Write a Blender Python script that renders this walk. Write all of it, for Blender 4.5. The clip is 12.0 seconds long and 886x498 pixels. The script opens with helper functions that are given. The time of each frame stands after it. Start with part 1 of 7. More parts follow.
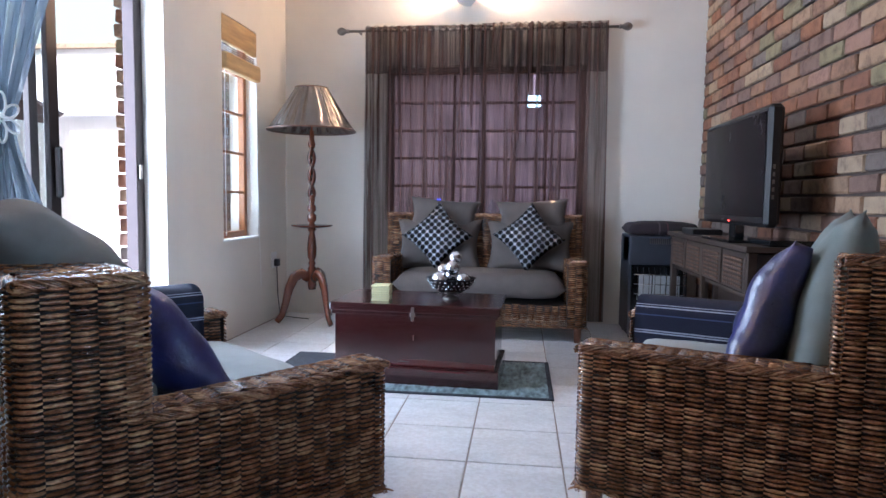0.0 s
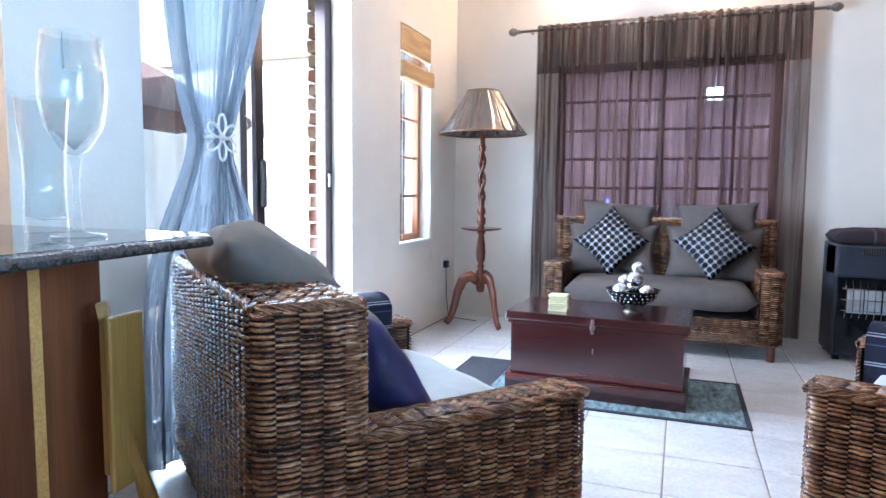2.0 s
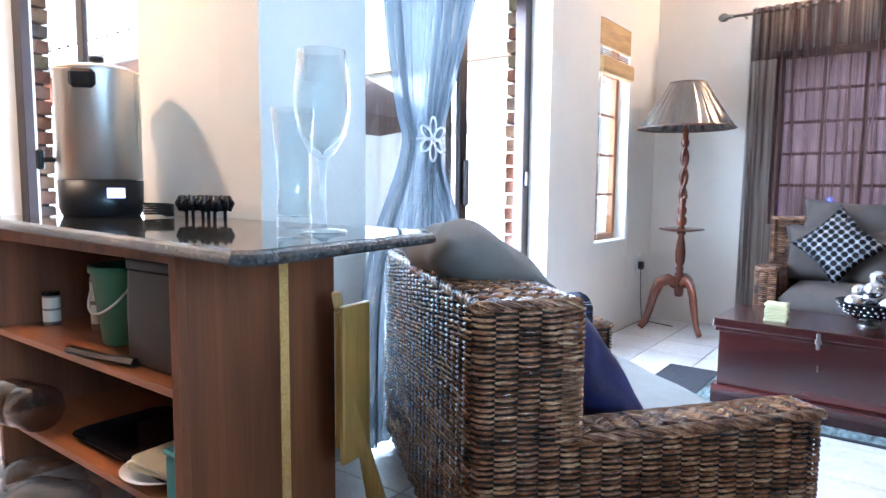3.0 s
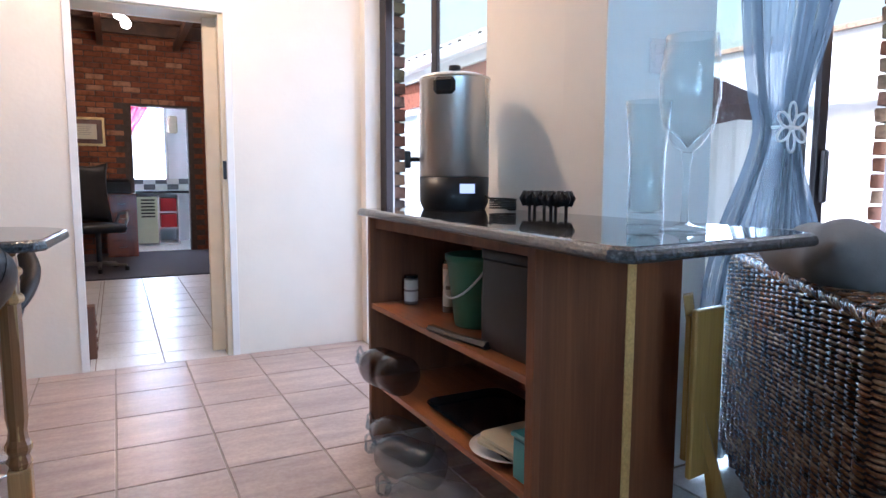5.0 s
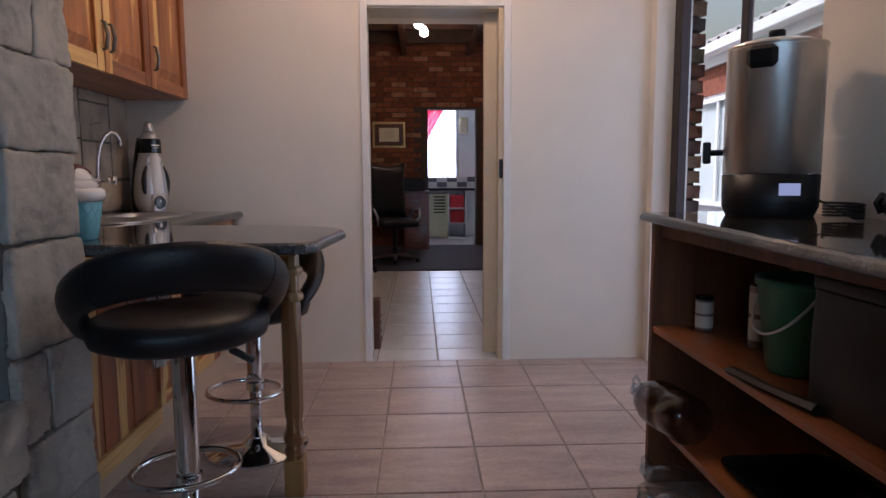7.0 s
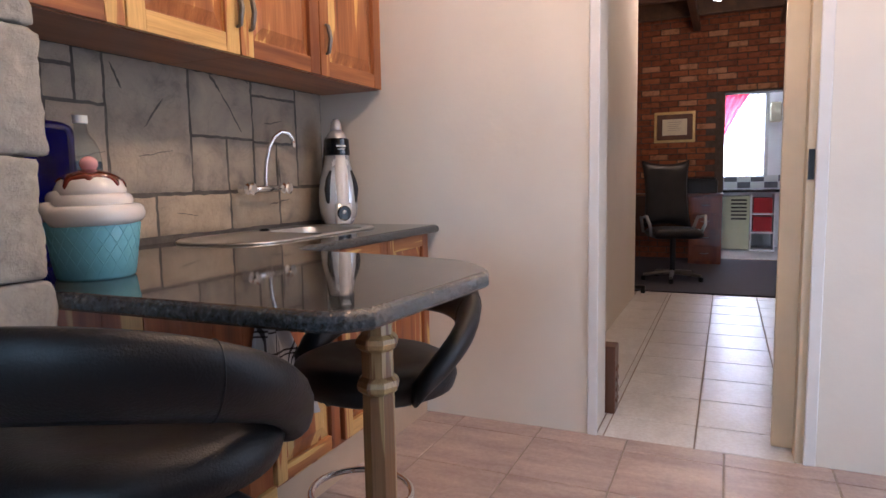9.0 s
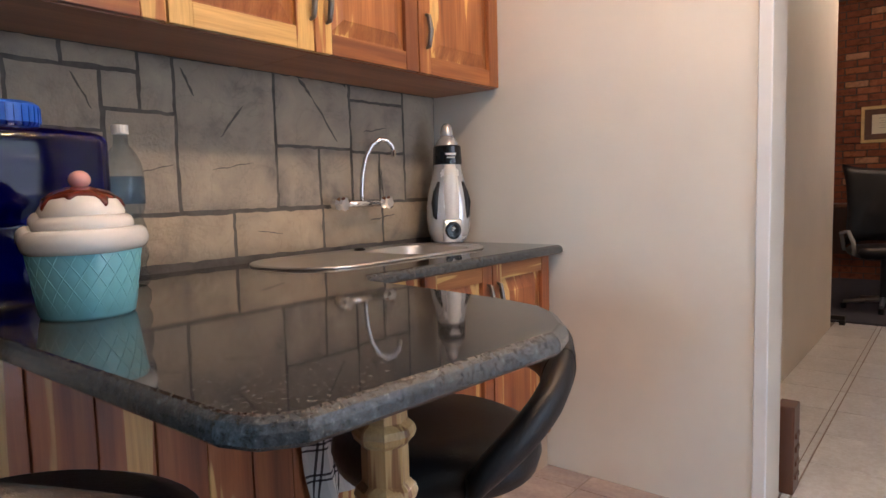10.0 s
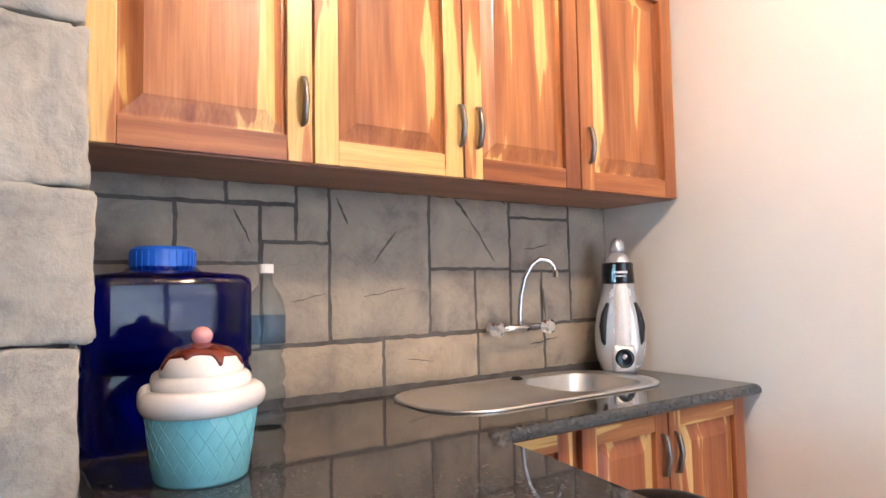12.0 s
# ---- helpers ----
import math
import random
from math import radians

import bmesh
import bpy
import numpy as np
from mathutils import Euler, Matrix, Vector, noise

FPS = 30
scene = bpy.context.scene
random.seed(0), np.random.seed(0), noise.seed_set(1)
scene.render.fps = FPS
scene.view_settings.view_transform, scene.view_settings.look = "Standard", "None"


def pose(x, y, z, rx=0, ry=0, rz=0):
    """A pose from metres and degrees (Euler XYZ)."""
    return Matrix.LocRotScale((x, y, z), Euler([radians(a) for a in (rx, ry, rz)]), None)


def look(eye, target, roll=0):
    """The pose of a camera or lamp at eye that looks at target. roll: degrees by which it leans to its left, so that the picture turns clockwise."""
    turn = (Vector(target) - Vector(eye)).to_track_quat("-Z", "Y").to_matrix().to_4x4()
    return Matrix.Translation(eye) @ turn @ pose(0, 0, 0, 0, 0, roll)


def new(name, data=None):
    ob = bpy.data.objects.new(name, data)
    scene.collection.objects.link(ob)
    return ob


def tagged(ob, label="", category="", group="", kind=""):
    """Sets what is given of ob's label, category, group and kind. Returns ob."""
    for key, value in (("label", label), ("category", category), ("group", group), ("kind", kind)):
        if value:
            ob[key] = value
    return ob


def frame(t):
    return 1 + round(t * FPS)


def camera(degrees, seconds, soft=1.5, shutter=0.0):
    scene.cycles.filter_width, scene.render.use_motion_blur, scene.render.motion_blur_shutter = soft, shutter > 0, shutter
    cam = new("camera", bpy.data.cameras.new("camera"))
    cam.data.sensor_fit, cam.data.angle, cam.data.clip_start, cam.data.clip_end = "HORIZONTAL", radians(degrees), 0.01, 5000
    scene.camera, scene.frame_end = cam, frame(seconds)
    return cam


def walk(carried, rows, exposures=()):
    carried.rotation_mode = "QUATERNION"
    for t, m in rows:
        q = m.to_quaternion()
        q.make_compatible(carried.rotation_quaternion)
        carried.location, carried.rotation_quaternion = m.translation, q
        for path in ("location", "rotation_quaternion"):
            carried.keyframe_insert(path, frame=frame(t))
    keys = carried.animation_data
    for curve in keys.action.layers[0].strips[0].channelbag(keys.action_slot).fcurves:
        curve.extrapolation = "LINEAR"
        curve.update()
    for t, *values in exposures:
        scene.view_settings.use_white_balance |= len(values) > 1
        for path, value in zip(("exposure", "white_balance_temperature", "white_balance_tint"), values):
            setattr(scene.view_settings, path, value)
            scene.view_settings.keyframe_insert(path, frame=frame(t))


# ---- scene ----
cam = camera(69.7, 12.0)
PATH = [
    (0, (0.217, 0.299, 0.997), (-0.025, 2.278, 0.843), 0.8),
    (0.5, (0.207, 0.326, 1.035), (-0.045, 2.304, 0.876), 0.7),
    (1, (0.172, 0.341, 1.057), (-0.117, 2.313, 0.892), 0.5),
    (1.5, (0.114, 0.346, 1.064), (-0.336, 2.288, 0.894), 0.5),
    (2, (0.054, 0.336, 1.07), (-0.642, 2.202, 0.89), 0.6),
    (2.5, (0.003, 0.325, 1.068), (-0.948, 2.075, 0.882), 0.6),
    (3, (-0.024, 0.29, 1.075), (-1.211, 1.888, 0.882), 0.5),
    (3.2, (-0.023, 0.273, 1.076), (-1.294, 1.805, 0.882), 0.4),
    (4.8, (-0.116, 0.198, 1.072), (-1.847, 1.177, 0.861), 0.2),
    (5, (-0.14, 0.199, 1.072), (-1.909, 1.108, 0.861), 0.2),
    (5.5, (-0.209, 0.21, 1.076), (-2.065, 0.925, 0.861), 0.2),
    (6, (-0.262, 0.2, 1.075), (-2.175, 0.742, 0.858), 0.1),
    (6.5, (-0.324, 0.211, 1.077), (-2.277, 0.581, 0.856), 0.0),
    (7, (-0.442, 0.315, 1.084), (-2.428, 0.388, 0.862), -0.3),
    (7.5, (-0.62, 0.397, 1.088), (-2.592, 0.152, 0.865), -0.4),
    (7.7, (-0.702, 0.43, 1.1), (-2.662, 0.1, 0.87), -0.3),
    (9.3, (-1.633, 0.514, 1.096), (-3.414, -0.373, 0.893), -1.1),
    (9.5, (-1.723, 0.483, 1.101), (-3.477, -0.456, 0.902), -1.1),
    (10, (-1.951, 0.489, 1.104), (-3.496, -0.768, 0.934), -1.5),
    (10.5, (-2.062, 0.486, 1.114), (-3.365, -1.026, 0.981), -1.5),
    (11, (-2.115, 0.475, 1.142), (-3.31, -1.126, 1.056), -1.5),
    (11.5, (-2.14, 0.45, 1.182), (-3.291, -1.185, 1.178), -1.3),
    (12, (-2.157, 0.435, 1.233), (-3.278, -1.218, 1.345), -1.0),
]
EXPOSURES = [(0, 1.5, 5330, 20), (1, 1.6, 5350, 20), (2, 2.2, 5150, 17), (3, 2.25, 5100, 16), (4, 2.0, 5000, 16), (5, 1.47, 4970, 18), (5.5, 1.08, 5000, 18), (6, 0.65, 5150, 22), (7, 0.02, 5350, 25), (7.5, 0.22, 5420, 26), (9.5, 1.1, 5450, 21), (10, 1.15, 5550, 18), (10.5, 1.43, 5400, 18), (11, 1.75, 5300, 17), (12, 1.85, 5300, 17)]
walk(cam, [(t, look(eye, target, roll)) for t, eye, target, roll in PATH], EXPOSURES)

# ---- light ----
world = bpy.data.worlds.new("world")
scene.world = world
world.use_nodes = True
wn = world.node_tree.nodes
sky = wn.new("ShaderNodeTexSky")
sky.sky_type, sky.sun_disc = "NISHITA", False
sky.air_density, sky.dust_density, sky.ozone_density = 2.5, 8.0, 0.2
sky.sun_elevation, sky.sun_rotation = radians(56), radians(-170)
world.node_tree.links.new(sky.outputs[0], wn["Background"].inputs[0])
wn["Background"].inputs[1].default_value = 0.15


def lamp(name, kind, energy, color, m, size=0.1, size_y=0.0, **more):
    d = bpy.data.lights.new(name, kind)
    d.energy, d.color = energy, color
    if kind == "AREA":
        d.size = size
        if size_y:
            d.shape, d.size_y = "RECTANGLE", size_y
    elif kind == "SUN":
        d.angle = size
    else:
        d.shadow_soft_size = size
    for k, v in more.items():
        if k == "spread":
            d.spread = v
        if k == "spot":
            d.spot_size, d.spot_blend = v, 0.6
    ob = new(name, d)
    ob.matrix_world = m
    return ob


SUN = look((-1, -6, 9), (0, 0, 0))
lamp("sun", "SUN", 4.5, (1, 0.95, 0.87), SUN, radians(0.6))
DAY = (0.86, 0.95, 1.0)
lamp("daylight_patio_door", "AREA", 68, DAY, look((-2.12, 2.94, 1.1), (0, 2.94, 1.0)), 1.5, 2.1)
lamp("daylight_kitchen_door", "AREA", 9, DAY, look((-3.3, 1.95, 1.1), (-3.3, 0, 1.0)), 1.4, 2.1)
lamp("daylight_small_window", "AREA", 6, DAY, look((-2.0, 4.7, 1.5), (0, 4.7, 1.4)), 0.5, 1.3)
lamp("daylight_far_kitchen", "AREA", 75, (0.9, 0.95, 1.0), look((-12.72, 0.57, 1.7), (-10, 0.57, 1.65)), 0.95, 1.25)
WARM = (1.0, 0.66, 0.36)
lamp("kitchen_ceiling_bulb", "POINT", 30, WARM, pose(-3.15, 0.35, 2.62), 0.06)
lamp("living_wall_bulb", "POINT", 19, WARM, pose(-0.26, 5.46, 2.72), 0.05)
lamp("daylight_east_window", "AREA", 170, (0.62, 0.9, 1.0), look((1.85, 0.3, 1.5), (0, 0.3, 1.4)), 1.7, 1.1)
lamp("study_bulb", "POINT", 22, WARM, pose(-8.3, 0.36, 2.70), 0.05)
lamp("back_room_light", "AREA", 27, (0.9, 0.85, 1.0), look((-0.1, 7.0, 2.5), (-0.1, 7.2, 0)), 2.0, 1.5)


# ---- materials ----
def material(name, rough=0.6, metal=0.0, coat=0.0, spec=0.5):
    m = bpy.data.materials.new(name)
    m.use_nodes = True
    b = m.node_tree.nodes["Principled BSDF"]
    b.inputs["Roughness"].default_value = rough
    b.inputs["Metallic"].default_value = metal
    b.inputs["Coat Weight"].default_value = coat
    b.inputs["Coat Roughness"].default_value = 0.1
    b.inputs["Specular IOR Level"].default_value = spec
    return m, m.node_tree.nodes, m.node_tree.links, b


def ramp(n, stops):
    r = n.new("ShaderNodeValToRGB")
    e = r.color_ramp.elements
    while len(e) < len(stops):
        e.new(0.5)
    for el, (p, c) in zip(e, stops):
        el.position = p
        el.color = (*c, 1)
    return r


def noise_node(n, l, scale, detail=4, rough=0.55, stretch=(1, 1, 1), vary=True, distort=0.0):
    """Noise in the object's own metres, moved by the object's random number."""
    tc = n.new("ShaderNodeTexCoord")
    mp = n.new("ShaderNodeMapping")
    mp.inputs["Scale"].default_value = stretch
    l.new(tc.outputs["Object"], mp.inputs[0])
    t = n.new("ShaderNodeTexNoise")
    t.inputs["Scale"].default_value, t.inputs["Detail"].default_value = scale, detail
    t.inputs["Roughness"].default_value, t.inputs["Distortion"].default_value = rough, distort
    if vary:
        oi = n.new("ShaderNodeObjectInfo")
        ml = n.new("ShaderNodeMath")
        ml.operation = "MULTIPLY"
        ml.inputs[1].default_value = 37.0
        l.new(oi.outputs["Random"], ml.inputs[0])
        t.noise_dimensions = "4D"
        l.new(ml.outputs[0], t.inputs["W"])
    l.new(mp.outputs[0], t.inputs["Vector"])
    return t


def mixc(n, l, a, b, fac, mode="MIX"):
    m = n.new("ShaderNodeMix")
    m.data_type, m.blend_type = "RGBA", mode
    for i, v in ((6, a), (7, b), (0, fac)):
        if hasattr(v, "links"):
            l.new(v, m.inputs[i])
        elif isinstance(v, tuple):
            m.inputs[i].default_value = (*v, 1)
        else:
            m.inputs[i].default_value = v
    return m.outputs[2]


def bump(n, l, b, src, strength, dist=0.01):
    bp = n.new("ShaderNodeBump")
    bp.inputs["Strength"].default_value, bp.inputs["Distance"].default_value = strength, dist
    l.new(src, bp.inputs["Height"])
    l.new(bp.outputs[0], b.inputs["Normal"])
    return bp


def plain(name, color, rough=0.6, metal=0.0, var=0.12, scale=9.0, bumps=0.15, fine=70.0, coat=0.0, spec=0.5, stretch=(1, 1, 1)):
    """A surface of one colour with soft mottling, fine relief and uneven gloss."""
    m, n, l, b = material(name, rough, metal, coat, spec)
    t = noise_node(n, l, scale, 5, stretch=stretch)
    r = ramp(n, [(0.3, tuple(c * (1 - var) for c in color)), (0.7, tuple(min(1, c * (1 + var)) for c in color))])
    l.new(t.outputs[0], r.inputs[0])
    l.new(r.outputs[0], b.inputs["Base Color"])
    f = noise_node(n, l, fine, 3, stretch=stretch)
    if bumps:
        bump(n, l, b, f.outputs[0], bumps, 0.004)
    mr = n.new("ShaderNodeMapRange")
    mr.inputs[3].default_value, mr.inputs[4].default_value = max(0.02, rough - 0.08), min(1, rough + 0.08)
    l.new(t.outputs[0], mr.inputs[0])
    l.new(mr.outputs[0], b.inputs["Roughness"])
    return m


def wood(name, stops, along="z", scale=7.0, rough=0.4, coat=0.2, ratio=0.07):
    m, n, l, b = material(name, rough, 0, coat)
    st = {"x": (ratio, 1, 1), "y": (1, ratio, 1), "z": (1, 1, ratio)}[along]
    t = noise_node(n, l, scale, 3, 0.5, st, distort=0.6)
    r = ramp(n, stops)
    l.new(t.outputs[0], r.inputs[0])
    g = noise_node(n, l, scale * 14, 4, 0.6, tuple(v if v == 1 else v * 0.5 for v in st))
    gr = ramp(n, [(0.35, (0.62, 0.55, 0.5)), (0.65, (1, 1, 1))])
    l.new(g.outputs[0], gr.inputs[0])
    c = mixc(n, l, r.outputs[0], gr.outputs[0], 0.6, "MULTIPLY")
    l.new(c, b.inputs["Base Color"])
    bump(n, l, b, g.outputs[0], 0.12, 0.003)
    return m


M = {}
M["plaster"] = plain("painted_plaster", (0.74, 0.69, 0.61), 0.75, var=0.04, scale=2.5, bumps=0.25, fine=45)
# Paler and cooler than the plaster: daylight on the pier put into colour.
M["pier_daylight"] = plain("daylit_pier_plaster", (0.83, 0.87, 0.85), 0.7, var=0.04, scale=2.5, bumps=0.25, fine=45)
M["plaster_white"] = plain("white_plaster", (0.8, 0.8, 0.79), 0.7, var=0.03, scale=3, bumps=0.2, fine=45)
M["ceiling"] = plain("ceiling_paint", (0.78, 0.75, 0.7), 0.8, var=0.03, scale=2, bumps=0.1)
M["frame_cream"] = plain("cream_door_paint", (0.62, 0.53, 0.38), 0.45, var=0.08, scale=6, bumps=0.05)
M["trim"] = plain("pale_trim_paint", (0.75, 0.74, 0.72), 0.5, var=0.05, scale=8, bumps=0.05)
M["bronze"] = plain("bronze_aluminium", (0.035, 0.024, 0.022), 0.35, 0.6, var=0.15, bumps=0.03)
M["black"] = plain("black_plastic", (0.009, 0.009, 0.01), 0.4, var=0.2, bumps=0.05, spec=0.35)
M["black_gloss"] = plain("gloss_black", (0.006, 0.008, 0.01), 0.08, var=0.2, bumps=0)
M["screen"] = plain("screen_glass", (0.004, 0.004, 0.005), 0.25, var=0.1, bumps=0, spec=0.3)
M["chrome"] = plain("chrome", (0.75, 0.76, 0.78), 0.07, 1.0, var=0.04, bumps=0)
M["steel"] = plain("brushed_steel", (0.74, 0.71, 0.66), 0.3, 1.0, var=0.06, bumps=0.06, fine=120, stretch=(1, 1, 0.03))
M["sink"] = plain("satin_steel", (0.7, 0.69, 0.67), 0.32, 1.0, var=0.08, bumps=0.05, fine=150)
M["pewter"] = plain("dark_metal", (0.25, 0.23, 0.21), 0.35, 1.0, var=0.2, bumps=0.1)
M["leather"] = plain("black_leather", (0.01, 0.01, 0.012), 0.4, spec=0.35, var=0.25, scale=12, bumps=0.3, fine=260)
M["white"] = plain("white_plastic", (0.78, 0.78, 0.76), 0.4, var=0.03, bumps=0)
M["white_glaze"] = plain("white_glaze", (0.8, 0.78, 0.76), 0.12, var=0.04, scale=20, bumps=0.08, fine=60, coat=0.5)
M["aqua_glaze"] = plain("aqua_glaze", (0.2, 0.54, 0.66), 0.22, var=0.1, scale=16, bumps=0.05, fine=60, coat=0.4)
M["choc"] = plain("brown_glaze", (0.12, 0.018, 0.01), 0.08, var=0.2, bumps=0, coat=0.6)
M["pink"] = plain("pink_glaze", (0.75, 0.38, 0.38), 0.15, var=0.05, bumps=0, coat=0.5)
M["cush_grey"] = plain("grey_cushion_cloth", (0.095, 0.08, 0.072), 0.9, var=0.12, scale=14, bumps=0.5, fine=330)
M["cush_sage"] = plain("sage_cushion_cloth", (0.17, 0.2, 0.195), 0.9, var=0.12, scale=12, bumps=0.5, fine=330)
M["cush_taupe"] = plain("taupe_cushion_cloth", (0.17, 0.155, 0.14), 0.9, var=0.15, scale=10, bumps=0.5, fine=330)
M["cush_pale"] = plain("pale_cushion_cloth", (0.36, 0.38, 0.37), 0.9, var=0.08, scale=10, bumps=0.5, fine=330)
M["navy_shine"] = plain("navy_satin", (0.022, 0.026, 0.105), 0.3, var=0.6, scale=9, bumps=1.0, fine=34, spec=0.8)
M["cap_blue"] = plain("blue_cap_plastic", (0.02, 0.12, 0.62), 0.3, var=0.06, bumps=0.02)
M["teal"] = plain("teal_plastic", (0.03, 0.2, 0.24), 0.4, var=0.05, bumps=0.03)
M["green"] = plain("green_plastic", (0.035, 0.15, 0.08), 0.4, var=0.1, bumps=0.03)
M["paper"] = plain("paper", (0.7, 0.68, 0.6), 0.8, var=0.05, bumps=0.05)
M["board"] = plain("cutting_board", (0.5, 0.44, 0.3), 0.6, var=0.08, bumps=0.05)
M["pine"] = wood("varnished_pine", [(0.3, (0.45, 0.22, 0.06)), (0.7, (0.6, 0.36, 0.12))], "z", 9)
M["post_two"] = wood("two_tone_post_wood", [(0.3, (0.16, 0.065, 0.022)), (0.5, (0.26, 0.12, 0.04)), (0.515, (0.5, 0.32, 0.13)), (0.7, (0.58, 0.4, 0.18))], "z", 20, 0.4, 0.2, 0.03)
M["post_wood"] = wood("golden_post_wood", [(0.3, (0.26, 0.115, 0.03)), (0.7, (0.46, 0.25, 0.08))], "z", 9)
M["mustard"] = wood("yellow_wood", [(0.3, (0.34, 0.2, 0.045)), (0.7, (0.46, 0.29, 0.08))], "z", 9)
M["window_wood"] = wood("orange_window_wood", [(0.3, (0.28, 0.09, 0.025)), (0.7, (0.42, 0.17, 0.05))], "z", 9)
M["dark_wood"] = wood("dark_brown_wood", [(0.3, (0.075, 0.026, 0.012)), (0.7, (0.15, 0.055, 0.022))], "z", 8)
M["lamp_wood"] = wood("polished_red_wood", [(0.3, (0.1, 0.025, 0.012)), (0.7, (0.24, 0.07, 0.028))], "z", 9, 0.22, 0.6)
M["chest_wood"] = wood("mahogany", [(0.25, (0.014, 0.004, 0.005)), (0.55, (0.042, 0.008, 0.008)), (0.8, (0.11, 0.018, 0.012))], "x", 5, 0.22, 0.5)
M["island_wood"] = wood("walnut_veneer", [(0.3, (0.115, 0.034, 0.012)), (0.7, (0.25, 0.09, 0.03))], "z", 9, 0.55, 0.0)
M["shelf_wood"] = wood("reddish_shelf_wood", [(0.3, (0.2, 0.06, 0.02)), (0.7, (0.4, 0.15, 0.05))], "x", 8, 0.4, 0.2)
M["grey_wood"] = wood("weathered_grey_wood", [(0.3, (0.022, 0.014, 0.01)), (0.7, (0.06, 0.04, 0.03))], "y", 10, 0.6, 0.0)
M["carved_wood"] = wood("carved_brown_wood", [(0.3, (0.04, 0.02, 0.012)), (0.7, (0.13, 0.07, 0.04))], "z", 16, 0.6, 0.0, 0.5)
SAP = [(0.34, (0.2, 0.06, 0.018)), (0.47, (0.38, 0.14, 0.04)), (0.545, (0.48, 0.2, 0.06)), (0.558, (0.78, 0.5, 0.16)), (0.72, (0.82, 0.58, 0.22))]
M["cab_wood"] = wood("two_tone_cabinet_wood", SAP, "z", 11, 0.36, 0.12, 0.08)
M["cab_wood_x"] = wood("two_tone_cabinet_rail", SAP, "x", 11, 0.36, 0.12, 0.08)
M["cab_sap"] = wood("pale_sapwood", [(0.3, (0.66, 0.38, 0.11)), (0.7, (0.8, 0.54, 0.2))], "x", 9, 0.3, 0.35)
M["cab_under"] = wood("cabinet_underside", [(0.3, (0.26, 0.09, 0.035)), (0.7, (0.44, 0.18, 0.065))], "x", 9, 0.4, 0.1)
M["base_wood"] = wood("base_cabinet_wood", [(0.28, (0.13, 0.032, 0.011)), (0.45, (0.27, 0.08, 0.024)), (0.57, (0.38, 0.13, 0.038)), (0.585, (0.66, 0.42, 0.15))], "z", 10, 0.35, 0.25)
M["raffia"] = plain("woven_raffia", (0.5, 0.32, 0.14), 0.7, var=0.25, scale=30, bumps=0.8, fine=160, stretch=(0.12, 0.12, 1))


def granite():
    m, n, l, b = material("black_granite", 0.045, 0, 0.0)
    v = n.new("ShaderNodeTexVoronoi")
    tc = n.new("ShaderNodeTexCoord")
    v.inputs["Scale"].default_value = 260
    l.new(tc.outputs["Object"], v.inputs["Vector"])
    t = noise_node(n, l, 130, 5, 0.75, vary=False)
    r = ramp(n, [(0.4, (0.01, 0.01, 0.01)), (0.52, (0.04, 0.036, 0.033)), (0.61, (0.11, 0.1, 0.09)), (0.72, (0.21, 0.19, 0.17))])
    l.new(mixc(n, l, t.outputs[0], v.outputs["Color"], 0.22), r.inputs[0])
    l.new(r.outputs[0], b.inputs["Base Color"])
    return m


def granite_edge():
    m, n, l, b = material("rough_granite_edge", 0.25, 0, 0.4)
    t = noise_node(n, l, 90, 5, 0.75, vary=False)
    r = ramp(n, [(0.38, (0.01, 0.012, 0.014)), (0.6, (0.055, 0.064, 0.072)), (0.76, (0.2, 0.215, 0.23))])
    l.new(t.outputs[0], r.inputs[0])
    l.new(r.outputs[0], b.inputs["Base Color"])
    bump(n, l, b, t.outputs[0], 0.5, 0.006)
    return m


M["granite"], M["granite_edge"] = granite(), granite_edge()


def tile_mat(name, a, c, rough):
    m, n, l, b = material(name, rough, 0, 0.0)
    t = noise_node(n, l, 4.5, 6, 0.6, (2.6, 0.6, 1) if rough > 0.35 else (1, 2.2, 1))
    r = ramp(n, [(0.3, a), (0.68, c)])
    l.new(t.outputs[0], r.inputs[0])
    s = noise_node(n, l, 60, 3, 0.6)
    sr = ramp(n, [(0.4, (0.88, 0.86, 0.84)), (0.6, (1, 1, 1))])
    l.new(s.outputs[0], sr.inputs[0])
    oi = n.new("ShaderNodeObjectInfo")
    rr = ramp(n, [(0, (0.92, 0.91, 0.9)), (1, (1, 1, 1))])
    l.new(oi.outputs["Random"], rr.inputs[0])
    x = mixc(n, l, r.outputs[0], sr.outputs[0], 1.0, "MULTIPLY")
    l.new(mixc(n, l, x, rr.outputs[0], 1.0, "MULTIPLY"), b.inputs["Base Color"])
    bump(n, l, b, t.outputs[0], 0.15, 0.004)
    mr = n.new("ShaderNodeMapRange")
    mr.inputs[3].default_value, mr.inputs[4].default_value = rough - 0.1, rough + 0.12
    l.new(t.outputs[0], mr.inputs[0])
    l.new(mr.outputs[0], b.inputs["Roughness"])
    return m


M["tile_k"] = tile_mat("kitchen_floor_tile", (0.33, 0.25, 0.24), (0.56, 0.46, 0.41), 0.36)
# Lighter and greyer than the kitchen tile, with daylight put into its colour.
M["tile_lit"] = tile_mat("daylit_floor_tile", (0.6, 0.6, 0.6), (0.77, 0.77, 0.77), 0.34)
M["grout"] = plain("grey_grout", (0.33, 0.28, 0.24), 0.9, var=0.2, scale=12, bumps=0.3)


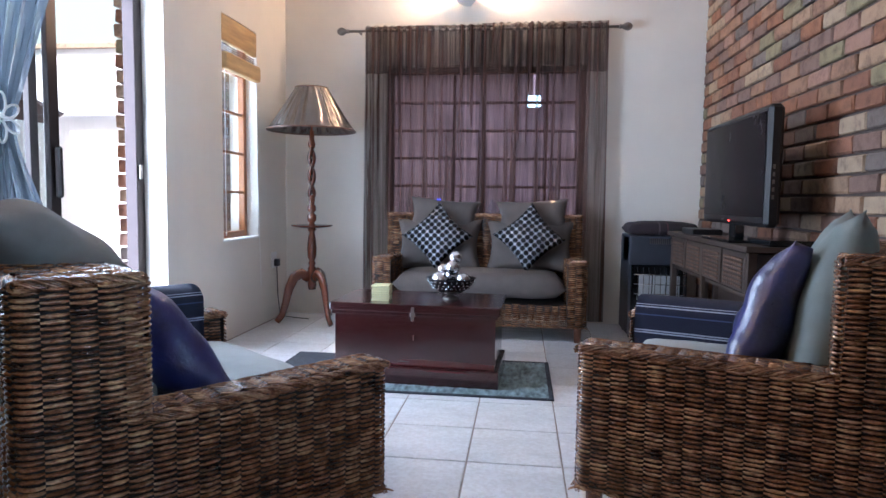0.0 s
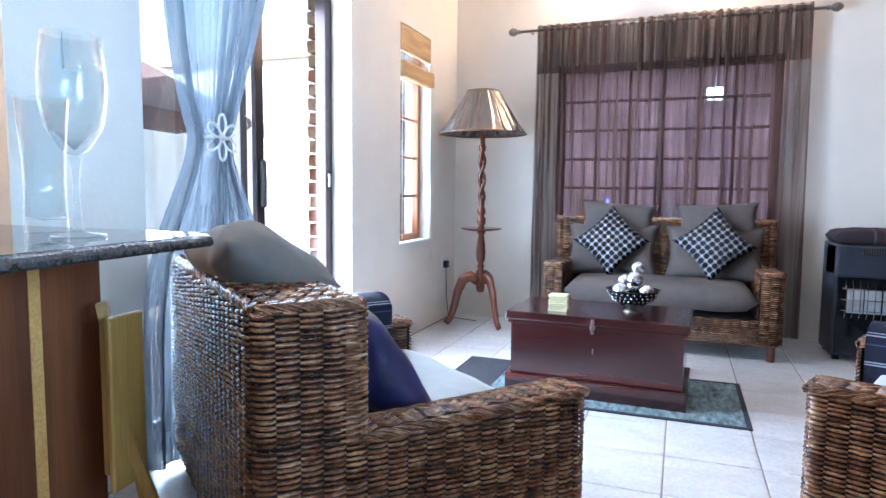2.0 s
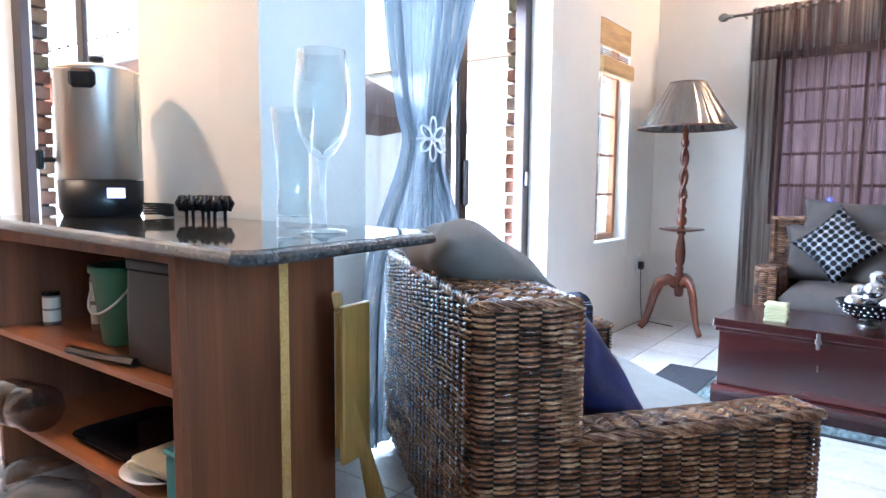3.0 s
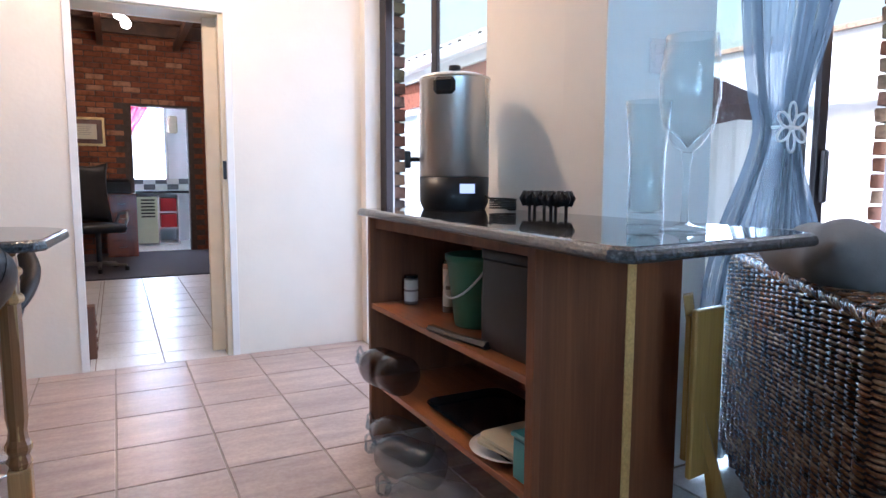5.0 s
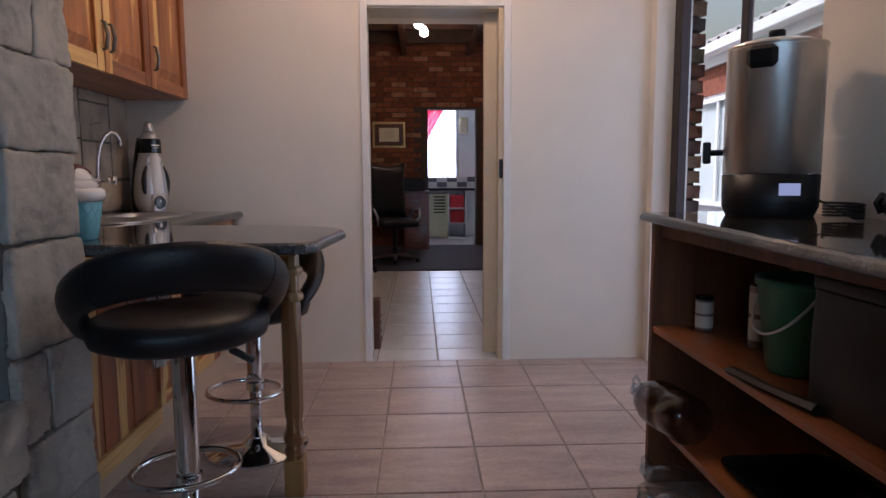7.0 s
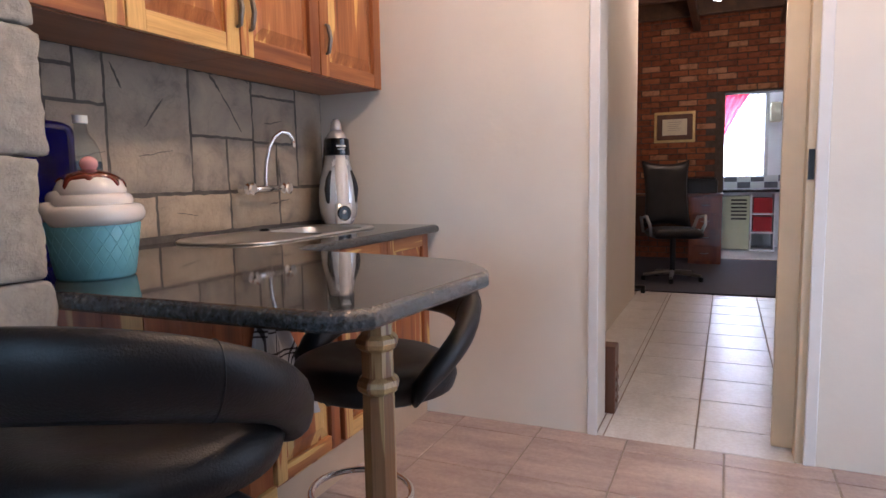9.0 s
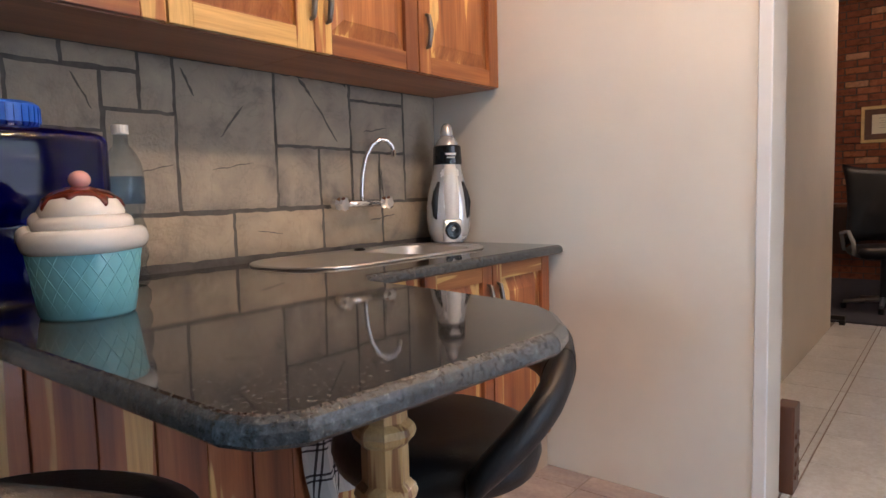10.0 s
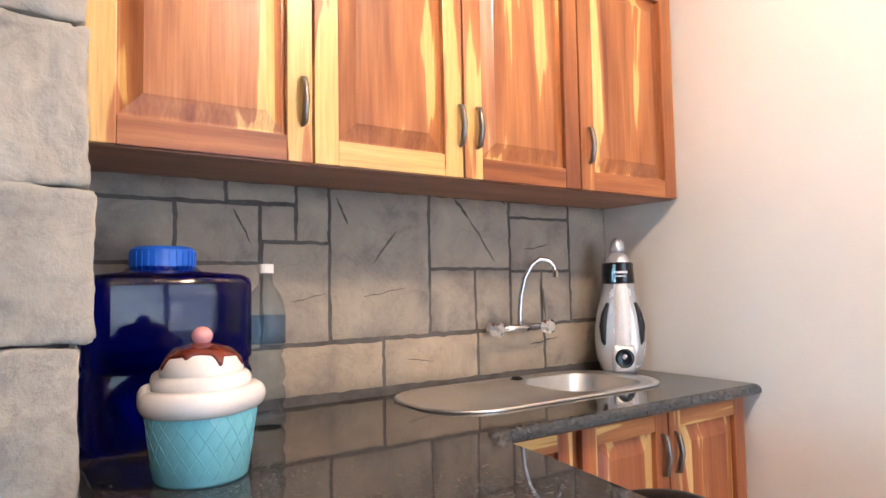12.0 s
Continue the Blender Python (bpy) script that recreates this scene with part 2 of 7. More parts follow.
def brick_mat(name, stops, mort=0.0):
    m, n, l, b = material(name, 0.85)
    oi = n.new("ShaderNodeObjectInfo")
    r = ramp(n, stops)
    r.color_ramp.interpolation = "CONSTANT"
    l.new(oi.outputs["Random"], r.inputs[0])
    t = noise_node(n, l, 16, 5, 0.65)
    tr = ramp(n, [(0.34, (0.45, 0.38, 0.36)), (0.5, (0.95, 0.9, 0.86)), (0.7, (1.15, 1.12, 1.05))])
    l.new(t.outputs[0], tr.inputs[0])
    l.new(mixc(n, l, r.outputs[0], tr.outputs[0], 0.85, "MULTIPLY"), b.inputs["Base Color"])
    f = noise_node(n, l, 70, 4, 0.7)
    bump(n, l, b, f.outputs[0], 0.6, 0.006)
    return m


BR = [(0, (0.33, 0.15, 0.09)), (0.14, (0.42, 0.24, 0.15)), (0.28, (0.5, 0.34, 0.22)), (0.42, (0.3, 0.19, 0.15)), (0.54, (0.55, 0.42, 0.29)), (0.66, (0.38, 0.17, 0.09)), (0.78, (0.36, 0.31, 0.18)), (0.86, (0.46, 0.27, 0.2)), (0.94, (0.24, 0.2, 0.18))]
BR = [(p, tuple(v * 0.56 for v in c)) for p, c in BR]
M["brick"] = brick_mat("clay_brick", BR)
M["brick_dark"] = brick_mat("red_clay_brick", [(0, (0.22, 0.07, 0.035)), (0.4, (0.3, 0.11, 0.05)), (0.7, (0.18, 0.06, 0.035)), (0.85, (0.42, 0.22, 0.12))])
M["mortar"] = plain("dark_mortar", (0.085, 0.065, 0.055), 0.95, var=0.25, scale=20, bumps=0.6)
M["mortar_stone"] = plain("stone_joint", (0.125, 0.115, 0.105), 0.95, var=0.3, scale=20, bumps=0.6)


def stone_mat(name, a, c, d):
    m, n, l, b = material(name, 0.8)
    t = noise_node(n, l, 7, 6, 0.6, distort=0.5)
    r = ramp(n, [(0.3, d), (0.45, a), (0.7, c)])
    l.new(t.outputs[0], r.inputs[0])
    v = noise_node(n, l, 3.2, 4, 0.6, distort=1.6)
    vr = ramp(n, [(0.485, (1, 1, 1)), (0.5, (0.35, 0.35, 0.37)), (0.515, (1, 1, 1))])
    l.new(v.outputs[0], vr.inputs[0])
    l.new(mixc(n, l, r.outputs[0], vr.outputs[0], 0.16, "MULTIPLY"), b.inputs["Base Color"])
    f = noise_node(n, l, 38, 6, 0.7)
    bp = bump(n, l, b, f.outputs[0], 0.55, 0.01)
    b2 = n.new("ShaderNodeBump")
    b2.inputs["Strength"].default_value, b2.inputs["Distance"].default_value = 0.5, 0.02
    l.new(v.outputs[0], b2.inputs["Height"])
    l.new(b2.outputs[0], bp.inputs["Normal"])
    return m


M["stone"] = stone_mat("cast_grey_stone", (0.335, 0.295, 0.245), (0.44, 0.385, 0.3), (0.2, 0.185, 0.17))
M["stone_warm"] = stone_mat("cast_warm_stone", (0.38, 0.32, 0.24), (0.46, 0.39, 0.29), (0.27, 0.24, 0.2))
# Dark stain in the scored lines, with the groove's shade in the same colour.
M["stone_score"] = plain("score_stain_and_shade", (0.13, 0.12, 0.11), 0.9, var=0.3, scale=30, bumps=0.4)
M["stone_pillar"] = stone_mat("cast_pillar_stone", (0.37, 0.35, 0.31), (0.47, 0.44, 0.38), (0.2, 0.2, 0.2))
M["hearth"] = stone_mat("hearth_plaster", (0.14, 0.145, 0.14), (0.2, 0.2, 0.185), (0.1, 0.105, 0.105))


def wicker_mat(name="woven_cane", dark=(0.045, 0.018, 0.01), mid=(0.2, 0.09, 0.04), light=(0.46, 0.29, 0.15)):
    m, n, l, b = material(name, 0.27, 0, 0.5)
    g = n.new("ShaderNodeNewGeometry")
    t = noise_node(n, l, 16, 4, 0.7)
    r = ramp(n, [(0.3, dark), (0.5, mid), (0.72, light)])
    add = n.new("ShaderNodeMath")
    add.operation = "MULTIPLY_ADD"
    add.inputs[1].default_value, add.inputs[2].default_value = 0.2, -0.1
    l.new(g.outputs["Random Per Island"], add.inputs[0])
    sm = n.new("ShaderNodeMath")
    l.new(add.outputs[0], sm.inputs[0])
    l.new(t.outputs[0], sm.inputs[1])
    l.new(sm.outputs[0], r.inputs[0])
    f = noise_node(n, l, 90, 3, 0.6, (1, 1, 3))
    fr = ramp(n, [(0.35, (0.5, 0.42, 0.36)), (0.65, (1, 1, 1))])
    l.new(f.outputs[0], fr.inputs[0])
    l.new(mixc(n, l, r.outputs[0], fr.outputs[0], 0.7, "MULTIPLY"), b.inputs["Base Color"])
    bump(n, l, b, f.outputs[0], 0.3, 0.003)
    return m


M["wicker"] = wicker_mat()
# Near-black for sheets added behind the cane; the gaps' shade is this colour.
M["weave_shade"] = plain("weave_gap_shade", (0.012, 0.007, 0.004), 0.9, var=0.2, bumps=0)


def glass_mat(name, tint=(1, 1, 1), rough=0.0, mixer=0.12):
    m = bpy.data.materials.new(name)
    m.use_nodes = True
    n, l = m.node_tree.nodes, m.node_tree.links
    n.remove(n["Principled BSDF"])
    tr, gl, mx, fr = n.new("ShaderNodeBsdfTransparent"), n.new("ShaderNodeBsdfGlossy"), n.new("ShaderNodeMixShader"), n.new("ShaderNodeLayerWeight")
    tr.inputs[0].default_value = (*tint, 1)
    gl.inputs["Roughness"].default_value = rough
    pw = n.new("ShaderNodeMath")
    pw.operation, pw.inputs[1].default_value = "POWER", 3.2
    ad = n.new("ShaderNodeMath")
    ad.operation, ad.inputs[1].default_value, ad.inputs[2].default_value = "MULTIPLY_ADD", 0.75, 0.035
    l.new(fr.outputs["Facing"], pw.inputs[0])
    l.new(pw.outputs[0], ad.inputs[0])
    l.new(ad.outputs[0], mx.inputs[0])
    l.new(tr.outputs[0], mx.inputs[1])
    l.new(gl.outputs[0], mx.inputs[2])
    l.new(mx.outputs[0], n["Material Output"].inputs[0])
    return m


M["pane"] = glass_mat("window_glass", (0.93, 0.97, 0.96))
M["bottle_label"] = glass_mat("blue_label_film", (0.6, 0.75, 0.92), 0.25)
M["glass"] = glass_mat("drinking_glass", (0.93, 0.96, 0.97), 0.02)
M["bottle_dark"] = glass_mat("smoky_bottle_plastic", (0.5, 0.47, 0.48), 0.08)


def clear_plastic(name, tint, body, share):
    """Tinted plastic: part clear, part glowing through, glossy outside."""
    m = glass_mat(name, tint, 0.06)
    n, l = m.node_tree.nodes, m.node_tree.links
    d, q, mx = n.new("ShaderNodeBsdfTranslucent"), n["Transparent BSDF"], n.new("ShaderNodeMixShader")
    d.inputs[0].default_value = (*body, 1)
    mx.inputs[0].default_value = share
    l.new(q.outputs[0], mx.inputs[1])
    l.new(d.outputs[0], mx.inputs[2])
    l.new(mx.outputs[0], n["Mix Shader"].inputs[1])
    return m


M["pvc_blue"] = clear_plastic("blue_translucent_plastic", (0.05, 0.07, 0.55), (0.01, 0.02, 0.5), 0.35)
M["bottle_clear"] = glass_mat("clear_bottle_plastic", (0.8, 0.86, 0.9), 0.06)


def sheer(name, color, clear, stripe=60.0, axis=0, tl=0.5):
    """Thin cloth: part open, part lit through."""
    m = bpy.data.materials.new(name)
    m.use_nodes = True
    n, l = m.node_tree.nodes, m.node_tree.links
    n.remove(n["Principled BSDF"])
    d, t, tr = n.new("ShaderNodeBsdfDiffuse"), n.new("ShaderNodeBsdfTranslucent"), n.new("ShaderNodeBsdfTransparent")
    d.inputs[0].default_value = t.inputs[0].default_value = (*color, 1)
    m1, m2 = n.new("ShaderNodeMixShader"), n.new("ShaderNodeMixShader")
    m1.inputs[0].default_value = tl
    l.new(d.outputs[0], m1.inputs[1])
    l.new(t.outputs[0], m1.inputs[2])
    st = (1, 0.02, 0.02) if axis == 0 else (0.02, 1, 0.02)
    s = noise_node(n, l, stripe, 3, 0.6, st, vary=False)
    mr = n.new("ShaderNodeMapRange")
    mr.inputs[1].default_value, mr.inputs[2].default_value = 0.38, 0.62
    mr.inputs[3].default_value, mr.inputs[4].default_value = 1 - min(1, clear * 1.6), 1 - clear * 0.25
    l.new(s.outputs[0], mr.inputs[0])
    l.new(mr.outputs[0], m2.inputs[0])
    l.new(tr.outputs[0], m2.inputs[1])
    l.new(m1.outputs[0], m2.inputs[2])
    l.new(m2.outputs[0], n["Material Output"].inputs[0])
    return m


M["sheer_brown"] = sheer("brown_sheer", (0.12, 0.075, 0.062), 0.36, 26)
M["sheer_blue"] = sheer("blue_grey_sheer", (0.065, 0.075, 0.09), 0.14, 60, 1)
M["sheer_pale"] = sheer("pale_sheer", (0.2, 0.22, 0.24), 0.35, 60, 1)
M["net"] = sheer("white_net", (0.85, 0.86, 0.86), 0.3, 80, 1, 0.7)
M["pink_cloth"] = sheer("pink_curtain", (0.5, 0.02, 0.05), 0.04, 40, 1, 0.4)


def emit(name, color, power):
    m = bpy.data.materials.new(name)
    m.use_nodes = True
    n, l = m.node_tree.nodes, m.node_tree.links
    n.remove(n["Principled BSDF"])
    e = n.new("ShaderNodeEmission")
    e.inputs[0].default_value, e.inputs[1].default_value = (*color, 1), power
    l.new(e.outputs[0], n["Material Output"].inputs[0])
    return m


M["bulb"] = emit("glowing_bulb", (1, 0.85, 0.65), 12)
M["cool_light"] = emit("cool_light", (0.6, 0.9, 1), 5)
M["red_led"] = emit("red_led", (1, 0.05, 0.03), 4)
# Blue glow put on bottles; it belongs to no lamp.
M["blue_glow"] = emit("blue_glow", (0.1, 0.12, 1), 3)
M["lcd"] = emit("pale_display", (0.7, 0.75, 1), 0.4)


def check_mat():
    m, n, l, b = material("sequinned_cloth", 0.22, 0.6)
    tc = n.new("ShaderNodeTexCoord")
    v = n.new("ShaderNodeTexVoronoi")
    v.inputs["Scale"].default_value, v.inputs["Randomness"].default_value = 24, 0.1
    sp, cb = n.new("ShaderNodeSeparateXYZ"), n.new("ShaderNodeCombineXYZ")
    l.new(tc.outputs["Object"], sp.inputs[0])
    l.new(sp.outputs[0], cb.inputs[0])
    l.new(sp.outputs[2], cb.inputs[1])
    l.new(cb.outputs[0], v.inputs["Vector"])
    v.voronoi_dimensions = "2D"
    r = ramp(n, [(0.0, (0.006, 0.006, 0.008)), (0.40, (0.01, 0.01, 0.012)), (0.47, (0.2, 0.21, 0.24)), (0.7, (0.4, 0.42, 0.45))])
    l.new(v.outputs["Distance"], r.inputs[0])
    s = noise_node(n, l, 160, 2)
    l.new(r.outputs[0], b.inputs["Base Color"])
    bump(n, l, b, s.outputs[0], 0.9, 0.01)
    return m


def stripe_mat(name, stops, axis, scale, rough=0.9):
    """Woven cloth with stripes at set places across its width."""
    m, n, l, b = material(name, rough)
    tc, sx = n.new("ShaderNodeTexCoord"), n.new("ShaderNodeSeparateXYZ")
    l.new(tc.outputs["Object"], sx.inputs[0])
    mm = n.new("ShaderNodeMath")
    mm.operation = "MULTIPLY_ADD"
    mm.inputs[1].default_value, mm.inputs[2].default_value = scale, 0.5
    l.new(sx.outputs[axis], mm.inputs[0])
    r = ramp(n, stops)
    r.color_ramp.interpolation = "CONSTANT"
    l.new(mm.outputs[0], r.inputs[0])
    t = noise_node(n, l, 120, 3)
    l.new(mixc(n, l, r.outputs[0], t.outputs[0], 0.15, "OVERLAY"), b.inputs["Base Color"])
    bump(n, l, b, t.outputs[0], 0.5, 0.004)
    return m




def towel_mat():
    """White cloth crossed by pairs of thin dark lines both ways."""
    m, n, l, b = material("checked_tea_towel", 0.9)
    tc, sp = n.new("ShaderNodeTexCoord"), n.new("ShaderNodeSeparateXYZ")
    l.new(tc.outputs["Object"], sp.inputs[0])
    out = None
    for axis in (0, 2):
        sc, fr = n.new("ShaderNodeMath"), n.new("ShaderNodeMath")
        sc.operation, sc.inputs[1].default_value, fr.operation = "MULTIPLY", 15.0 if axis == 0 else 12.0, "FRACT"
        l.new(sp.outputs[axis], sc.inputs[0])
        l.new(sc.outputs[0], fr.inputs[0])
        r = ramp(n, [(0.0, (0.68, 0.67, 0.66)), (0.4, (0.06, 0.05, 0.06)), (0.47, (0.68, 0.67, 0.66)), (0.58, (0.06, 0.05, 0.06)), (0.66, (0.68, 0.67, 0.66))])
        r.color_ramp.interpolation = "CONSTANT"
        l.new(fr.outputs[0], r.inputs[0])
        out = r.outputs[0] if out is None else mixc(n, l, out, r.outputs[0], 1.0, "MULTIPLY")
    l.new(out, b.inputs["Base Color"])
    f = noise_node(n, l, 200, 3)
    bump(n, l, b, f.outputs[0], 0.4, 0.003)
    return m


M["check"] = check_mat()
NV, WH, LB = (0.007, 0.01, 0.03), (0.33, 0.36, 0.45), (0.04, 0.06, 0.14)
M["throw"] = stripe_mat("navy_striped_cloth", [(0, NV), (0.22, WH), (0.235, NV), (0.25, WH), (0.265, NV), (0.44, LB), (0.455, NV), (0.535, WH), (0.545, NV), (0.56, WH), (0.57, NV)], 2, 3.0)
M["rug"] = plain("teal_woven_rug", (0.15, 0.205, 0.215), 0.95, var=0.75, scale=38, bumps=1.0, fine=120, stretch=(1, 0.35, 1))
M["rug_edge"] = plain("charcoal_rug_edge", (0.025, 0.028, 0.035), 0.95, var=0.5, scale=60, bumps=1.0)
M["carpet"] = plain("blue_grey_carpet", (0.055, 0.055, 0.075), 0.95, var=0.15, scale=30, bumps=0.6, fine=300)
M["shade_cloth"] = plain("pleated_satin_shade", (0.21, 0.19, 0.175), 0.22, 0.75, var=0.2, scale=6, bumps=0.1, spec=0.9)
M["towel"] = towel_mat()
M["paving"] = plain("patio_paving", (0.4, 0.38, 0.35), 0.9, var=0.12, scale=3, bumps=0.3)
M["roof"] = plain("cement_roof_tile", (0.3, 0.29, 0.28), 0.85, var=0.15, scale=6, bumps=0.3)
M["outer_white"] = plain("outside_white_paint", (0.78, 0.79, 0.8), 0.7, var=0.04, scale=2, bumps=0.1)
M["canvas"] = plain("brown_canvas", (0.1, 0.06, 0.055), 0.9, var=0.1, bumps=0.3)
M["pinkish"] = plain("salmon_plaster", (0.27, 0.18, 0.18), 0.8, var=0.5, scale=1.6, bumps=0.2)
M["ground"] = plain("dry_ground", (0.2, 0.17, 0.12), 0.95, var=0.2, scale=1, bumps=0.3)
M["dark_beam"] = wood("dark_roof_timber", [(0.3, (0.03, 0.014, 0.008)), (0.7, (0.09, 0.04, 0.02))], "x", 8, 0.5, 0.1)
M["pine_ceiling"] = wood("varnished_ceiling_board", [(0.3, (0.16, 0.07, 0.025)), (0.7, (0.34, 0.17, 0.06))], "x", 8, 0.5, 0.1)
M["cream_unit"] = plain("cream_unit", (0.5, 0.52, 0.36), 0.5, var=0.04, bumps=0)
M["red_box"] = plain("red_box", (0.35, 0.01, 0.015), 0.5, var=0.1, bumps=0)
M["wall_tile"] = plain("pale_wall_tile", (0.66, 0.68, 0.64), 0.3, var=0.03, bumps=0)
M["check_tile"] = plain("grey_wall_tile", (0.1, 0.1, 0.11), 0.3, var=0.2, bumps=0)
M["photo"] = plain("mounted_certificate", (0.62, 0.57, 0.42), 0.5, var=0.06, bumps=0)
M["gold"] = plain("old_brass", (0.5, 0.36, 0.16), 0.4, 1.0, var=0.15, bumps=0.1)
M["kick_tile"] = plain("plinth_tile", (0.5, 0.38, 0.27), 0.4, var=0.1, scale=5, bumps=0.1)
M["coaster"] = plain("cream_coaster", (0.55, 0.52, 0.3), 0.6, var=0.06, bumps=0.05)
M["silver"] = plain("silver_ball", (0.6, 0.6, 0.62), 0.18, 1.0, var=0.3, scale=60, bumps=0.9, fine=90)
M["slate_blue"] = plain("grey_blue_metal", (0.045, 0.05, 0.065), 0.4, 0.2, var=0.1, bumps=0.05)
M["grate"] = plain("ceramic_heater_panel", (0.4, 0.41, 0.42), 0.7, var=0.1, bumps=0.2)
M["blanket"] = stripe_mat("dark_plaid_blanket", [(0, (0.02, 0.012, 0.016)), (0.3, (0.08, 0.06, 0.07)), (0.36, (0.02, 0.012, 0.016)), (0.6, (0.1, 0.03, 0.04)), (0.64, (0.02, 0.015, 0.016))], 0, 5)
M["silver_paint"] = plain("silver_plastic", (0.6, 0.61, 0.63), 0.25, 0.5, var=0.04, bumps=0)


# ---- mesh helpers ----
def thing(name, label, category, x=0, y=0, z=0, rz=0, group=""):
    ob = tagged(new(name), label, category, group)
    ob.matrix_world = pose(x, y, z, 0, 0, rz)
    return ob


def mesh_of(name, bm, mat, smooth=False):
    me = bpy.data.meshes.new(name)
    if smooth:
        for f in bm.faces:
            f.smooth = True
    bm.to_mesh(me)
    bm.free()
    me.materials.append(M[mat])
    return me


def part(name, bm, mat, parent, label="", smooth=False):
    ob = new(name, mesh_of(name, bm, mat, smooth))
    ob.parent = parent
    return tagged(ob, label)


def solo(name, bm, mat, label, category, x=0, y=0, z=0, rz=0, group="", kind="", smooth=False, rx=0, ry=0):
    ob = new(name, mesh_of(name, bm, mat, smooth))
    ob.matrix_world = pose(x, y, z, rx, ry, rz)
    return tagged(ob, label, category, group, kind)


def structure(name, bm, mat, label, category="wall"):
    return solo(name, bm, mat, label, category, kind="structure")


def box(x0, x1, y0, y1, z0, z1, bevel=0.0, bm=None, seg=2):
    b = bmesh.new()
    bmesh.ops.create_cube(b, size=1)
    bmesh.ops.transform(b, matrix=Matrix.LocRotScale(((x0 + x1) / 2, (y0 + y1) / 2, (z0 + z1) / 2), None, (abs(x1 - x0), abs(y1 - y0), abs(z1 - z0))), verts=b.verts)
    if bevel:
        bmesh.ops.bevel(b, geom=b.edges[:], offset=bevel, segments=seg, affect="EDGES", profile=0.6)
    return join(bm, b)


def join(bm, b, m=None):
    """Adds b to bm, moved by m."""
    if m is not None:
        bmesh.ops.transform(b, matrix=m, verts=b.verts)
    if bm is None:
        return b
    me = bpy.data.meshes.new("tmp")
    b.to_mesh(me)
    bm.from_mesh(me)
    b.free()
    bpy.data.meshes.remove(me)
    return bm


def boxes(rows, bevel=0.0):
    bm = bmesh.new()
    for r in rows:
        box(*r, bevel=bevel, bm=bm, seg=1)
    return bm


def lathe(profile, n=28, bm=None, m=None):
    b = bmesh.new()
    rings = []
    for r, z in profile:
        rings.append([b.verts.new((r * math.cos(2 * math.pi * i / n), r * math.sin(2 * math.pi * i / n), z)) for i in range(n)])
    for p, q in zip(rings, rings[1:]):
        for i in range(n):
            b.faces.new((p[i], p[(i + 1) % n], q[(i + 1) % n], q[i]))
    if profile[0][0] > 0.0005:
        b.faces.new(list(reversed(rings[0])))
    if profile[-1][0] > 0.0005:
        b.faces.new(rings[-1])
    bmesh.ops.remove_doubles(b, verts=b.verts, dist=0.00001)
    return join(bm, b, m)


def tube(points, r, n=8, bm=None, flat=1.0):
    """A round bar through the points; r is one radius or one for each point."""
    b = bmesh.new()
    pts = [Vector(p) for p in points]
    rs = r if isinstance(r, (list, tuple)) else [r] * len(pts)
    rings = []
    up = None
    for i, p in enumerate(pts):
        d = (pts[min(i + 1, len(pts) - 1)] - pts[max(i - 1, 0)]).normalized()
        if up is None:
            up = Vector((0, 0, 1)) if abs(d.z) < 0.9 else Vector((1, 0, 0))
        s = d.cross(up).normalized()
        up = s.cross(d).normalized()
        rings.append([b.verts.new(p + (s * math.cos(a) * flat + up * math.sin(a)) * rs[i]) for a in (2 * math.pi * k / n for k in range(n))])
    for p, q in zip(rings, rings[1:]):
        for i in range(n):
            b.faces.new((p[i], p[(i + 1) % n], q[(i + 1) % n], q[i]))
    b.faces.new(list(reversed(rings[0])))
    b.faces.new(rings[-1])
    bmesh.ops.recalc_face_normals(b, faces=b.faces)
    return join(bm, b)


def prism(poly, z0, z1, bevel=0.0, bm=None):
    b = bmesh.new()
    f = b.faces.new([b.verts.new((x, y, z0)) for x, y in poly])
    e = bmesh.ops.extrude_face_region(b, geom=[f])
    bmesh.ops.translate(b, vec=(0, 0, z1 - z0), verts=[v for v in e["geom"] if isinstance(v, bmesh.types.BMVert)])
    bmesh.ops.recalc_face_normals(b, faces=b.faces)
    if bevel:
        bmesh.ops.bevel(b, geom=b.edges[:], offset=bevel, segments=3, affect="EDGES", profile=0.5)
    return join(bm, b)


def pillow(w, h, t, seed=0, n=16, corner=0.10, wrinkle=0.012, power=0.42):
    """A filled cushion, flat in x and z, thick in y, standing on z = 0."""
    b = bmesh.new()
    g = {}
    for s in (1, -1):
        for i in range(n + 1):
            for j in range(n + 1):
                u, v = 2 * i / n - 1, 2 * j / n - 1
                if s == -1 and (i in (0, n) or j in (0, n)):
                    g[s, i, j] = g[1, i, j]
                    continue
                k = max(0.0, (1 - u * u) * (1 - v * v)) ** power
                pull = corner * (u * u * v * v)
                x = u * w / 2 * (1 - 0.10 * (1 - v * v) * abs(u) ** 3 + pull * 0.4)
                z = v * h / 2 * (1 - 0.10 * (1 - u * u) * abs(v) ** 3 + pull * 0.4)
                nz = noise.noise(Vector((x * 7 + seed * 9.1, z * 7, s * 3.0)))
                g[s, i, j] = b.verts.new((x, s * (k * t / 2 + (wrinkle * nz if k > 0 else 0)), z + h / 2 + 0.5 * wrinkle * nz))
        for i in range(n):
            for j in range(n):
                q = (g[s, i, j], g[s, i + 1, j], g[s, i + 1, j + 1], g[s, i, j + 1])
                b.faces.new(q if s == -1 else tuple(reversed(q)))
    return b


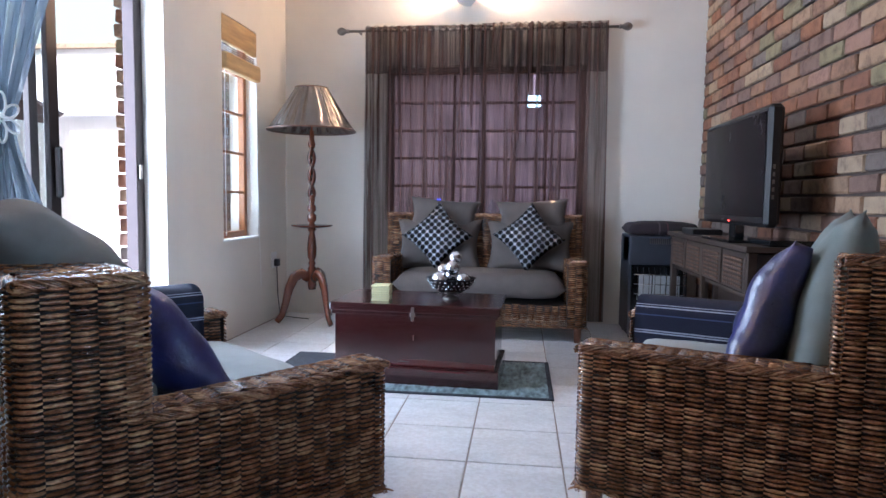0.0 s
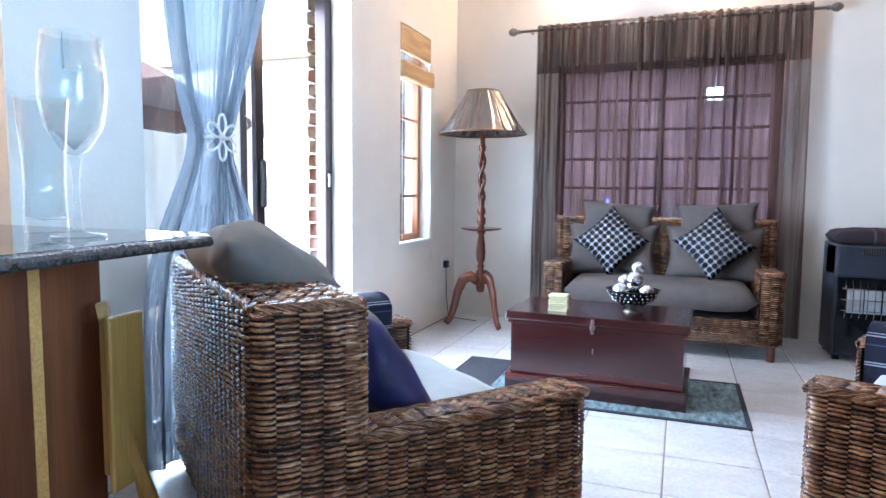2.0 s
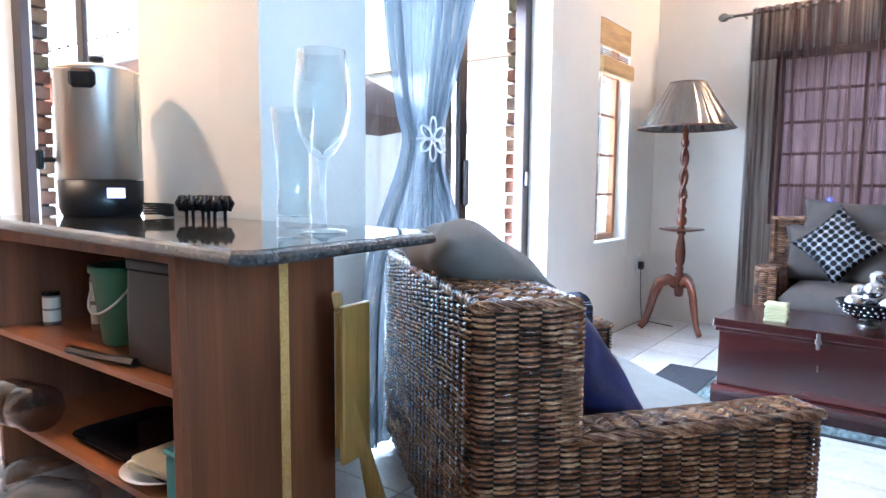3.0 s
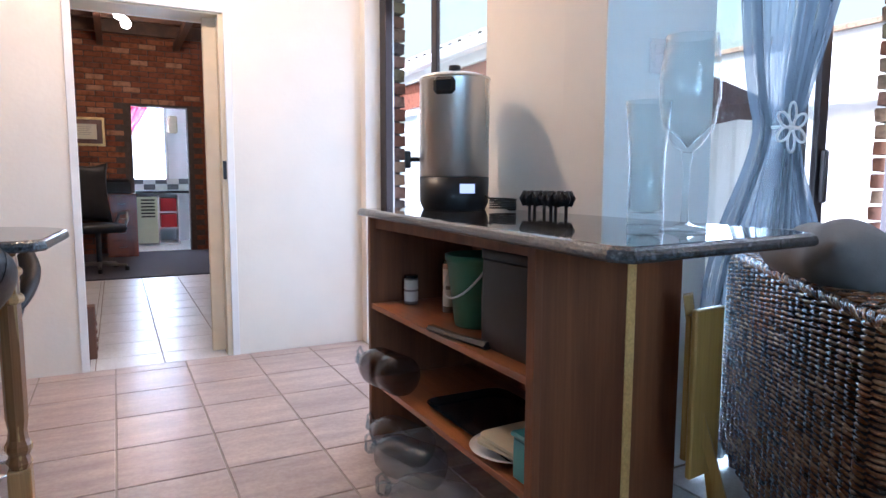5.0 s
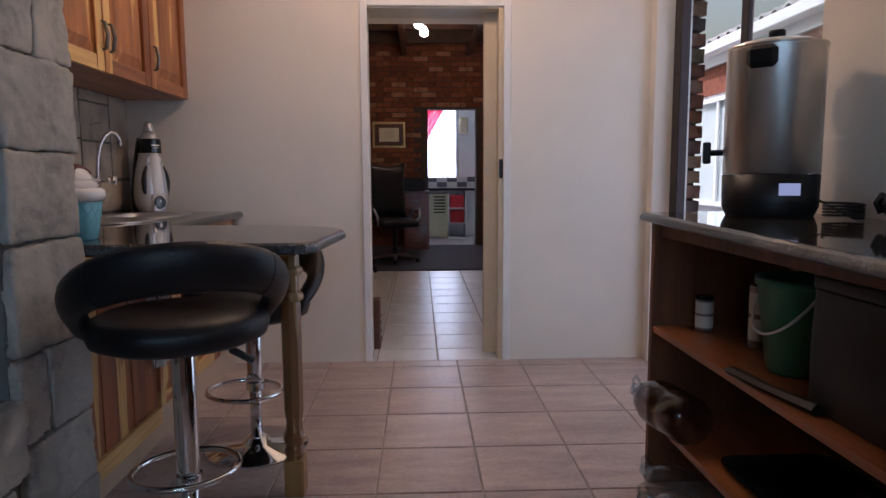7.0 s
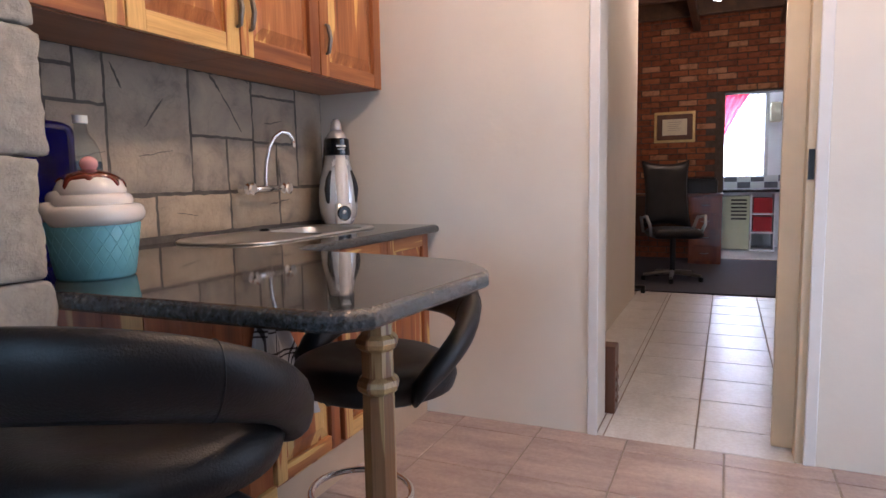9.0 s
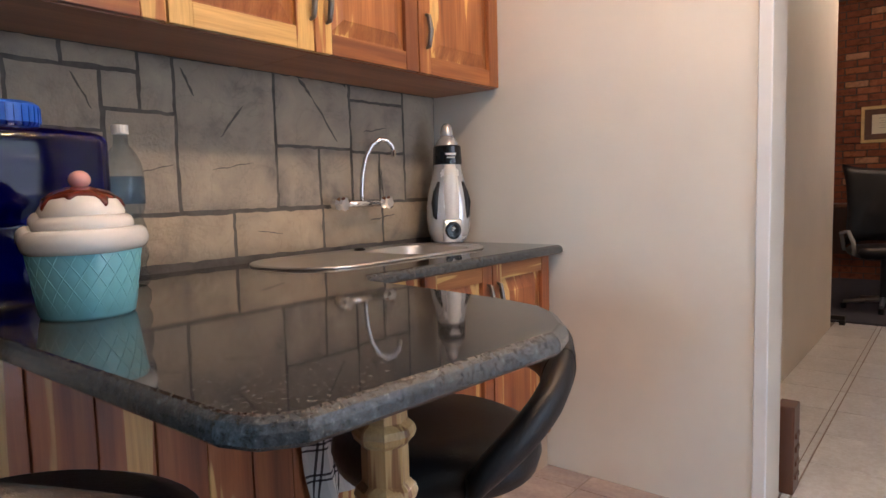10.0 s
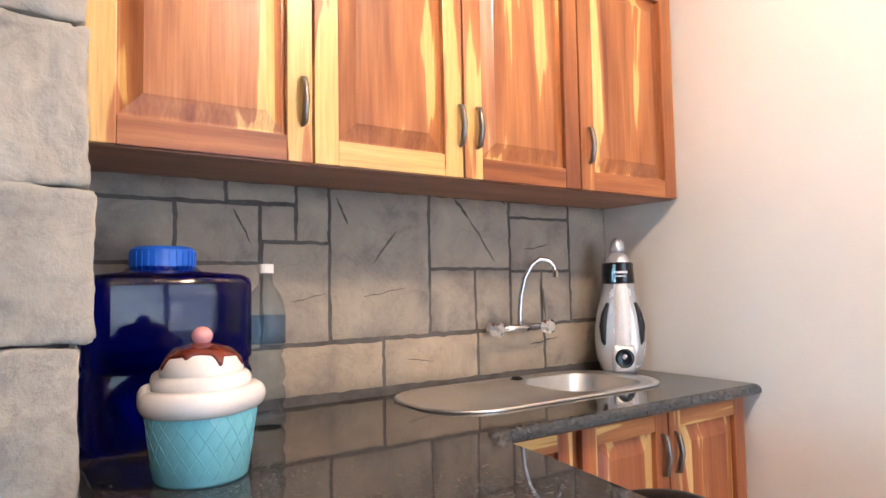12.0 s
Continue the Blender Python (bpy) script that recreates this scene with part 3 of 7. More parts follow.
def slab_cushion(w, d, h, seed=0, r=0.05):
    """A seat cushion with a soft crown, on z = 0, centred in x and y."""
    b = bmesh.new()
    n = 18
    g = {}
    for s in (1, -1):
        for i in range(n + 1):
            for j in range(n + 1):
                u, v = 2 * i / n - 1, 2 * j / n - 1
                edge = (max(0, 1 - abs(u) ** 10) * max(0, 1 - abs(v) ** 10)) ** 0.35
                k = 1 if s == 1 else 0.0
                z = h * 0.5 + s * h * 0.5 * edge + (0.018 * (1 - u * u) * (1 - v * v) * k) + 0.006 * noise.noise(Vector((u * 4 + seed, v * 4, s)))
                if s == -1:
                    z = max(z, 0.0) if edge < 1 else 0.0
                g[s, i, j] = g[1, i, j] if s == -1 and (i in (0, n) or j in (0, n)) else b.verts.new((u * w / 2, v * d / 2, z))
        for i in range(n):
            for j in range(n):
                q = (g[s, i, j], g[s, i + 1, j], g[s, i + 1, j + 1], g[s, i, j + 1])
                b.faces.new(q if s == 1 else tuple(reversed(q)))
    return b


def rounded(points, r, steps=5):
    """A polyline in plan with its inner corners rounded."""
    out = [Vector(points[0])]
    for a, p, c in zip(points, points[1:], points[2:]):
        a, p, c = Vector(a), Vector(p), Vector(c)
        u, v = (a - p).normalized(), (c - p).normalized()
        k = min(r, (a - p).length / 2, (c - p).length / 2)
        s, e = p + u * k, p + v * k
        for i in range(steps + 1):
            t = i / steps
            out.append(s * (1 - t) ** 2 + p * 2 * t * (1 - t) + e * t * t)
    out.append(Vector(points[-1]))
    return out


def weave(path, z0, ztop, pitch=0.054, row=0.0068, side=1, amp=0.006, thick=0.006):
    """Cane woven round upright stakes along a path in plan, up to the height ztop(u) at u metres along it."""
    pts = [Vector((p[0], p[1])) for p in path]
    cum = [0.0]
    for a, c in zip(pts, pts[1:]):
        cum.append(cum[-1] + (c - a).length)
    L = cum[-1]
    stakes = max(2, round(L / pitch))
    pitch = L / stakes
    n = stakes * 5
    us = np.linspace(0, L, n + 1)
    px, py = np.interp(us, cum, [p.x for p in pts]), np.interp(us, cum, [p.y for p in pts])
    dx, dy = np.gradient(px), np.gradient(py)
    ln = np.hypot(dx, dy)
    nx, ny = side * dy / ln, -side * dx / ln
    tops = np.array([ztop(u) for u in us])
    verts, faces = [], []
    rows = int((tops.max() - z0) / row)
    rng = np.random.RandomState(7)
    for k in range(rows):
        z = z0 + (k + 0.5) * row
        on = tops >= z + row * 0.3
        phase = (k % 2) * math.pi
        w = np.sin(math.pi * us / pitch + phase)
        off = amp * (np.sign(w) * np.abs(w) ** 0.7) + 0.006 + rng.normal(0, 0.0007, n + 1)
        sag = 0.0012 * math.sin(k * 0.37) * np.sin(us * 3.1)
        zz = z + sag + 0.0008 * np.interp(us, np.linspace(0, L, 9), rng.normal(0, 1, 9)) + rng.normal(0, 0.0005, n + 1)
        prev = None
        for i in range(n + 1):
            if not on[i] or w[i] < -0.55:
                prev = None
                continue
            base = len(verts)
            h = row * (0.42 + 0.36 * max(0.0, w[i]))
            for a, c in ((0.0, -1.0), (0.75, -0.62), (1.0, 0.0), (0.75, 0.62), (0.0, 1.0)):
                o = off[i] + thick * (a - 0.5)
                verts.append((px[i] + nx[i] * o, py[i] + ny[i] * o, zz[i] + h * c))
            if prev is not None:
                for q in range(4):
                    f = (prev + q, base + q, base + q + 1, prev + q + 1)
                    faces.append(f if side == 1 else f[::-1])
            prev = base
    me = bpy.data.meshes.new("weave")
    me.from_pydata(verts, [], faces)
    for p in me.polygons:
        p.use_smooth = True
    b = bmesh.new()
    b.from_mesh(me)
    bpy.data.meshes.remove(me)
    return b


def backing(path, z0, ztop, inset=0.004, side=1):
    """An added dark sheet for the shade behind the weave, with its stakes."""
    b = bmesh.new()
    pts = [Vector((p[0], p[1])) for p in path]
    u, prev = 0.0, None
    fine = []
    for a, c in zip(pts, pts[1:]):
        k = max(1, int((c - a).length / 0.03))
        fine += [a.lerp(c, i / k) for i in range(k)]
    fine.append(pts[-1])
    last = None
    for i, p in enumerate(fine):
        d = (fine[min(i + 1, len(fine) - 1)] - fine[max(i - 1, 0)]).normalized()
        nn = Vector((d.y, -d.x)) * side
        if last is not None:
            u += (p - last).length
        last = p
        q = p - nn * inset
        w = p - nn * (inset + 0.006)
        ring = [b.verts.new((q.x, q.y, z0)), b.verts.new((q.x, q.y, ztop(u))), b.verts.new((w.x, w.y, ztop(u))), b.verts.new((w.x, w.y, z0))]
        if prev:
            for j in range(4):
                b.faces.new((prev[j], ring[j], ring[(j + 1) % 4], prev[(j + 1) % 4]))
        prev = ring
    bmesh.ops.recalc_face_normals(b, faces=b.faces)
    return b


def braid(points, r=0.014, step=0.03, bm=None):
    """A plaited border: short slanted canes lapping along the line."""
    b = bmesh.new() if bm is None else bm
    pts = [Vector(p) for p in points]
    k = 0
    for a, c in zip(pts, pts[1:]):
        n = max(1, round((c - a).length / step))
        d = (c - a).normalized()
        s = d.cross(Vector((0, 0, 1)))
        s = s.normalized() if s.length > 0.01 else Vector((1, 0, 0))
        up = s.cross(d)
        for i in range(n):
            p = a.lerp(c, (i + 0.5) / n)
            e = 1 if k % 2 else -1
            k += 1
            v = [p - d * step * 0.95 - s * r * 0.9 * e - up * r * 0.35, p - d * step * 0.35 - s * r * 0.5 * e + up * r * 0.35, p + d * step * 0.35 + s * r * 0.5 * e + up * r * 0.35, p + d * step * 0.95 + s * r * 0.9 * e - up * r * 0.35]
            for q in (-0.42, 0.0, 0.42):
                w = [t + s * r * q + up * r * 0.12 * (1 - abs(q)) for t in v]
                tube(w, [r * 0.12, r * 0.19, r * 0.19, r * 0.12], 5, b)
    return b


def rope(a, c, r=0.015, pitch=0.17, canes=12, bm=None, r1=0.003):
    """A border of canes laid round the edge in threes."""
    b = bmesh.new() if bm is None else bm
    a, c = Vector(a), Vector(c)
    L = (c - a).length
    d = (c - a) / L
    s = d.cross(Vector((0, 0, 1))) if abs(d.z) < 0.9 else Vector((1, 0, 0))
    s.normalize()
    up = s.cross(d)
    n = max(4, int(L / 0.014))
    for k in range(canes):
        q0 = 2 * math.pi * (k // 3) / (canes / 3) + (k % 3) * 0.4
        pts = []
        for i in range(n + 1):
            q = q0 + 2 * math.pi * L * i / n / pitch
            rr = r * (1 + 0.10 * math.sin(q * 3 + k))
            pts.append(a + d * (L * i / n) + s * rr * math.cos(q) + up * rr * 0.8 * math.sin(q))
        tube(pts, r1, 6, b)
    return b


def cloth(x0, x1, z0, z1, amp, folds, seed=0, width=None, nz=30, gather=None):
    """A hanging curtain in the xz plane. width(t) narrows it and centre moves at height t from 0 (foot) to 1 (head)."""
    b = bmesh.new()
    n = folds * 6
    g = []
    for j in range(nz + 1):
        t = j / nz
        k = width(t) if width else 1.0
        mid = gather(t) if gather else 0.0
        row = []
        for i in range(n + 1):
            u = i / n
            x = (x0 + x1) / 2 + mid + (u - 0.5) * (x1 - x0) * k
            ph = 2 * math.pi * folds * u + 1.3 * math.sin(3.1 * u * folds / 3 + seed) + 0.5 * math.sin(t * 3 + u * 9)
            y = amp * math.sin(ph) * (0.55 + 0.45 * math.sin(7 * u + seed)) + 0.3 * amp * noise.noise(Vector((u * 9, t * 3, seed)))
            row.append(b.verts.new((x, y, z0 + (z1 - z0) * t)))
        g.append(row)
    for r, s in zip(g, g[1:]):
        for i in range(n):
            b.faces.new((r[i], r[i + 1], s[i + 1], s[i]))
    return b


# ---- large structure ----
H = 2.95
XW, YE, YS, XB, YF = -4.15, 1.65, -1.33, 1.63, 5.6


def wall_with_holes(name, axis, at, thick, a0, a1, holes, mat, label, h=H):
    """A wall along x or y with real openings (a, b, low, high)."""
    bm = bmesh.new()
    cuts = sorted(holes)
    pos = a0
    rows = []
    for p, q, lo, hi in cuts:
        if p > pos:
            rows.append((pos, p, 0, h))
        if lo > 0:
            rows.append((p, q, 0, lo))
        if hi < h:
            rows.append((p, q, hi, h))
        pos = q
    if pos < a1:
        rows.append((pos, a1, 0, h))
    for p, q, lo, hi in rows:
        if axis == "x":
            box(p, q, min(at, at + thick), max(at, at + thick), lo, hi, bm=bm)
        else:
            box(min(at, at + thick), max(at, at + thick), p, q, lo, hi, bm=bm)
    bmesh.ops.remove_doubles(bm, verts=bm.verts, dist=0.0005)
    return structure(name, bm, mat, label)


wall_with_holes("wall_north", "x", YF, 0.22, -2.05, XB, [(-0.93, 0.72, 0.82, 2.1)], "plaster", "cream plastered wall with a sheer-curtained window")
wall_with_holes("wall_living_west", "y", -1.8, -0.22, YE + 0.0, YF, [(2.155, 3.73, 0, 2.3), (4.43, 5.0, 0.7, 2.23)], "plaster", "cream plastered wall with a sliding door and a narrow window")
wall_with_holes("wall_kitchen_north", "x", YE, 0.2, XW, -2.02, [(-4.06, -2.56, 0, 2.3)], "plaster", "cream plastered wall beside a sliding door")
wall_with_holes("wall_door", "y", XW, -0.24, -1.62, YE + 0.2, [(0.02, 0.815, 0, 2.055)], "plaster", "cream plastered wall with an open doorway")
wall_with_holes("wall_south", "x", YS - 0.03, -0.22, XW, XB + 0.25, [], "plaster", "plain plastered wall behind the kitchen counter")
wall_east = wall_with_holes("wall_east", "y", XB + 0.012, 0.24, YS, YF + 0.22, [(-0.55, 1.15, 0.9, 2.05)], "mortar", "face-brick wall with dark recessed joints")
# Thin skin added to carry the daylight tint on the pier face.
structure("wall_pier_face", box(-1.799, -1.795, YE + 0.001, 2.153, 0, H), "pier_daylight", "pale wall face beside the patio door, cool daylight in its colour", "wall")
structure("ceiling", box(-4.39, XB + 0.25, -1.6, YF + 0.22, H, H + 0.12), "ceiling", "plain painted ceiling", "ceiling")
floor = structure("floor", box(-4.39, XB + 0.25, -1.6, YF + 0.22, -0.1, -0.004), "grout", "ceramic-tiled floor with grey joints", "floor")

# corridor and study behind the doorway
wall_with_holes("wall_corridor_south", "x", -0.26, -0.12, -7.6, XW - 0.24, [], "plaster", "cream plastered corridor wall")
wall_with_holes("wall_corridor_north", "x", 1.6, 0.12, -10.6, XW - 0.24, [], "plaster", "plain corridor wall")
wall_with_holes("wall_study_south", "x", -2.2, -0.12, -10.6, -7.48, [], "plaster", "plain study wall", 3.6)
wall_with_holes("wall_study_side", "y", -7.6, 0.12, -2.2, -0.38, [], "plaster", "plain study wall", 3.6)
wall_brick = wall_with_holes("wall_study_brick", "y", -10.62, -0.2, -2.2, 1.72, [(0.46, 1.22, 0, 2.16)], "mortar", "red face-brick wall with a doorway", 3.9)
floor_far = structure("floor_corridor", box(-10.8, XW - 0.24, -2.2, 1.6, -0.1, -0.004), "grout", "tiled corridor floor", "floor")
structure("carpet", box(-10.6, -7.85, -2.2, 1.6, -0.003, 0.012, 0.003), "carpet", "blue-grey fitted carpet in the study", "floor")
bm = bmesh.new()
for i in range(14):
    box(-10.8, -4.39, -2.3 + i * 0.29, -2.3 + i * 0.29 + 0.283, 3.3, 3.33, bm=bm)
structure("ceiling_study", bm, "pine_ceiling", "varnished board ceiling of the study", "ceiling")
structure("ceiling_corridor", box(-7.6, -4.39, -0.4, 1.72, 2.75, 2.85), "ceiling", "plain corridor ceiling", "ceiling")
for x in (-10.2, -9.35, -8.5):
    structure("roof_beam", box(x - 0.05, x + 0.05, -2.2, 1.6, 3.08, 3.3, 0.006), "dark_beam", "dark timber ceiling beam", "beam")
for y in (-0.9, 0.1, 1.1):
    structure("roof_beam", box(-10.6, -7.5, y - 0.04, y + 0.04, 2.98, 3.08, 0.006), "dark_beam", "dark timber tie beam", "beam")

# far kitchen seen through the brick doorway
wall_with_holes("wall_far_kitchen", "y", -12.5, -0.15, -0.4, 2.6, [(0.1, 1.03, 1.08, 2.35)], "outer_white", "white wall with a bright window")
wall_with_holes("wall_far_kitchen_north", "x", 2.5, 0.1, -12.5, -10.82, [], "outer_white", "white side wall")
wall_with_holes("wall_far_kitchen_south", "x", -0.4, -0.1, -12.5, -10.82, [], "outer_white", "white side wall")
structure("floor_far_kitchen", box(-12.6, -10.8, -0.5, 2.6, -0.1, 0.0), "tile_lit", "pale far floor", "floor")
structure("ceiling_far_kitchen", box(-12.6, -10.8, -0.5, 2.6, 2.5, 2.6), "ceiling", "plain far ceiling", "ceiling")

# doorway trim
bm = boxes([(XW, XW + 0.012, -0.012, 0.03, 0, 2.075), (XW, XW + 0.012, 0.803, 0.845, 0, 2.075), (XW, XW + 0.012, 0.03, 0.803, 2.045, 2.075)], 0.003)
structure("trim_doorway", bm, "trim", "pale painted edge of the doorway", "trim")
door1 = tagged(new("door_1"), "cream sliding door leaf half drawn out of its pocket, standing open", "door", kind="structure")
part("door_leaf", box(XW - 0.14, XW - 0.10, 0.70, 0.81, 0.015, 2.05, 0.004), "frame_cream", door1)
part("door_jamb", box(XW - 0.236, XW - 0.16, 0.76, 0.813, 0.0, 2.05, 0.003), "frame_cream", door1)
part("jamb_lining", box(XW - 0.09, XW - 0.004, 0.775, 0.813, 0.0, 2.05, 0.003), "frame_cream", door1)
part("lock_plate", box(XW - 0.003, XW + 0.004, 0.78, 0.80, 1.08, 1.19, 0.001), "black", door1, "dark lock plate")
part("head_lining", box(XW - 0.236, XW - 0.004, 0.03, 0.80, 2.035, 2.052, 0.002), "frame_cream", door1)

# patio sliding door
door2 = tagged(new("door_2"), "bronze aluminium patio sliding door, its panel slid open", "door", kind="structure")
part("door_frame", boxes([(-2.0, -1.93, 3.655, 3.728, 0, 2.298), (-2.0, -1.93, 2.157, 2.20, 0, 2.298), (-2.0, -1.93, 2.20, 3.655, 2.25, 2.298), (-2.0, -1.90, 2.20, 3.655, 0.0, 0.035)], 0.003), "bronze", door2)
panel = part("sliding_panel", boxes([(-1.965, -1.935, 3.0, 3.065, 0.04, 2.245), (-1.965, -1.935, 2.2, 2.26, 0.04, 2.245), (-1.965, -1.935, 2.26, 3.0, 0.04, 0.11), (-1.965, -1.935, 2.26, 3.0, 2.19, 2.245)], 0.003), "bronze", door2)
part("pane", box(-1.952, -1.948, 2.26, 3.0, 0.11, 2.19), "pane", panel)
part("fixed_stile", box(-1.999, -1.97, 2.925, 2.975, 0.04, 2.245, 0.003), "bronze", door2)
part("door_handle", boxes([(-1.934, -1.905, 3.02, 3.05, 0.98, 1.22)], 0.008), "bronze", panel, "dark upright pull handle")
part("catch_plate", boxes([(-1.928, -1.915, 3.67, 3.69, 1.09, 1.17)], 0.003), "pewter", door2)

# kitchen sliding door
door3 = tagged(new("door_3"), "bronze aluminium sliding door at the kitchen end", "door", kind="structure")
part("door_frame", boxes([(-4.058, -3.96, 1.75, 1.80, 0, 2.298), (-2.62, -2.562, 1.75, 1.80, 0, 2.298), (-3.96, -2.62, 1.75, 1.80, 2.25, 2.298), (-3.96, -2.62, 1.75, 1.82, 0, 0.035)], 0.003), "bronze", door3)
panel = part("sliding_panel", boxes([(-3.34, -3.275, 1.765, 1.79, 0.04, 2.245), (-2.68, -2.62, 1.765, 1.79, 0.04, 2.245), (-3.275, -2.68, 1.765, 1.79, 0.04, 0.1), (-3.275, -2.68, 1.765, 1.79, 2.19, 2.245)], 0.003), "bronze", door3)
part("pane", box(-3.275, -2.68, 1.774, 1.778, 0.1, 2.19), "pane", panel)


def wood_window(name, label, m, w, h, cols, rows, mat, bar=0.022, edge=0.05, depth=0.05, burglar=False):
    win = tagged(new(name), label, "window", kind="structure")
    win.matrix_world = m
    part("window_frame", boxes([(0, edge, 0, depth, 0, h), (w - edge, w, 0, depth, 0, h), (edge, w - edge, 0, depth, 0, edge), (edge, w - edge, 0, depth, h - edge, h)], 0.004), mat, win)
    gw, gh = (w - 2 * edge) / cols, (h - 2 * edge) / rows
    for i in range(1, cols):
        part("glazing_bar", box(edge + i * gw - bar / 2, edge + i * gw + bar / 2, 0.01, depth - 0.01, edge, h - edge, 0.003), mat, win)
    for j in range(1, rows):
        part("glazing_bar", box(edge, w - edge, 0.012, depth - 0.012, edge + j * gh - bar / 2, edge + j * gh + bar / 2, 0.003), mat, win)
    p = part("pane", box(edge, w - edge, depth / 2 - 0.002, depth / 2 + 0.002, edge, h - edge), "pane", win)
    p.visible_shadow = False
    return win


wood_window("window_1", "narrow varnished wooden window with four panes", pose(-1.885, 4.43, 0.7, 0, 0, 90), 0.57, 1.53, 1, 5, "window_wood", 0.02, 0.045)
wood_window("window_2", "dark wooden cottage-pane window behind a sheer curtain", pose(-0.93, YF + 0.06, 0.82), 1.65, 1.28, 6, 5, "dark_wood", 0.024, 0.06)
part_sill = structure("window_sill", box(-1.86, -1.788, 4.42, 5.01, 0.688, 0.702, 0.004), "plaster_white", "white plastered sill of the narrow window", "sill")
wood_window("window_5", "plain timber window in the brick wall behind the sitting area", pose(XB + 0.2, -0.55, 0.9, 0, 0, 90), 1.7, 1.15, 3, 1, "dark_wood", 0.04, 0.06)
wood_window("window_3", "bright plain window in the far kitchen", pose(-12.48, 0.1, 1.08, 0, 0, 90), 0.93, 1.27, 1, 1, "outer_white", 0.02, 0.03, 0.03)

# stone pillar, hearth recess and its base at the end of the peninsula
structure("wall_hearth", boxes([(-2.2, -1.93, -1.33, -0.655, 0, H), (-1.93, -0.9, -1.33, -1.22, 0, H), (-1.93, -0.9, -1.22, -0.66, 0, 0.57), (-1.93, -0.9, -1.22, -0.66, 1.42, H), (-0.9, -0.65, -1.33, -0.64, 0, H)]), "hearth", "grey-green plastered hearth recess")

# ---- outside ----
structure("ground", box(-400, 400, -400, 400, -0.3, -0.16), "ground", "dry ground running to the horizon", "ground")
structure("patio", box(-14, -2.02, 1.85, 12, -0.2, -0.05), "paving", "pale patio paving", "pavement")
structure("patio_living", box(-2.02, 3, 5.82, 12, -0.2, -0.05), "paving", "pale paving behind the window", "pavement")


# ---- kitchen ----
def cabinet_door(parent, x0, x1, y, z0, z1, handle_x, handle_z, rail="cab_wood", panel="cab_wood", low="cab_wood_x", stile=0.062, hz=0.115):
    """A raised-panel door facing +y, its back at y, drawn from right to left in x."""
    d = part("door", box(x0, x0 + stile, y, y + 0.02, z0, z1, 0.003), rail, parent)
    part("stile", box(x1 - stile, x1, y, y + 0.02, z0, z1, 0.003), rail, d)
    part("bottom_rail", box(x0 + stile, x1 - stile, y, y + 0.019, z0, z0 + stile, 0.003), low, d)
    part("top_rail", box(x0 + stile, x1 - stile, y, y + 0.019, z1 - stile, z1, 0.003), "cab_wood_x", d)
    a0, a1, c0, c1 = x0 + stile, x1 - stile, z0 + stile, z1 - stile
    b = bmesh.new()
    rings = []
    for k, yy in ((0.0, 0.004), (0.008, 0.004), (0.045, 0.016), (0.05, 0.018)):
        rings.append([b.verts.new(p) for p in ((a0 + k, y + yy, c0 + k), (a1 - k, y + yy, c0 + k), (a1 - k, y + yy, c1 - k), (a0 + k, y + yy, c1 - k))])
    for p, q in zip(rings, rings[1:]):
        for i in range(4):
            b.faces.new((p[i], p[(i + 1) % 4], q[(i + 1) % 4], q[i]))
    b.faces.new(rings[-1])
    bmesh.ops.recalc_face_normals(b, faces=b.faces)
    part("raised_panel", b, panel, d)
    if handle_x is not None:
        pts = [(handle_x, y + 0.02, handle_z - hz / 2), (handle_x, y + 0.035, handle_z - hz * 0.45), (handle_x, y + 0.045, handle_z), (handle_x, y + 0.035, handle_z + hz * 0.45), (handle_x, y + 0.02, handle_z + hz / 2)]
        part("handle", tube(rounded3(pts), [0.004, 0.006, 0.008, 0.009, 0.009, 0.009, 0.008, 0.006, 0.004], 8), "pewter", d, "dark bow handle", True)
    return d


def rounded3(pts):
    out = []
    for a, c in zip(pts, pts[1:]):
        out += [Vector(a), (Vector(a) + Vector(c)) / 2]
    return out + [Vector(pts[-1])]


edges = [-4.14, -3.651, -3.192, -2.748, -2.26]
for i, (a, c) in enumerate(zip(edges, edges[1:])):
    if i % 2 == 0:
        w = thing("wall_cabinet", "two-door kitchen wall cabinet in golden-red and yellow streaked wood, closed", "cabinet", group="kitchen wall cabinets")
        e = edges[i + 2]
        part("body", box(a, e, YS + 0.02, -1.0, 1.545, 2.36, 0.002), "cab_wood", w)
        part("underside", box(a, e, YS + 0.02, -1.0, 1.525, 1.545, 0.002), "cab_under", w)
    hx = [-3.69, -3.238, -3.178, -2.72][i]
    cabinet_door(w, a + 0.003, c - 0.003, -0.997, 1.527, 2.3, hx, 1.672, low=["cab_wood_x", "cab_wood_x", "cab_sap", "cab_wood_x"][i])
part("cornice", box(-4.14, -2.26, -1.0, -0.965, 2.302, 2.36, 0.006), "cab_wood_x", w)

base = thing("base_cabinet", "streaked red-brown wooden base cabinet run under the sink, doors closed", "cabinet")
part("body", boxes([(-4.14, -2.21, YS + 0.02, -0.762, 0.14, 0.68), (-4.14, -2.21, -0.80, -0.762, 0.68, 0.866)], 0.002), "base_wood", base)
part("plinth", box(-4.14, -2.21, YS + 0.02, -0.775, 0.0, 0.138), "kick_tile", base, "beige tiled plinth")
cabinet_door(base, -4.11, -3.727, -0.76, 0.16, 0.862, -3.752, 0.74, "base_wood", "base_wood", "cab_sap", 0.055)
cabinet_door(base, -3.722, -3.375, -0.76, 0.16, 0.862, -3.695, 0.74, "base_wood", "base_wood", "cab_sap", 0.055)
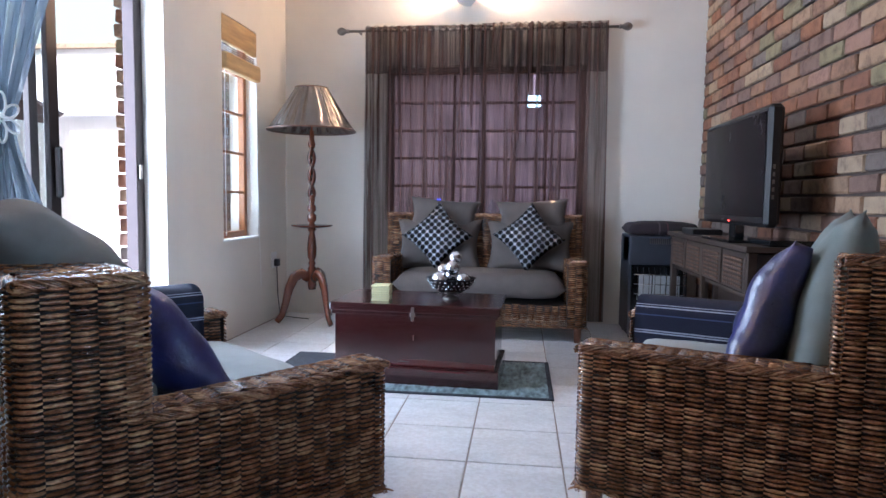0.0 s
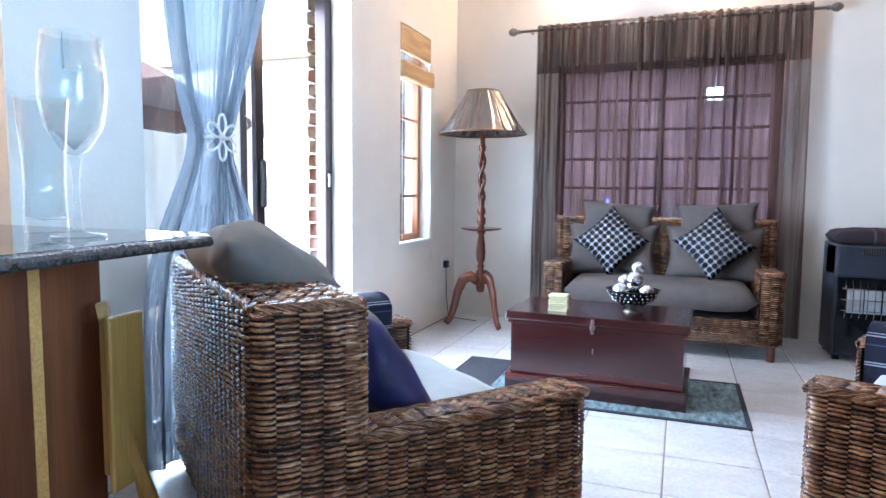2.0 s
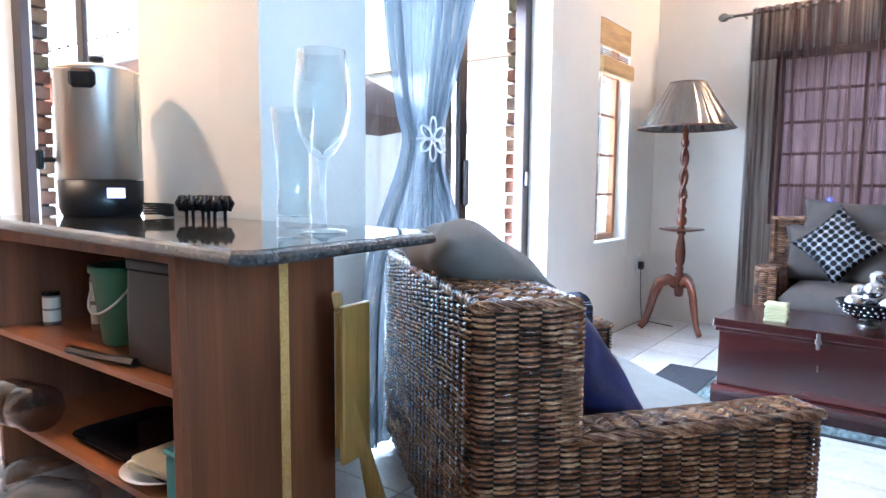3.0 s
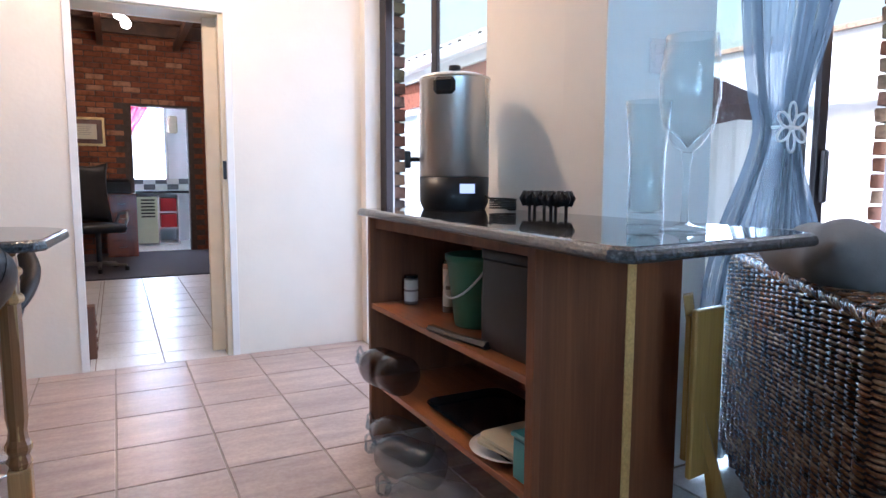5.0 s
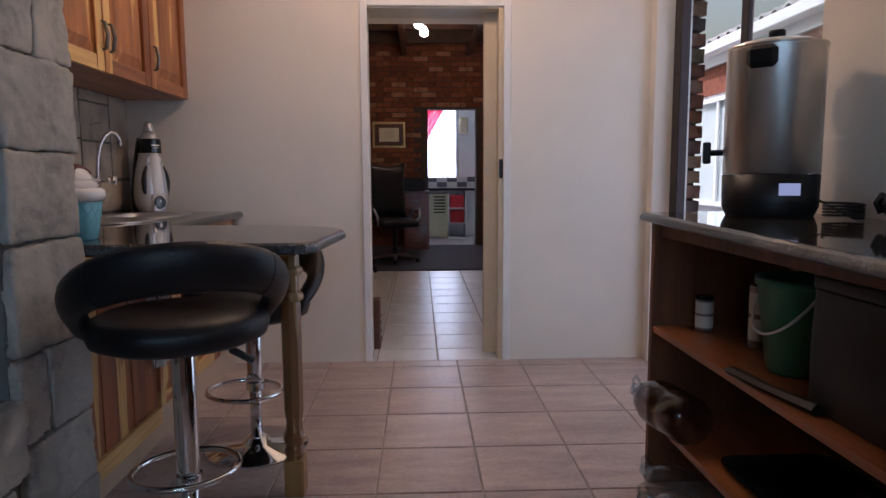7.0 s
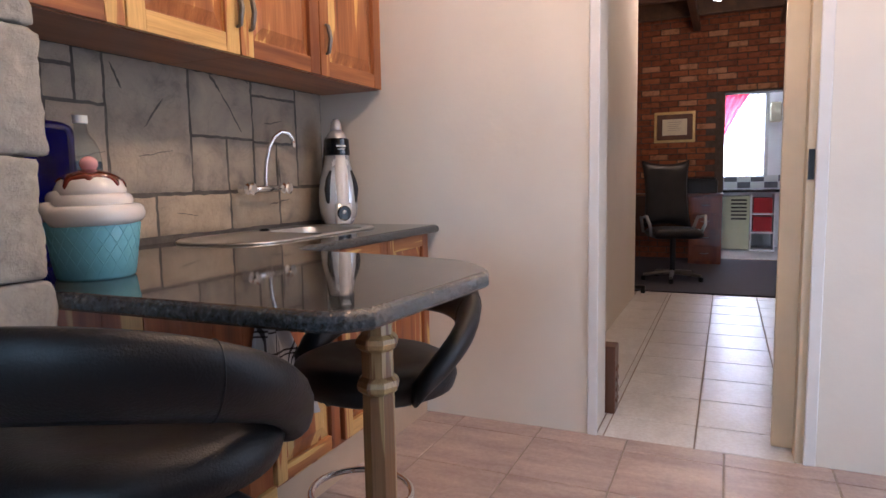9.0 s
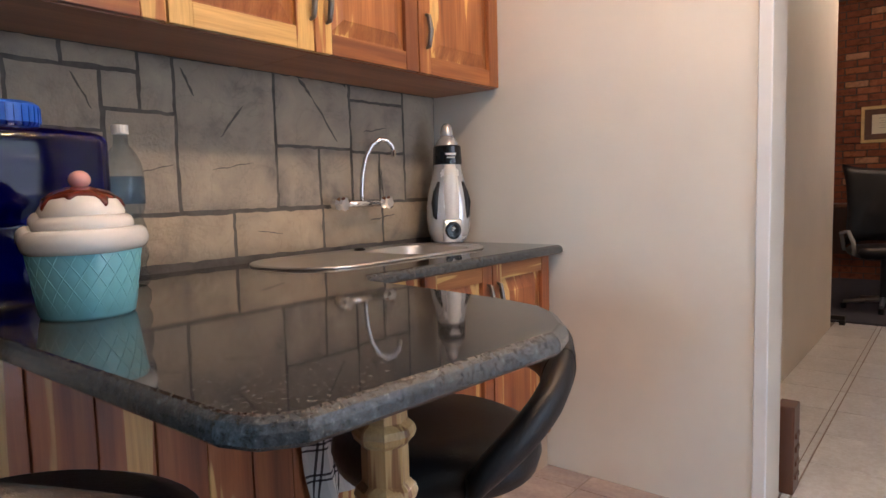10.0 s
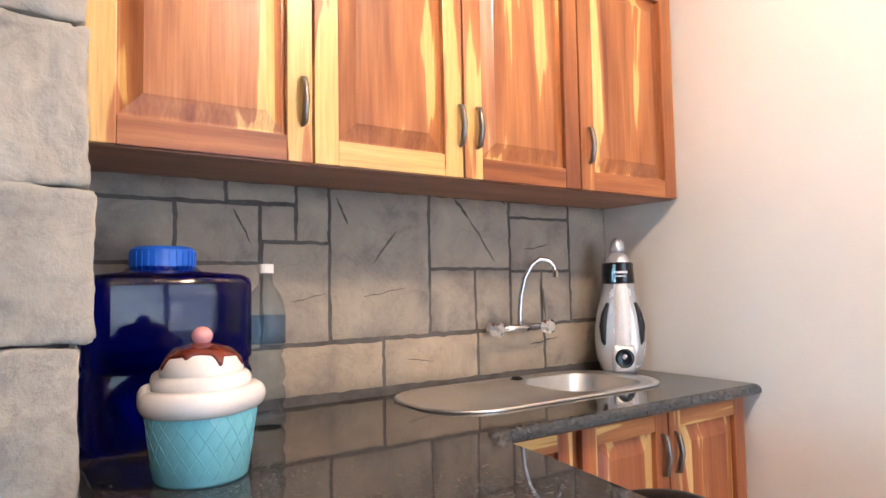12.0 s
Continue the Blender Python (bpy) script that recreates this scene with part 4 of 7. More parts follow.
cabinet_door(base, -3.34, -2.99, -0.76, 0.16, 0.862, None, 0.74, "base_wood", "base_wood", "cab_wood_x", 0.05)
for i in range(7):
    x = -2.985 + i * 0.11
    part("plank", box(x + 0.001, x + 0.109, -0.764, -0.752 + 0.002 * (i % 2), 0.16, 0.86, 0.003), "base_wood", base)
part("bottom_rail", box(-2.98, -2.23, -0.763, -0.735, 0.10, 0.165, 0.004), "cab_sap", base, "yellow sapwood rail")

top = thing("worktop", "polished black granite worktop with a breakfast peninsula and rough grey edge", "worktop")
POLY = [(-4.148, -1.3), (-2.255, -1.3), (-2.268, -0.06), (-2.285, -0.015), (-2.325, 0.015), (-2.76, 0.046), (-2.83, 0.022), (-2.905, -0.035), (-2.95, -0.09), (-2.985, -0.2), (-3.03, -0.473), (-3.045, -0.64), (-3.11, -0.70), (-4.148, -0.70)]
SINK = (-3.52, -1.08)


def inset(poly, k):
    out = []
    n = len(poly)
    for i in range(n):
        a, p, c = Vector(poly[i - 1]), Vector(poly[i]), Vector(poly[(i + 1) % n])
        d1, d2 = (p - a).normalized(), (c - p).normalized()
        n1, n2 = Vector((-d1.y, d1.x)), Vector((-d2.y, d2.x))
        s = n1 + n2
        s = s / max(0.3, s.dot(n1))
        out.append(p + s * k)
    return [(v.x, v.y) for v in out]


def holed_face(b, outer, hole, z):
    """Fill between an outline and a hole in it."""
    inner = [b.verts.new((x, y, z)) for x, y in hole]
    lines = [b.edges.get((p, q)) or b.edges.new((p, q)) for p, q in zip(outer, outer[1:] + outer[:1])]
    lines += [b.edges.new((p, q)) for p, q in zip(inner, inner[1:] + inner[:1])]
    bmesh.ops.triangle_fill(b, edges=lines, use_beauty=True)


def granite_top(parent, poly, z1, thick=0.034, hole=()):
    """A slab with a polished face, a sloped arris and a rough edge."""
    b = bmesh.new()
    rings = []
    for k, z in ((0.006, z1 - thick), (0, z1 - thick + 0.006), (0, z1 - 0.016), (0.004, z1 - 0.007), (0.011, z1 - 0.0015)):
        rings.append([b.verts.new((x, y, z)) for x, y in inset(poly, k)])
    n = len(poly)
    for p, q in zip(rings, rings[1:]):
        for i in range(n):
            b.faces.new((p[i], p[(i + 1) % n], q[(i + 1) % n], q[i]))
    if hole:
        holed_face(b, rings[0], hole, z1 - thick)
    else:
        b.faces.new(list(reversed(rings[0])))
    part("rough_edge", b, "granite_edge", parent, "grey rough granite edge")
    b = bmesh.new()
    i1, i2 = inset(poly, 0.0105), inset(poly, 0.0145)
    lo, hi = [b.verts.new((x, y, z1 - 0.0018)) for x, y in i1], [b.verts.new((x, y, z1)) for x, y in i2]
    for i in range(n):
        b.faces.new((lo[i], lo[(i + 1) % n], hi[(i + 1) % n], hi[i]))
    if hole:
        holed_face(b, hi, hole, z1)
        for f in b.faces:
            if abs(f.normal.z) > 0.99 and f.normal.z < 0:
                f.normal_flip()
    else:
        b.faces.new(hi)
    part("polished_face", b, "granite", parent)


POLY = POLY[::-1] if sum(a[0] * b[1] - b[0] * a[1] for a, b in zip(POLY, POLY[1:] + POLY[:1])) < 0 else POLY
HOLE = [(SINK[0] - 0.205 + sx * 0.075 + 0.1 * math.cos(radians(a0 + 15 * i)), SINK[1] + sy * 0.06 + 0.1 * math.sin(radians(a0 + 15 * i))) for sx, sy, a0 in ((1, 1, 0), (-1, 1, 90), (-1, -1, 180), (1, -1, 270)) for i in range(7)]
granite_top(top, POLY, 0.9, hole=HOLE)

leg = thing("table_leg", "turned two-tone wooden post under the granite peninsula", "table leg", -2.56, -0.12)
part("square_foot", box(-0.034, 0.034, -0.034, 0.034, 0, 0.13, 0.006), "post_wood", leg)
part("turned_shaft", lathe([(0.028, 0.13), (0.038, 0.15), (0.03, 0.175), (0.04, 0.195), (0.04, 0.21), (0.03, 0.23), (0.027, 0.26), (0.033, 0.3), (0.034, 0.6), (0.033, 0.676), (0.042, 0.684), (0.045, 0.694), (0.042, 0.704), (0.033, 0.712), (0.033, 0.764), (0.042, 0.772), (0.045, 0.781), (0.042, 0.79), (0.033, 0.798), (0.031, 0.837)], 8), "post_two", leg, "two-tone eight-sided turned shaft")
part("top_block", box(-0.045, 0.06, -0.035, 0.035, 0.835, 0.866, 0.003), "post_wood", leg)


def sheet_line(pts, r, mat, name, parent, n=8):
    return part(name, tube(pts, r, n), mat, parent, "", True)


# sink and tap
sink = thing("sink", "stainless steel sink with a drainer, set in the granite worktop", "sink", SINK[0], SINK[1], 0.9)


def rrect(cx, cy, w, d, r, z, n=6):
    out = []
    for sx, sy, a0 in ((1, 1, 0), (-1, 1, 90), (-1, -1, 180), (1, -1, 270)):
        for i in range(n + 1):
            a = radians(a0 + 90 * i / n)
            out.append((cx + sx * (w / 2 - r) + r * math.cos(a), cy + sy * (d / 2 - r) + r * math.sin(a), z))
    return out


def rings_mesh(rings, cap=True):
    b = bmesh.new()
    vs = [[b.verts.new(p) for p in r] for r in rings]
    n = len(vs[0])
    for p, q in zip(vs, vs[1:]):
        for i in range(n):
            b.faces.new((p[i], p[(i + 1) % n], q[(i + 1) % n], q[i]))
    if cap:
        b.faces.new(vs[-1])
    bmesh.ops.recalc_face_normals(b, faces=b.faces)
    return b


b = rings_mesh([rrect(0, 0, 0.91, 0.42, 0.17, 0.001), rrect(0, 0, 0.912, 0.422, 0.17, 0.005), rrect(0, 0, 0.9, 0.41, 0.165, 0.0085), rrect(0, 0, 0.885, 0.395, 0.16, 0.0085), rrect(0, 0, 0.875, 0.385, 0.155, 0.004)], False)
part("rim", b, "sink", sink, "bright rolled rim", True)
b = bmesh.new()
outer = [b.verts.new((x, y, 0.004)) for x, y, z in rrect(0, 0, 0.875, 0.385, 0.155, 0)]
holed_face(b, outer, [(x - SINK[0], y - SINK[1]) for x, y in HOLE], 0.004)
bmesh.ops.recalc_face_normals(b, faces=b.faces)
part("drainer", b, "sink", sink, "flat steel drainer")
part("bowl", rings_mesh([rrect(-0.205, 0, 0.352, 0.322, 0.1, 0.004), rrect(-0.205, 0, 0.344, 0.314, 0.098, -0.006), rrect(-0.205, 0, 0.334, 0.304, 0.095, -0.10), rrect(-0.205, 0, 0.30, 0.27, 0.09, -0.135), rrect(-0.205, 0, 0.22, 0.2, 0.08, -0.145)]), "sink", sink, "deep steel sink bowl", True)
part("drain", lathe([(0.0, 0.003), (0.03, 0.003), (0.04, 0.0), (0.042, -0.001)], 20, m=pose(-0.205, 0, -0.144)), "chrome", sink, "", True)
plug = solo("sink_plug", lathe([(0.0, 0), (0.02, 0), (0.022, 0.006), (0.012, 0.012), (0.0, 0.013)], 14), "black", "small black rubber sink plug on the worktop", "plug", -3.6, -1.255, 0.901)

tap = thing("wall_tap", "chrome wall-mounted mixer tap with a swan-neck spout", "tap", -3.612, YS + 0.03, 1.08)
part("tap_body", tube([(-0.09, 0.05, 0), (0.0, 0.055, 0), (0.09, 0.05, 0)], 0.013, 10), "chrome", tap, "", True)
for s in (-1, 1):
    h = part("tap_handle", lathe([(0.012, 0), (0.024, 0.004), (0.014, 0.014), (0.026, 0.03), (0.018, 0.036), (0.0, 0.038)], 8), "chrome", tap)
    h.matrix_local = pose(s * 0.115, 0.055, 0, -90, 0, 0)
    part("wall_plate", tube([(s * 0.075, -0.01, 0), (s * 0.075, 0.045, 0)], [0.024, 0.012], 12), "chrome", tap)
pts = [(0, 0.055, 0), (0.002, 0.056, 0.05), (-0.002, 0.06, 0.11), (-0.012, 0.07, 0.17), (-0.032, 0.085, 0.215), (-0.058, 0.1, 0.236), (-0.084, 0.113, 0.232), (-0.102, 0.12, 0.212), (-0.107, 0.122, 0.19)]
part("spout", tube(rounded3(pts), 0.0085, 10), "chrome", tap, "", True)
part("aerator", lathe([(0.011, 0), (0.011, 0.02), (0.008, 0.024)], 12, m=pose(-0.107, 0.122, 0.172)), "chrome", tap)

# soda maker
soda = thing("soda_maker", "silver and black soda maker with an empty bottle clipped in", "soda maker", -4.02, -1.16, 0.901, -38)
body = lambda w, d, z, r=0.05, y=0.0: rrect(0, y, w, d, min(r, w / 2.1, d / 2.1), z)
shell = [(0.0, 0.11, 0.1), (0.012, 0.135, 0.12), (0.05, 0.165, 0.135), (0.1, 0.178, 0.135), (0.16, 0.176, 0.13), (0.22, 0.158, 0.125), (0.27, 0.13, 0.12), (0.31, 0.11, 0.115), (0.35, 0.103, 0.115), (0.395, 0.098, 0.11), (0.42, 0.08, 0.09), (0.44, 0.05, 0.06)]
part("shell", rings_mesh([body(w, d, z, 0.055) for z, w, d in shell]), "silver_paint", soda, "smooth silver shell", True)
part("back_column", rings_mesh([body(0.12, 0.12, 0.003, y=-0.07), body(0.13, 0.12, 0.1, y=-0.07), body(0.1, 0.1, 0.3, y=-0.06), body(0.08, 0.08, 0.41, y=-0.04)]), "black", soda, "black back column", True)
for q in (-1, 1):
    part("side_slot", tube([(q * 0.052, 0.054, 0.085), (q * 0.064, 0.05, 0.12), (q * 0.067, 0.049, 0.17), (q * 0.06, 0.048, 0.215), (q * 0.048, 0.049, 0.255)], [0.006, 0.013, 0.016, 0.013, 0.006], 12, flat=0.8), "black", soda, "dark slot beside the bottle", True)
part("soda_bottle", lathe([(0.0, 0.1), (0.034, 0.1), (0.038, 0.11), (0.038, 0.2), (0.034, 0.26), (0.028, 0.3), (0.024, 0.325)], 22, m=pose(0, 0.042, 0)), "white_glaze", soda, "pale bottle", True)
part("front_foot", rings_mesh([body(0.075, 0.03, 0.012, 0.012, 0.063), body(0.08, 0.034, 0.03, 0.012, 0.064), body(0.08, 0.032, 0.098, 0.012, 0.063), body(0.07, 0.025, 0.104, 0.01, 0.06)]), "silver_paint", soda, "", True)
part("dark_label", rings_mesh([body(0.112, 0.124, 0.325, y=0.001), body(0.114, 0.126, 0.33, y=0.001), body(0.108, 0.122, 0.398, y=0.001), body(0.1, 0.114, 0.402, y=0.001)]), "black_gloss", soda, "black label band")
part("name_bar", boxes([(-0.022, 0.022, 0.0625, 0.0665, 0.362, 0.37), (-0.016, 0.016, 0.0625, 0.0665, 0.35, 0.354)]), "white", soda)
part("button", lathe([(0.026, 0.435), (0.026, 0.455), (0.022, 0.478), (0.012, 0.492), (0.0, 0.495)], 18), "silver_paint", soda, "rounded push button", True)
part("button_edge", lathe([(0.029, 0.428), (0.0295, 0.436), (0.0265, 0.442)], 18), "navy_shine", soda, "dark blue button edge", True)
part("gauge_hole", rings_mesh([[(0.034 * k * math.cos(a), yy, 0.058 + 0.036 * k * math.sin(a)) for a in (2 * math.pi * i / 24 for i in range(24))] for k, yy in ((1, 0.078), (0.95, 0.0825), (0.7, 0.0815), (0.3, 0.081))]), "black_gloss", soda, "", True)
part("gauge_spot", rings_mesh([[(0.01 * k * math.cos(a), yy, 0.064 + 0.01 * k * math.sin(a)) for a in (2 * math.pi * i / 14 for i in range(14))] for k, yy in ((1, 0.081), (0.8, 0.0845))]), "chrome", soda, "", True)

# biscuit jar like an iced cup cake
jar = thing("cookie_jar", "ceramic cup-cake jar, aqua with white icing lid and pink cherry", "jar", -2.443, -0.765, 0.9)
jar.scale = (0.99, 0.99, 0.885)
b = bmesh.new()
part("cup", lathe([(0.0, 0), (0.077, 0.0), (0.081, 0.006), (0.088, 0.07), (0.097, 0.14), (0.095, 0.146), (0.0, 0.147)], 40), "aqua_glaze", jar, "aqua glazed cup", True)
b = bmesh.new()
for k in range(20):
    for s in (1, -1):
        a0 = 2 * math.pi * k / 20
        pts = []
        for i in range(7):
            t = i / 6
            r = 0.0805 + 0.0155 * t
            a = a0 + s * t * 0.75
            pts.append((r * math.cos(a), r * math.sin(a), 0.012 + 0.12 * t))
        tube(pts, 0.0014, 4, b)
part("embossed_lattice", b, "aqua_glaze", jar, "", True)


def swirl(r0, z0, z1, n=40, m=14, out=0.022):
    """One soft roll of icing whose edge rises round the jar."""
    b = bmesh.new()
    rings = []
    for j in range(m + 1):
        t = j / m
        ring = []
        for i in range(n):
            a = 2 * math.pi * i / n
            rise = 0.012 * (a / (2 * math.pi) - 0.5)
            wob = 1 + 0.02 * math.sin(3 * a + r0 * 40) + 0.012 * math.sin(5 * a)
            ang = math.pi * (t - 0.5)
            r = (r0 - out * 0.9 + out * math.cos(ang) ** 0.8 * 1.0) * wob if t < 0.995 else (r0 - out) * wob
            ring.append((r * math.cos(a), r * math.sin(a), z0 + (z1 - z0) * (0.5 + 0.5 * math.sin(ang)) + rise))
        rings.append(ring)
    return rings_mesh(rings)


lid = part("icing_lid", swirl(0.108, 0.135, 0.185), "white_glaze", jar, "white icing lid", True)
part("icing_roll", swirl(0.085, 0.17, 0.212), "white_glaze", lid, "", True)
DOME = [(0.0, 0.265), (0.02, 0.263), (0.045, 0.254), (0.064, 0.238), (0.073, 0.217), (0.071, 0.195)]
part("icing_top", lathe(DOME[::-1], 36), "white_glaze", lid, "", True)


def dome_at(q, off):
    """The place q metres down the dome's profile from its top, off metres proud."""
    for (r0, z0), (r1, z1) in zip(DOME, DOME[1:]):
        ln = math.hypot(r1 - r0, z1 - z0)
        if q <= ln or (r1, z1) == DOME[-1]:
            t = min(1, q / ln)
            return r0 + (r1 - r0) * t + off * (z0 - z1) / ln, z0 + (z1 - z0) * t + off * (r1 - r0) / ln
        q -= ln


rings = []
for f, off in ((0.03, 0.003), (0.3, 0.0035), (0.55, 0.0035), (0.75, 0.004), (0.9, 0.0045), (0.98, 0.0035), (1.01, -0.001)):
    ring = []
    for i in range(96):
        a = 2 * math.pi * i / 96
        reach = 0.062 + 0.005 * math.sin(3 * a + 1) + (0.02 + 0.01 * math.sin(5 * a)) * max(0, math.sin(8 * a + 0.6 * math.sin(2 * a))) ** 3
        r, z = dome_at(reach * f, off)
        ring.append((r * math.cos(a), r * math.sin(a), z))
    rings.append(ring)
part("sauce", rings_mesh(rings, False), "choc", lid, "shiny dark-red sauce with drips", True)
bs = bmesh.new()
bmesh.ops.create_uvsphere(bs, u_segments=18, v_segments=12, radius=0.019)
bmesh.ops.translate(bs, vec=(0, 0, 0.281), verts=bs.verts)
part("cherry", bs, "pink", lid, "pink cherry knob", True)

# blue water container and clear bottle
can = thing("water_container", "large translucent dark-blue water container with a bright blue cap", "water container", -2.445, -1.14, 0.9, 4)
can.scale = (1.2, 1.0, 1.14)
b = rings_mesh([rrect(0, 0, 0.27, 0.23, 0.03, 0), rrect(0, 0, 0.288, 0.248, 0.035, 0.014), rrect(0, 0, 0.288, 0.248, 0.035, 0.13), rrect(0, 0, 0.28, 0.24, 0.035, 0.138), rrect(0, 0, 0.28, 0.24, 0.035, 0.15), rrect(0, 0, 0.288, 0.248, 0.035, 0.158), rrect(0, 0, 0.288, 0.248, 0.035, 0.3), rrect(0, 0, 0.282, 0.242, 0.035, 0.312), rrect(0, 0, 0.262, 0.222, 0.04, 0.32), rrect(0, 0, 0.14, 0.14, 0.065, 0.328), rrect(0, 0, 0.11, 0.11, 0.05, 0.34)])
part("tank", b, "pvc_blue", can, "", True)
part("cap", lathe([(0.055, 0.33), (0.058, 0.333), (0.058, 0.372), (0.05, 0.378), (0.0, 0.378)], 28), "cap_blue", can, "bright blue screw cap", False)
b = bmesh.new()
for i in range(28):
    a = 2 * math.pi * i / 28
    box(-0.002, 0.002, -0.002, 0.002, 0.338, 0.368, bm=b)
    for v in b.verts[-8:]:
        v.co = Matrix.Rotation(a, 3, "Z") @ (v.co + Vector((0.058, 0, 0)))
part("cap_ribs", b, "cap_blue", can)
part("handle_bar", tube([(-0.13, 0.0, 0.29), (-0.15, 0.0, 0.30), (-0.155, 0.0, 0.26), (-0.14, 0.0, 0.2)], 0.016, 8), "pvc_blue", can, "", True)
bottle = thing("drink_bottle", "clear ribbed plastic bottle beside the blue container", "bottle", -2.665, -1.08, 0.9)
bottle.scale = (1.25, 1.25, 1.17)
part("bottle_wall", lathe([(0.03, 0.0), (0.037, 0.01), (0.037, 0.03), (0.031, 0.045), (0.037, 0.06), (0.037, 0.075), (0.031, 0.09), (0.037, 0.105), (0.036, 0.125), (0.029, 0.145), (0.036, 0.165), (0.037, 0.235), (0.034, 0.255), (0.026, 0.275), (0.014, 0.292), (0.012, 0.315)], 24), "bottle_clear", bottle, "", True)
part("label", lathe([(0.0378, 0.172), (0.0378, 0.228)], 24), "bottle_label", bottle, "pale blue see-through label", True)
part("bottle_cap", lathe([(0.015, 0.315), (0.015, 0.333), (0.0, 0.334)], 16), "white", bottle)

towel = solo("tea_towel", cloth(-0.13, 0.13, -0.36, 0.0, 0.02, 3, 2, lambda t: 1.0 - 0.7 * t ** 2, 20, lambda t: -0.085 * (1 - t) ** 1.3), "towel", "white tea towel with black checks hanging from a cabinet handle", "towel", -2.965, -0.725, 0.70)
solo("towel_hook", tube([(-2.965, -0.76, 0.71), (-2.965, -0.725, 0.702), (-2.965, -0.715, 0.715)], 0.005, 6), "pewter", "small metal hook holding the tea towel", "hook")


latch = thing("door_latch", "small grey metal latch under the worktop edge", "latch", -3.095, -0.74, 0.835)
part("latch_plate", box(-0.028, 0.028, 0.0, 0.004, -0.035, 0.035, 0.002), "silver_paint", latch)
part("latch_slot", boxes([(-0.012, -0.006, 0.004, 0.007, -0.02, 0.02), (0.002, 0.014, 0.004, 0.007, -0.012, -0.004)], 0.0005), "black", latch, "dark slots")

# bar stools
def bar_stool(x, y, rz, drop=0.0):
    s = thing("bar_stool", "black leather bar stool with a wrap-round back on a chrome pedestal", "bar stool", x, y, 0, rz, "bar stools")
    part("base_disc", lathe([(0.0, 0.0), (0.2, 0.0), (0.205, 0.004), (0.2, 0.009), (0.06, 0.022), (0.04, 0.045), (0.032, 0.05), (0.0, 0.05)], 48), "chrome", s, "", True)
    part("lower_pole", lathe([(0.024, 0.045), (0.024, 0.28)], 20), "chrome", s, "", True)
    part("gas_pole", lathe([(0.024, 0.272), (0.031, 0.274), (0.031, 0.29), (0.031, 0.635 - drop), (0.028, 0.645 - drop)], 20), "chrome", s, "", True)
    ring = [(0.145 * math.sin(a) , 0.07 + 0.13 * math.cos(a), 0.26) for a in (2 * math.pi * i / 36 for i in range(37))]
    part("foot_ring", tube(ring, 0.0095, 8), "chrome", s, "", True)
    part("ring_clamp", lathe([(0.036, 0.245), (0.036, 0.275)], 20), "chrome", s)
    part("lever", tube([(0.02, 0.0, 0.64 - drop), (0.1, 0.02, 0.62 - drop), (0.15, 0.03, 0.59 - drop)], 0.005, 8), "chrome", s, "", True)
    part("lever_grip", tube([(0.13, 0.026, 0.603 - drop), (0.19, 0.036, 0.56 - drop)], 0.011, 10), "black", s, "", True)
    b = bmesh.new()
    rings = []
    for k, z in ((0.1, 0.645), (0.8, 0.645), (0.96, 0.662), (1.0, 0.69), (0.97, 0.72), (0.8, 0.738), (0.4, 0.732), (0.05, 0.728)):
        rings.append([(0.235 * k * math.cos(a), 0.215 * k * math.sin(a) + 0.01, z - drop) for a in (2 * math.pi * i / 40 for i in range(40))])
    part("seat", rings_mesh([list(r) for r in rings]), "leather", s, "", True)
    pts, rs = [], []
    for i in range(33):
        t = i / 32
        a = radians(-200 + 220 * t)
        w = math.sin(math.pi * t)
        pts.append((0.25 * math.cos(a) * (1 + 0.03 * w), 0.24 * math.sin(a) - 0.005 * w, 0.70 + 0.19 * w ** 0.8 - 0.01 - drop))
        rs.append(0.028 + 0.028 * w)
    b = bmesh.new()
    vr = []
    for i, p in enumerate(pts):
        a = radians(-200 + 220 * i / 32)
        o = Vector((math.cos(a), math.sin(a), 0))
        c = Vector(p)
        w = math.sin(math.pi * i / 32)
        hh, tt = 0.03 + 0.034 * w ** 0.7, 0.032
        vr.append([tuple(c + o * (tt * math.cos(q) + 0.25 * hh * math.sin(q)) + Vector((0, 0, 1)) * hh * math.sin(q)) for q in (2 * math.pi * j / 14 for j in range(14))])
    b = rings_mesh(vr)
    bmesh.ops.holes_fill(b, edges=b.edges)
    part("backrest", b, "leather", s, "padded leather back rail", True)
    for i in (9, 23):
        p = Vector(pts[i])
        a = radians(-200 + 220 * i / 32)
        o = Vector((math.cos(a), math.sin(a), 0))
        hh = 0.03 + 0.034 * math.sin(math.pi * i / 32) ** 0.7
        loop = [tuple(p + o * (0.032 * math.cos(q) + 0.25 * hh * math.sin(q)) + Vector((0, 0, 1)) * hh * math.sin(q)) for q in (2 * math.pi * j / 28 for j in range(29))]
        part("seam", tube(loop, 0.0013, 5), "leather", s)
    return s


bar_stool(-2.15, -0.33, 115)
bar_stool(-2.955, -0.352, 250, 0.105)

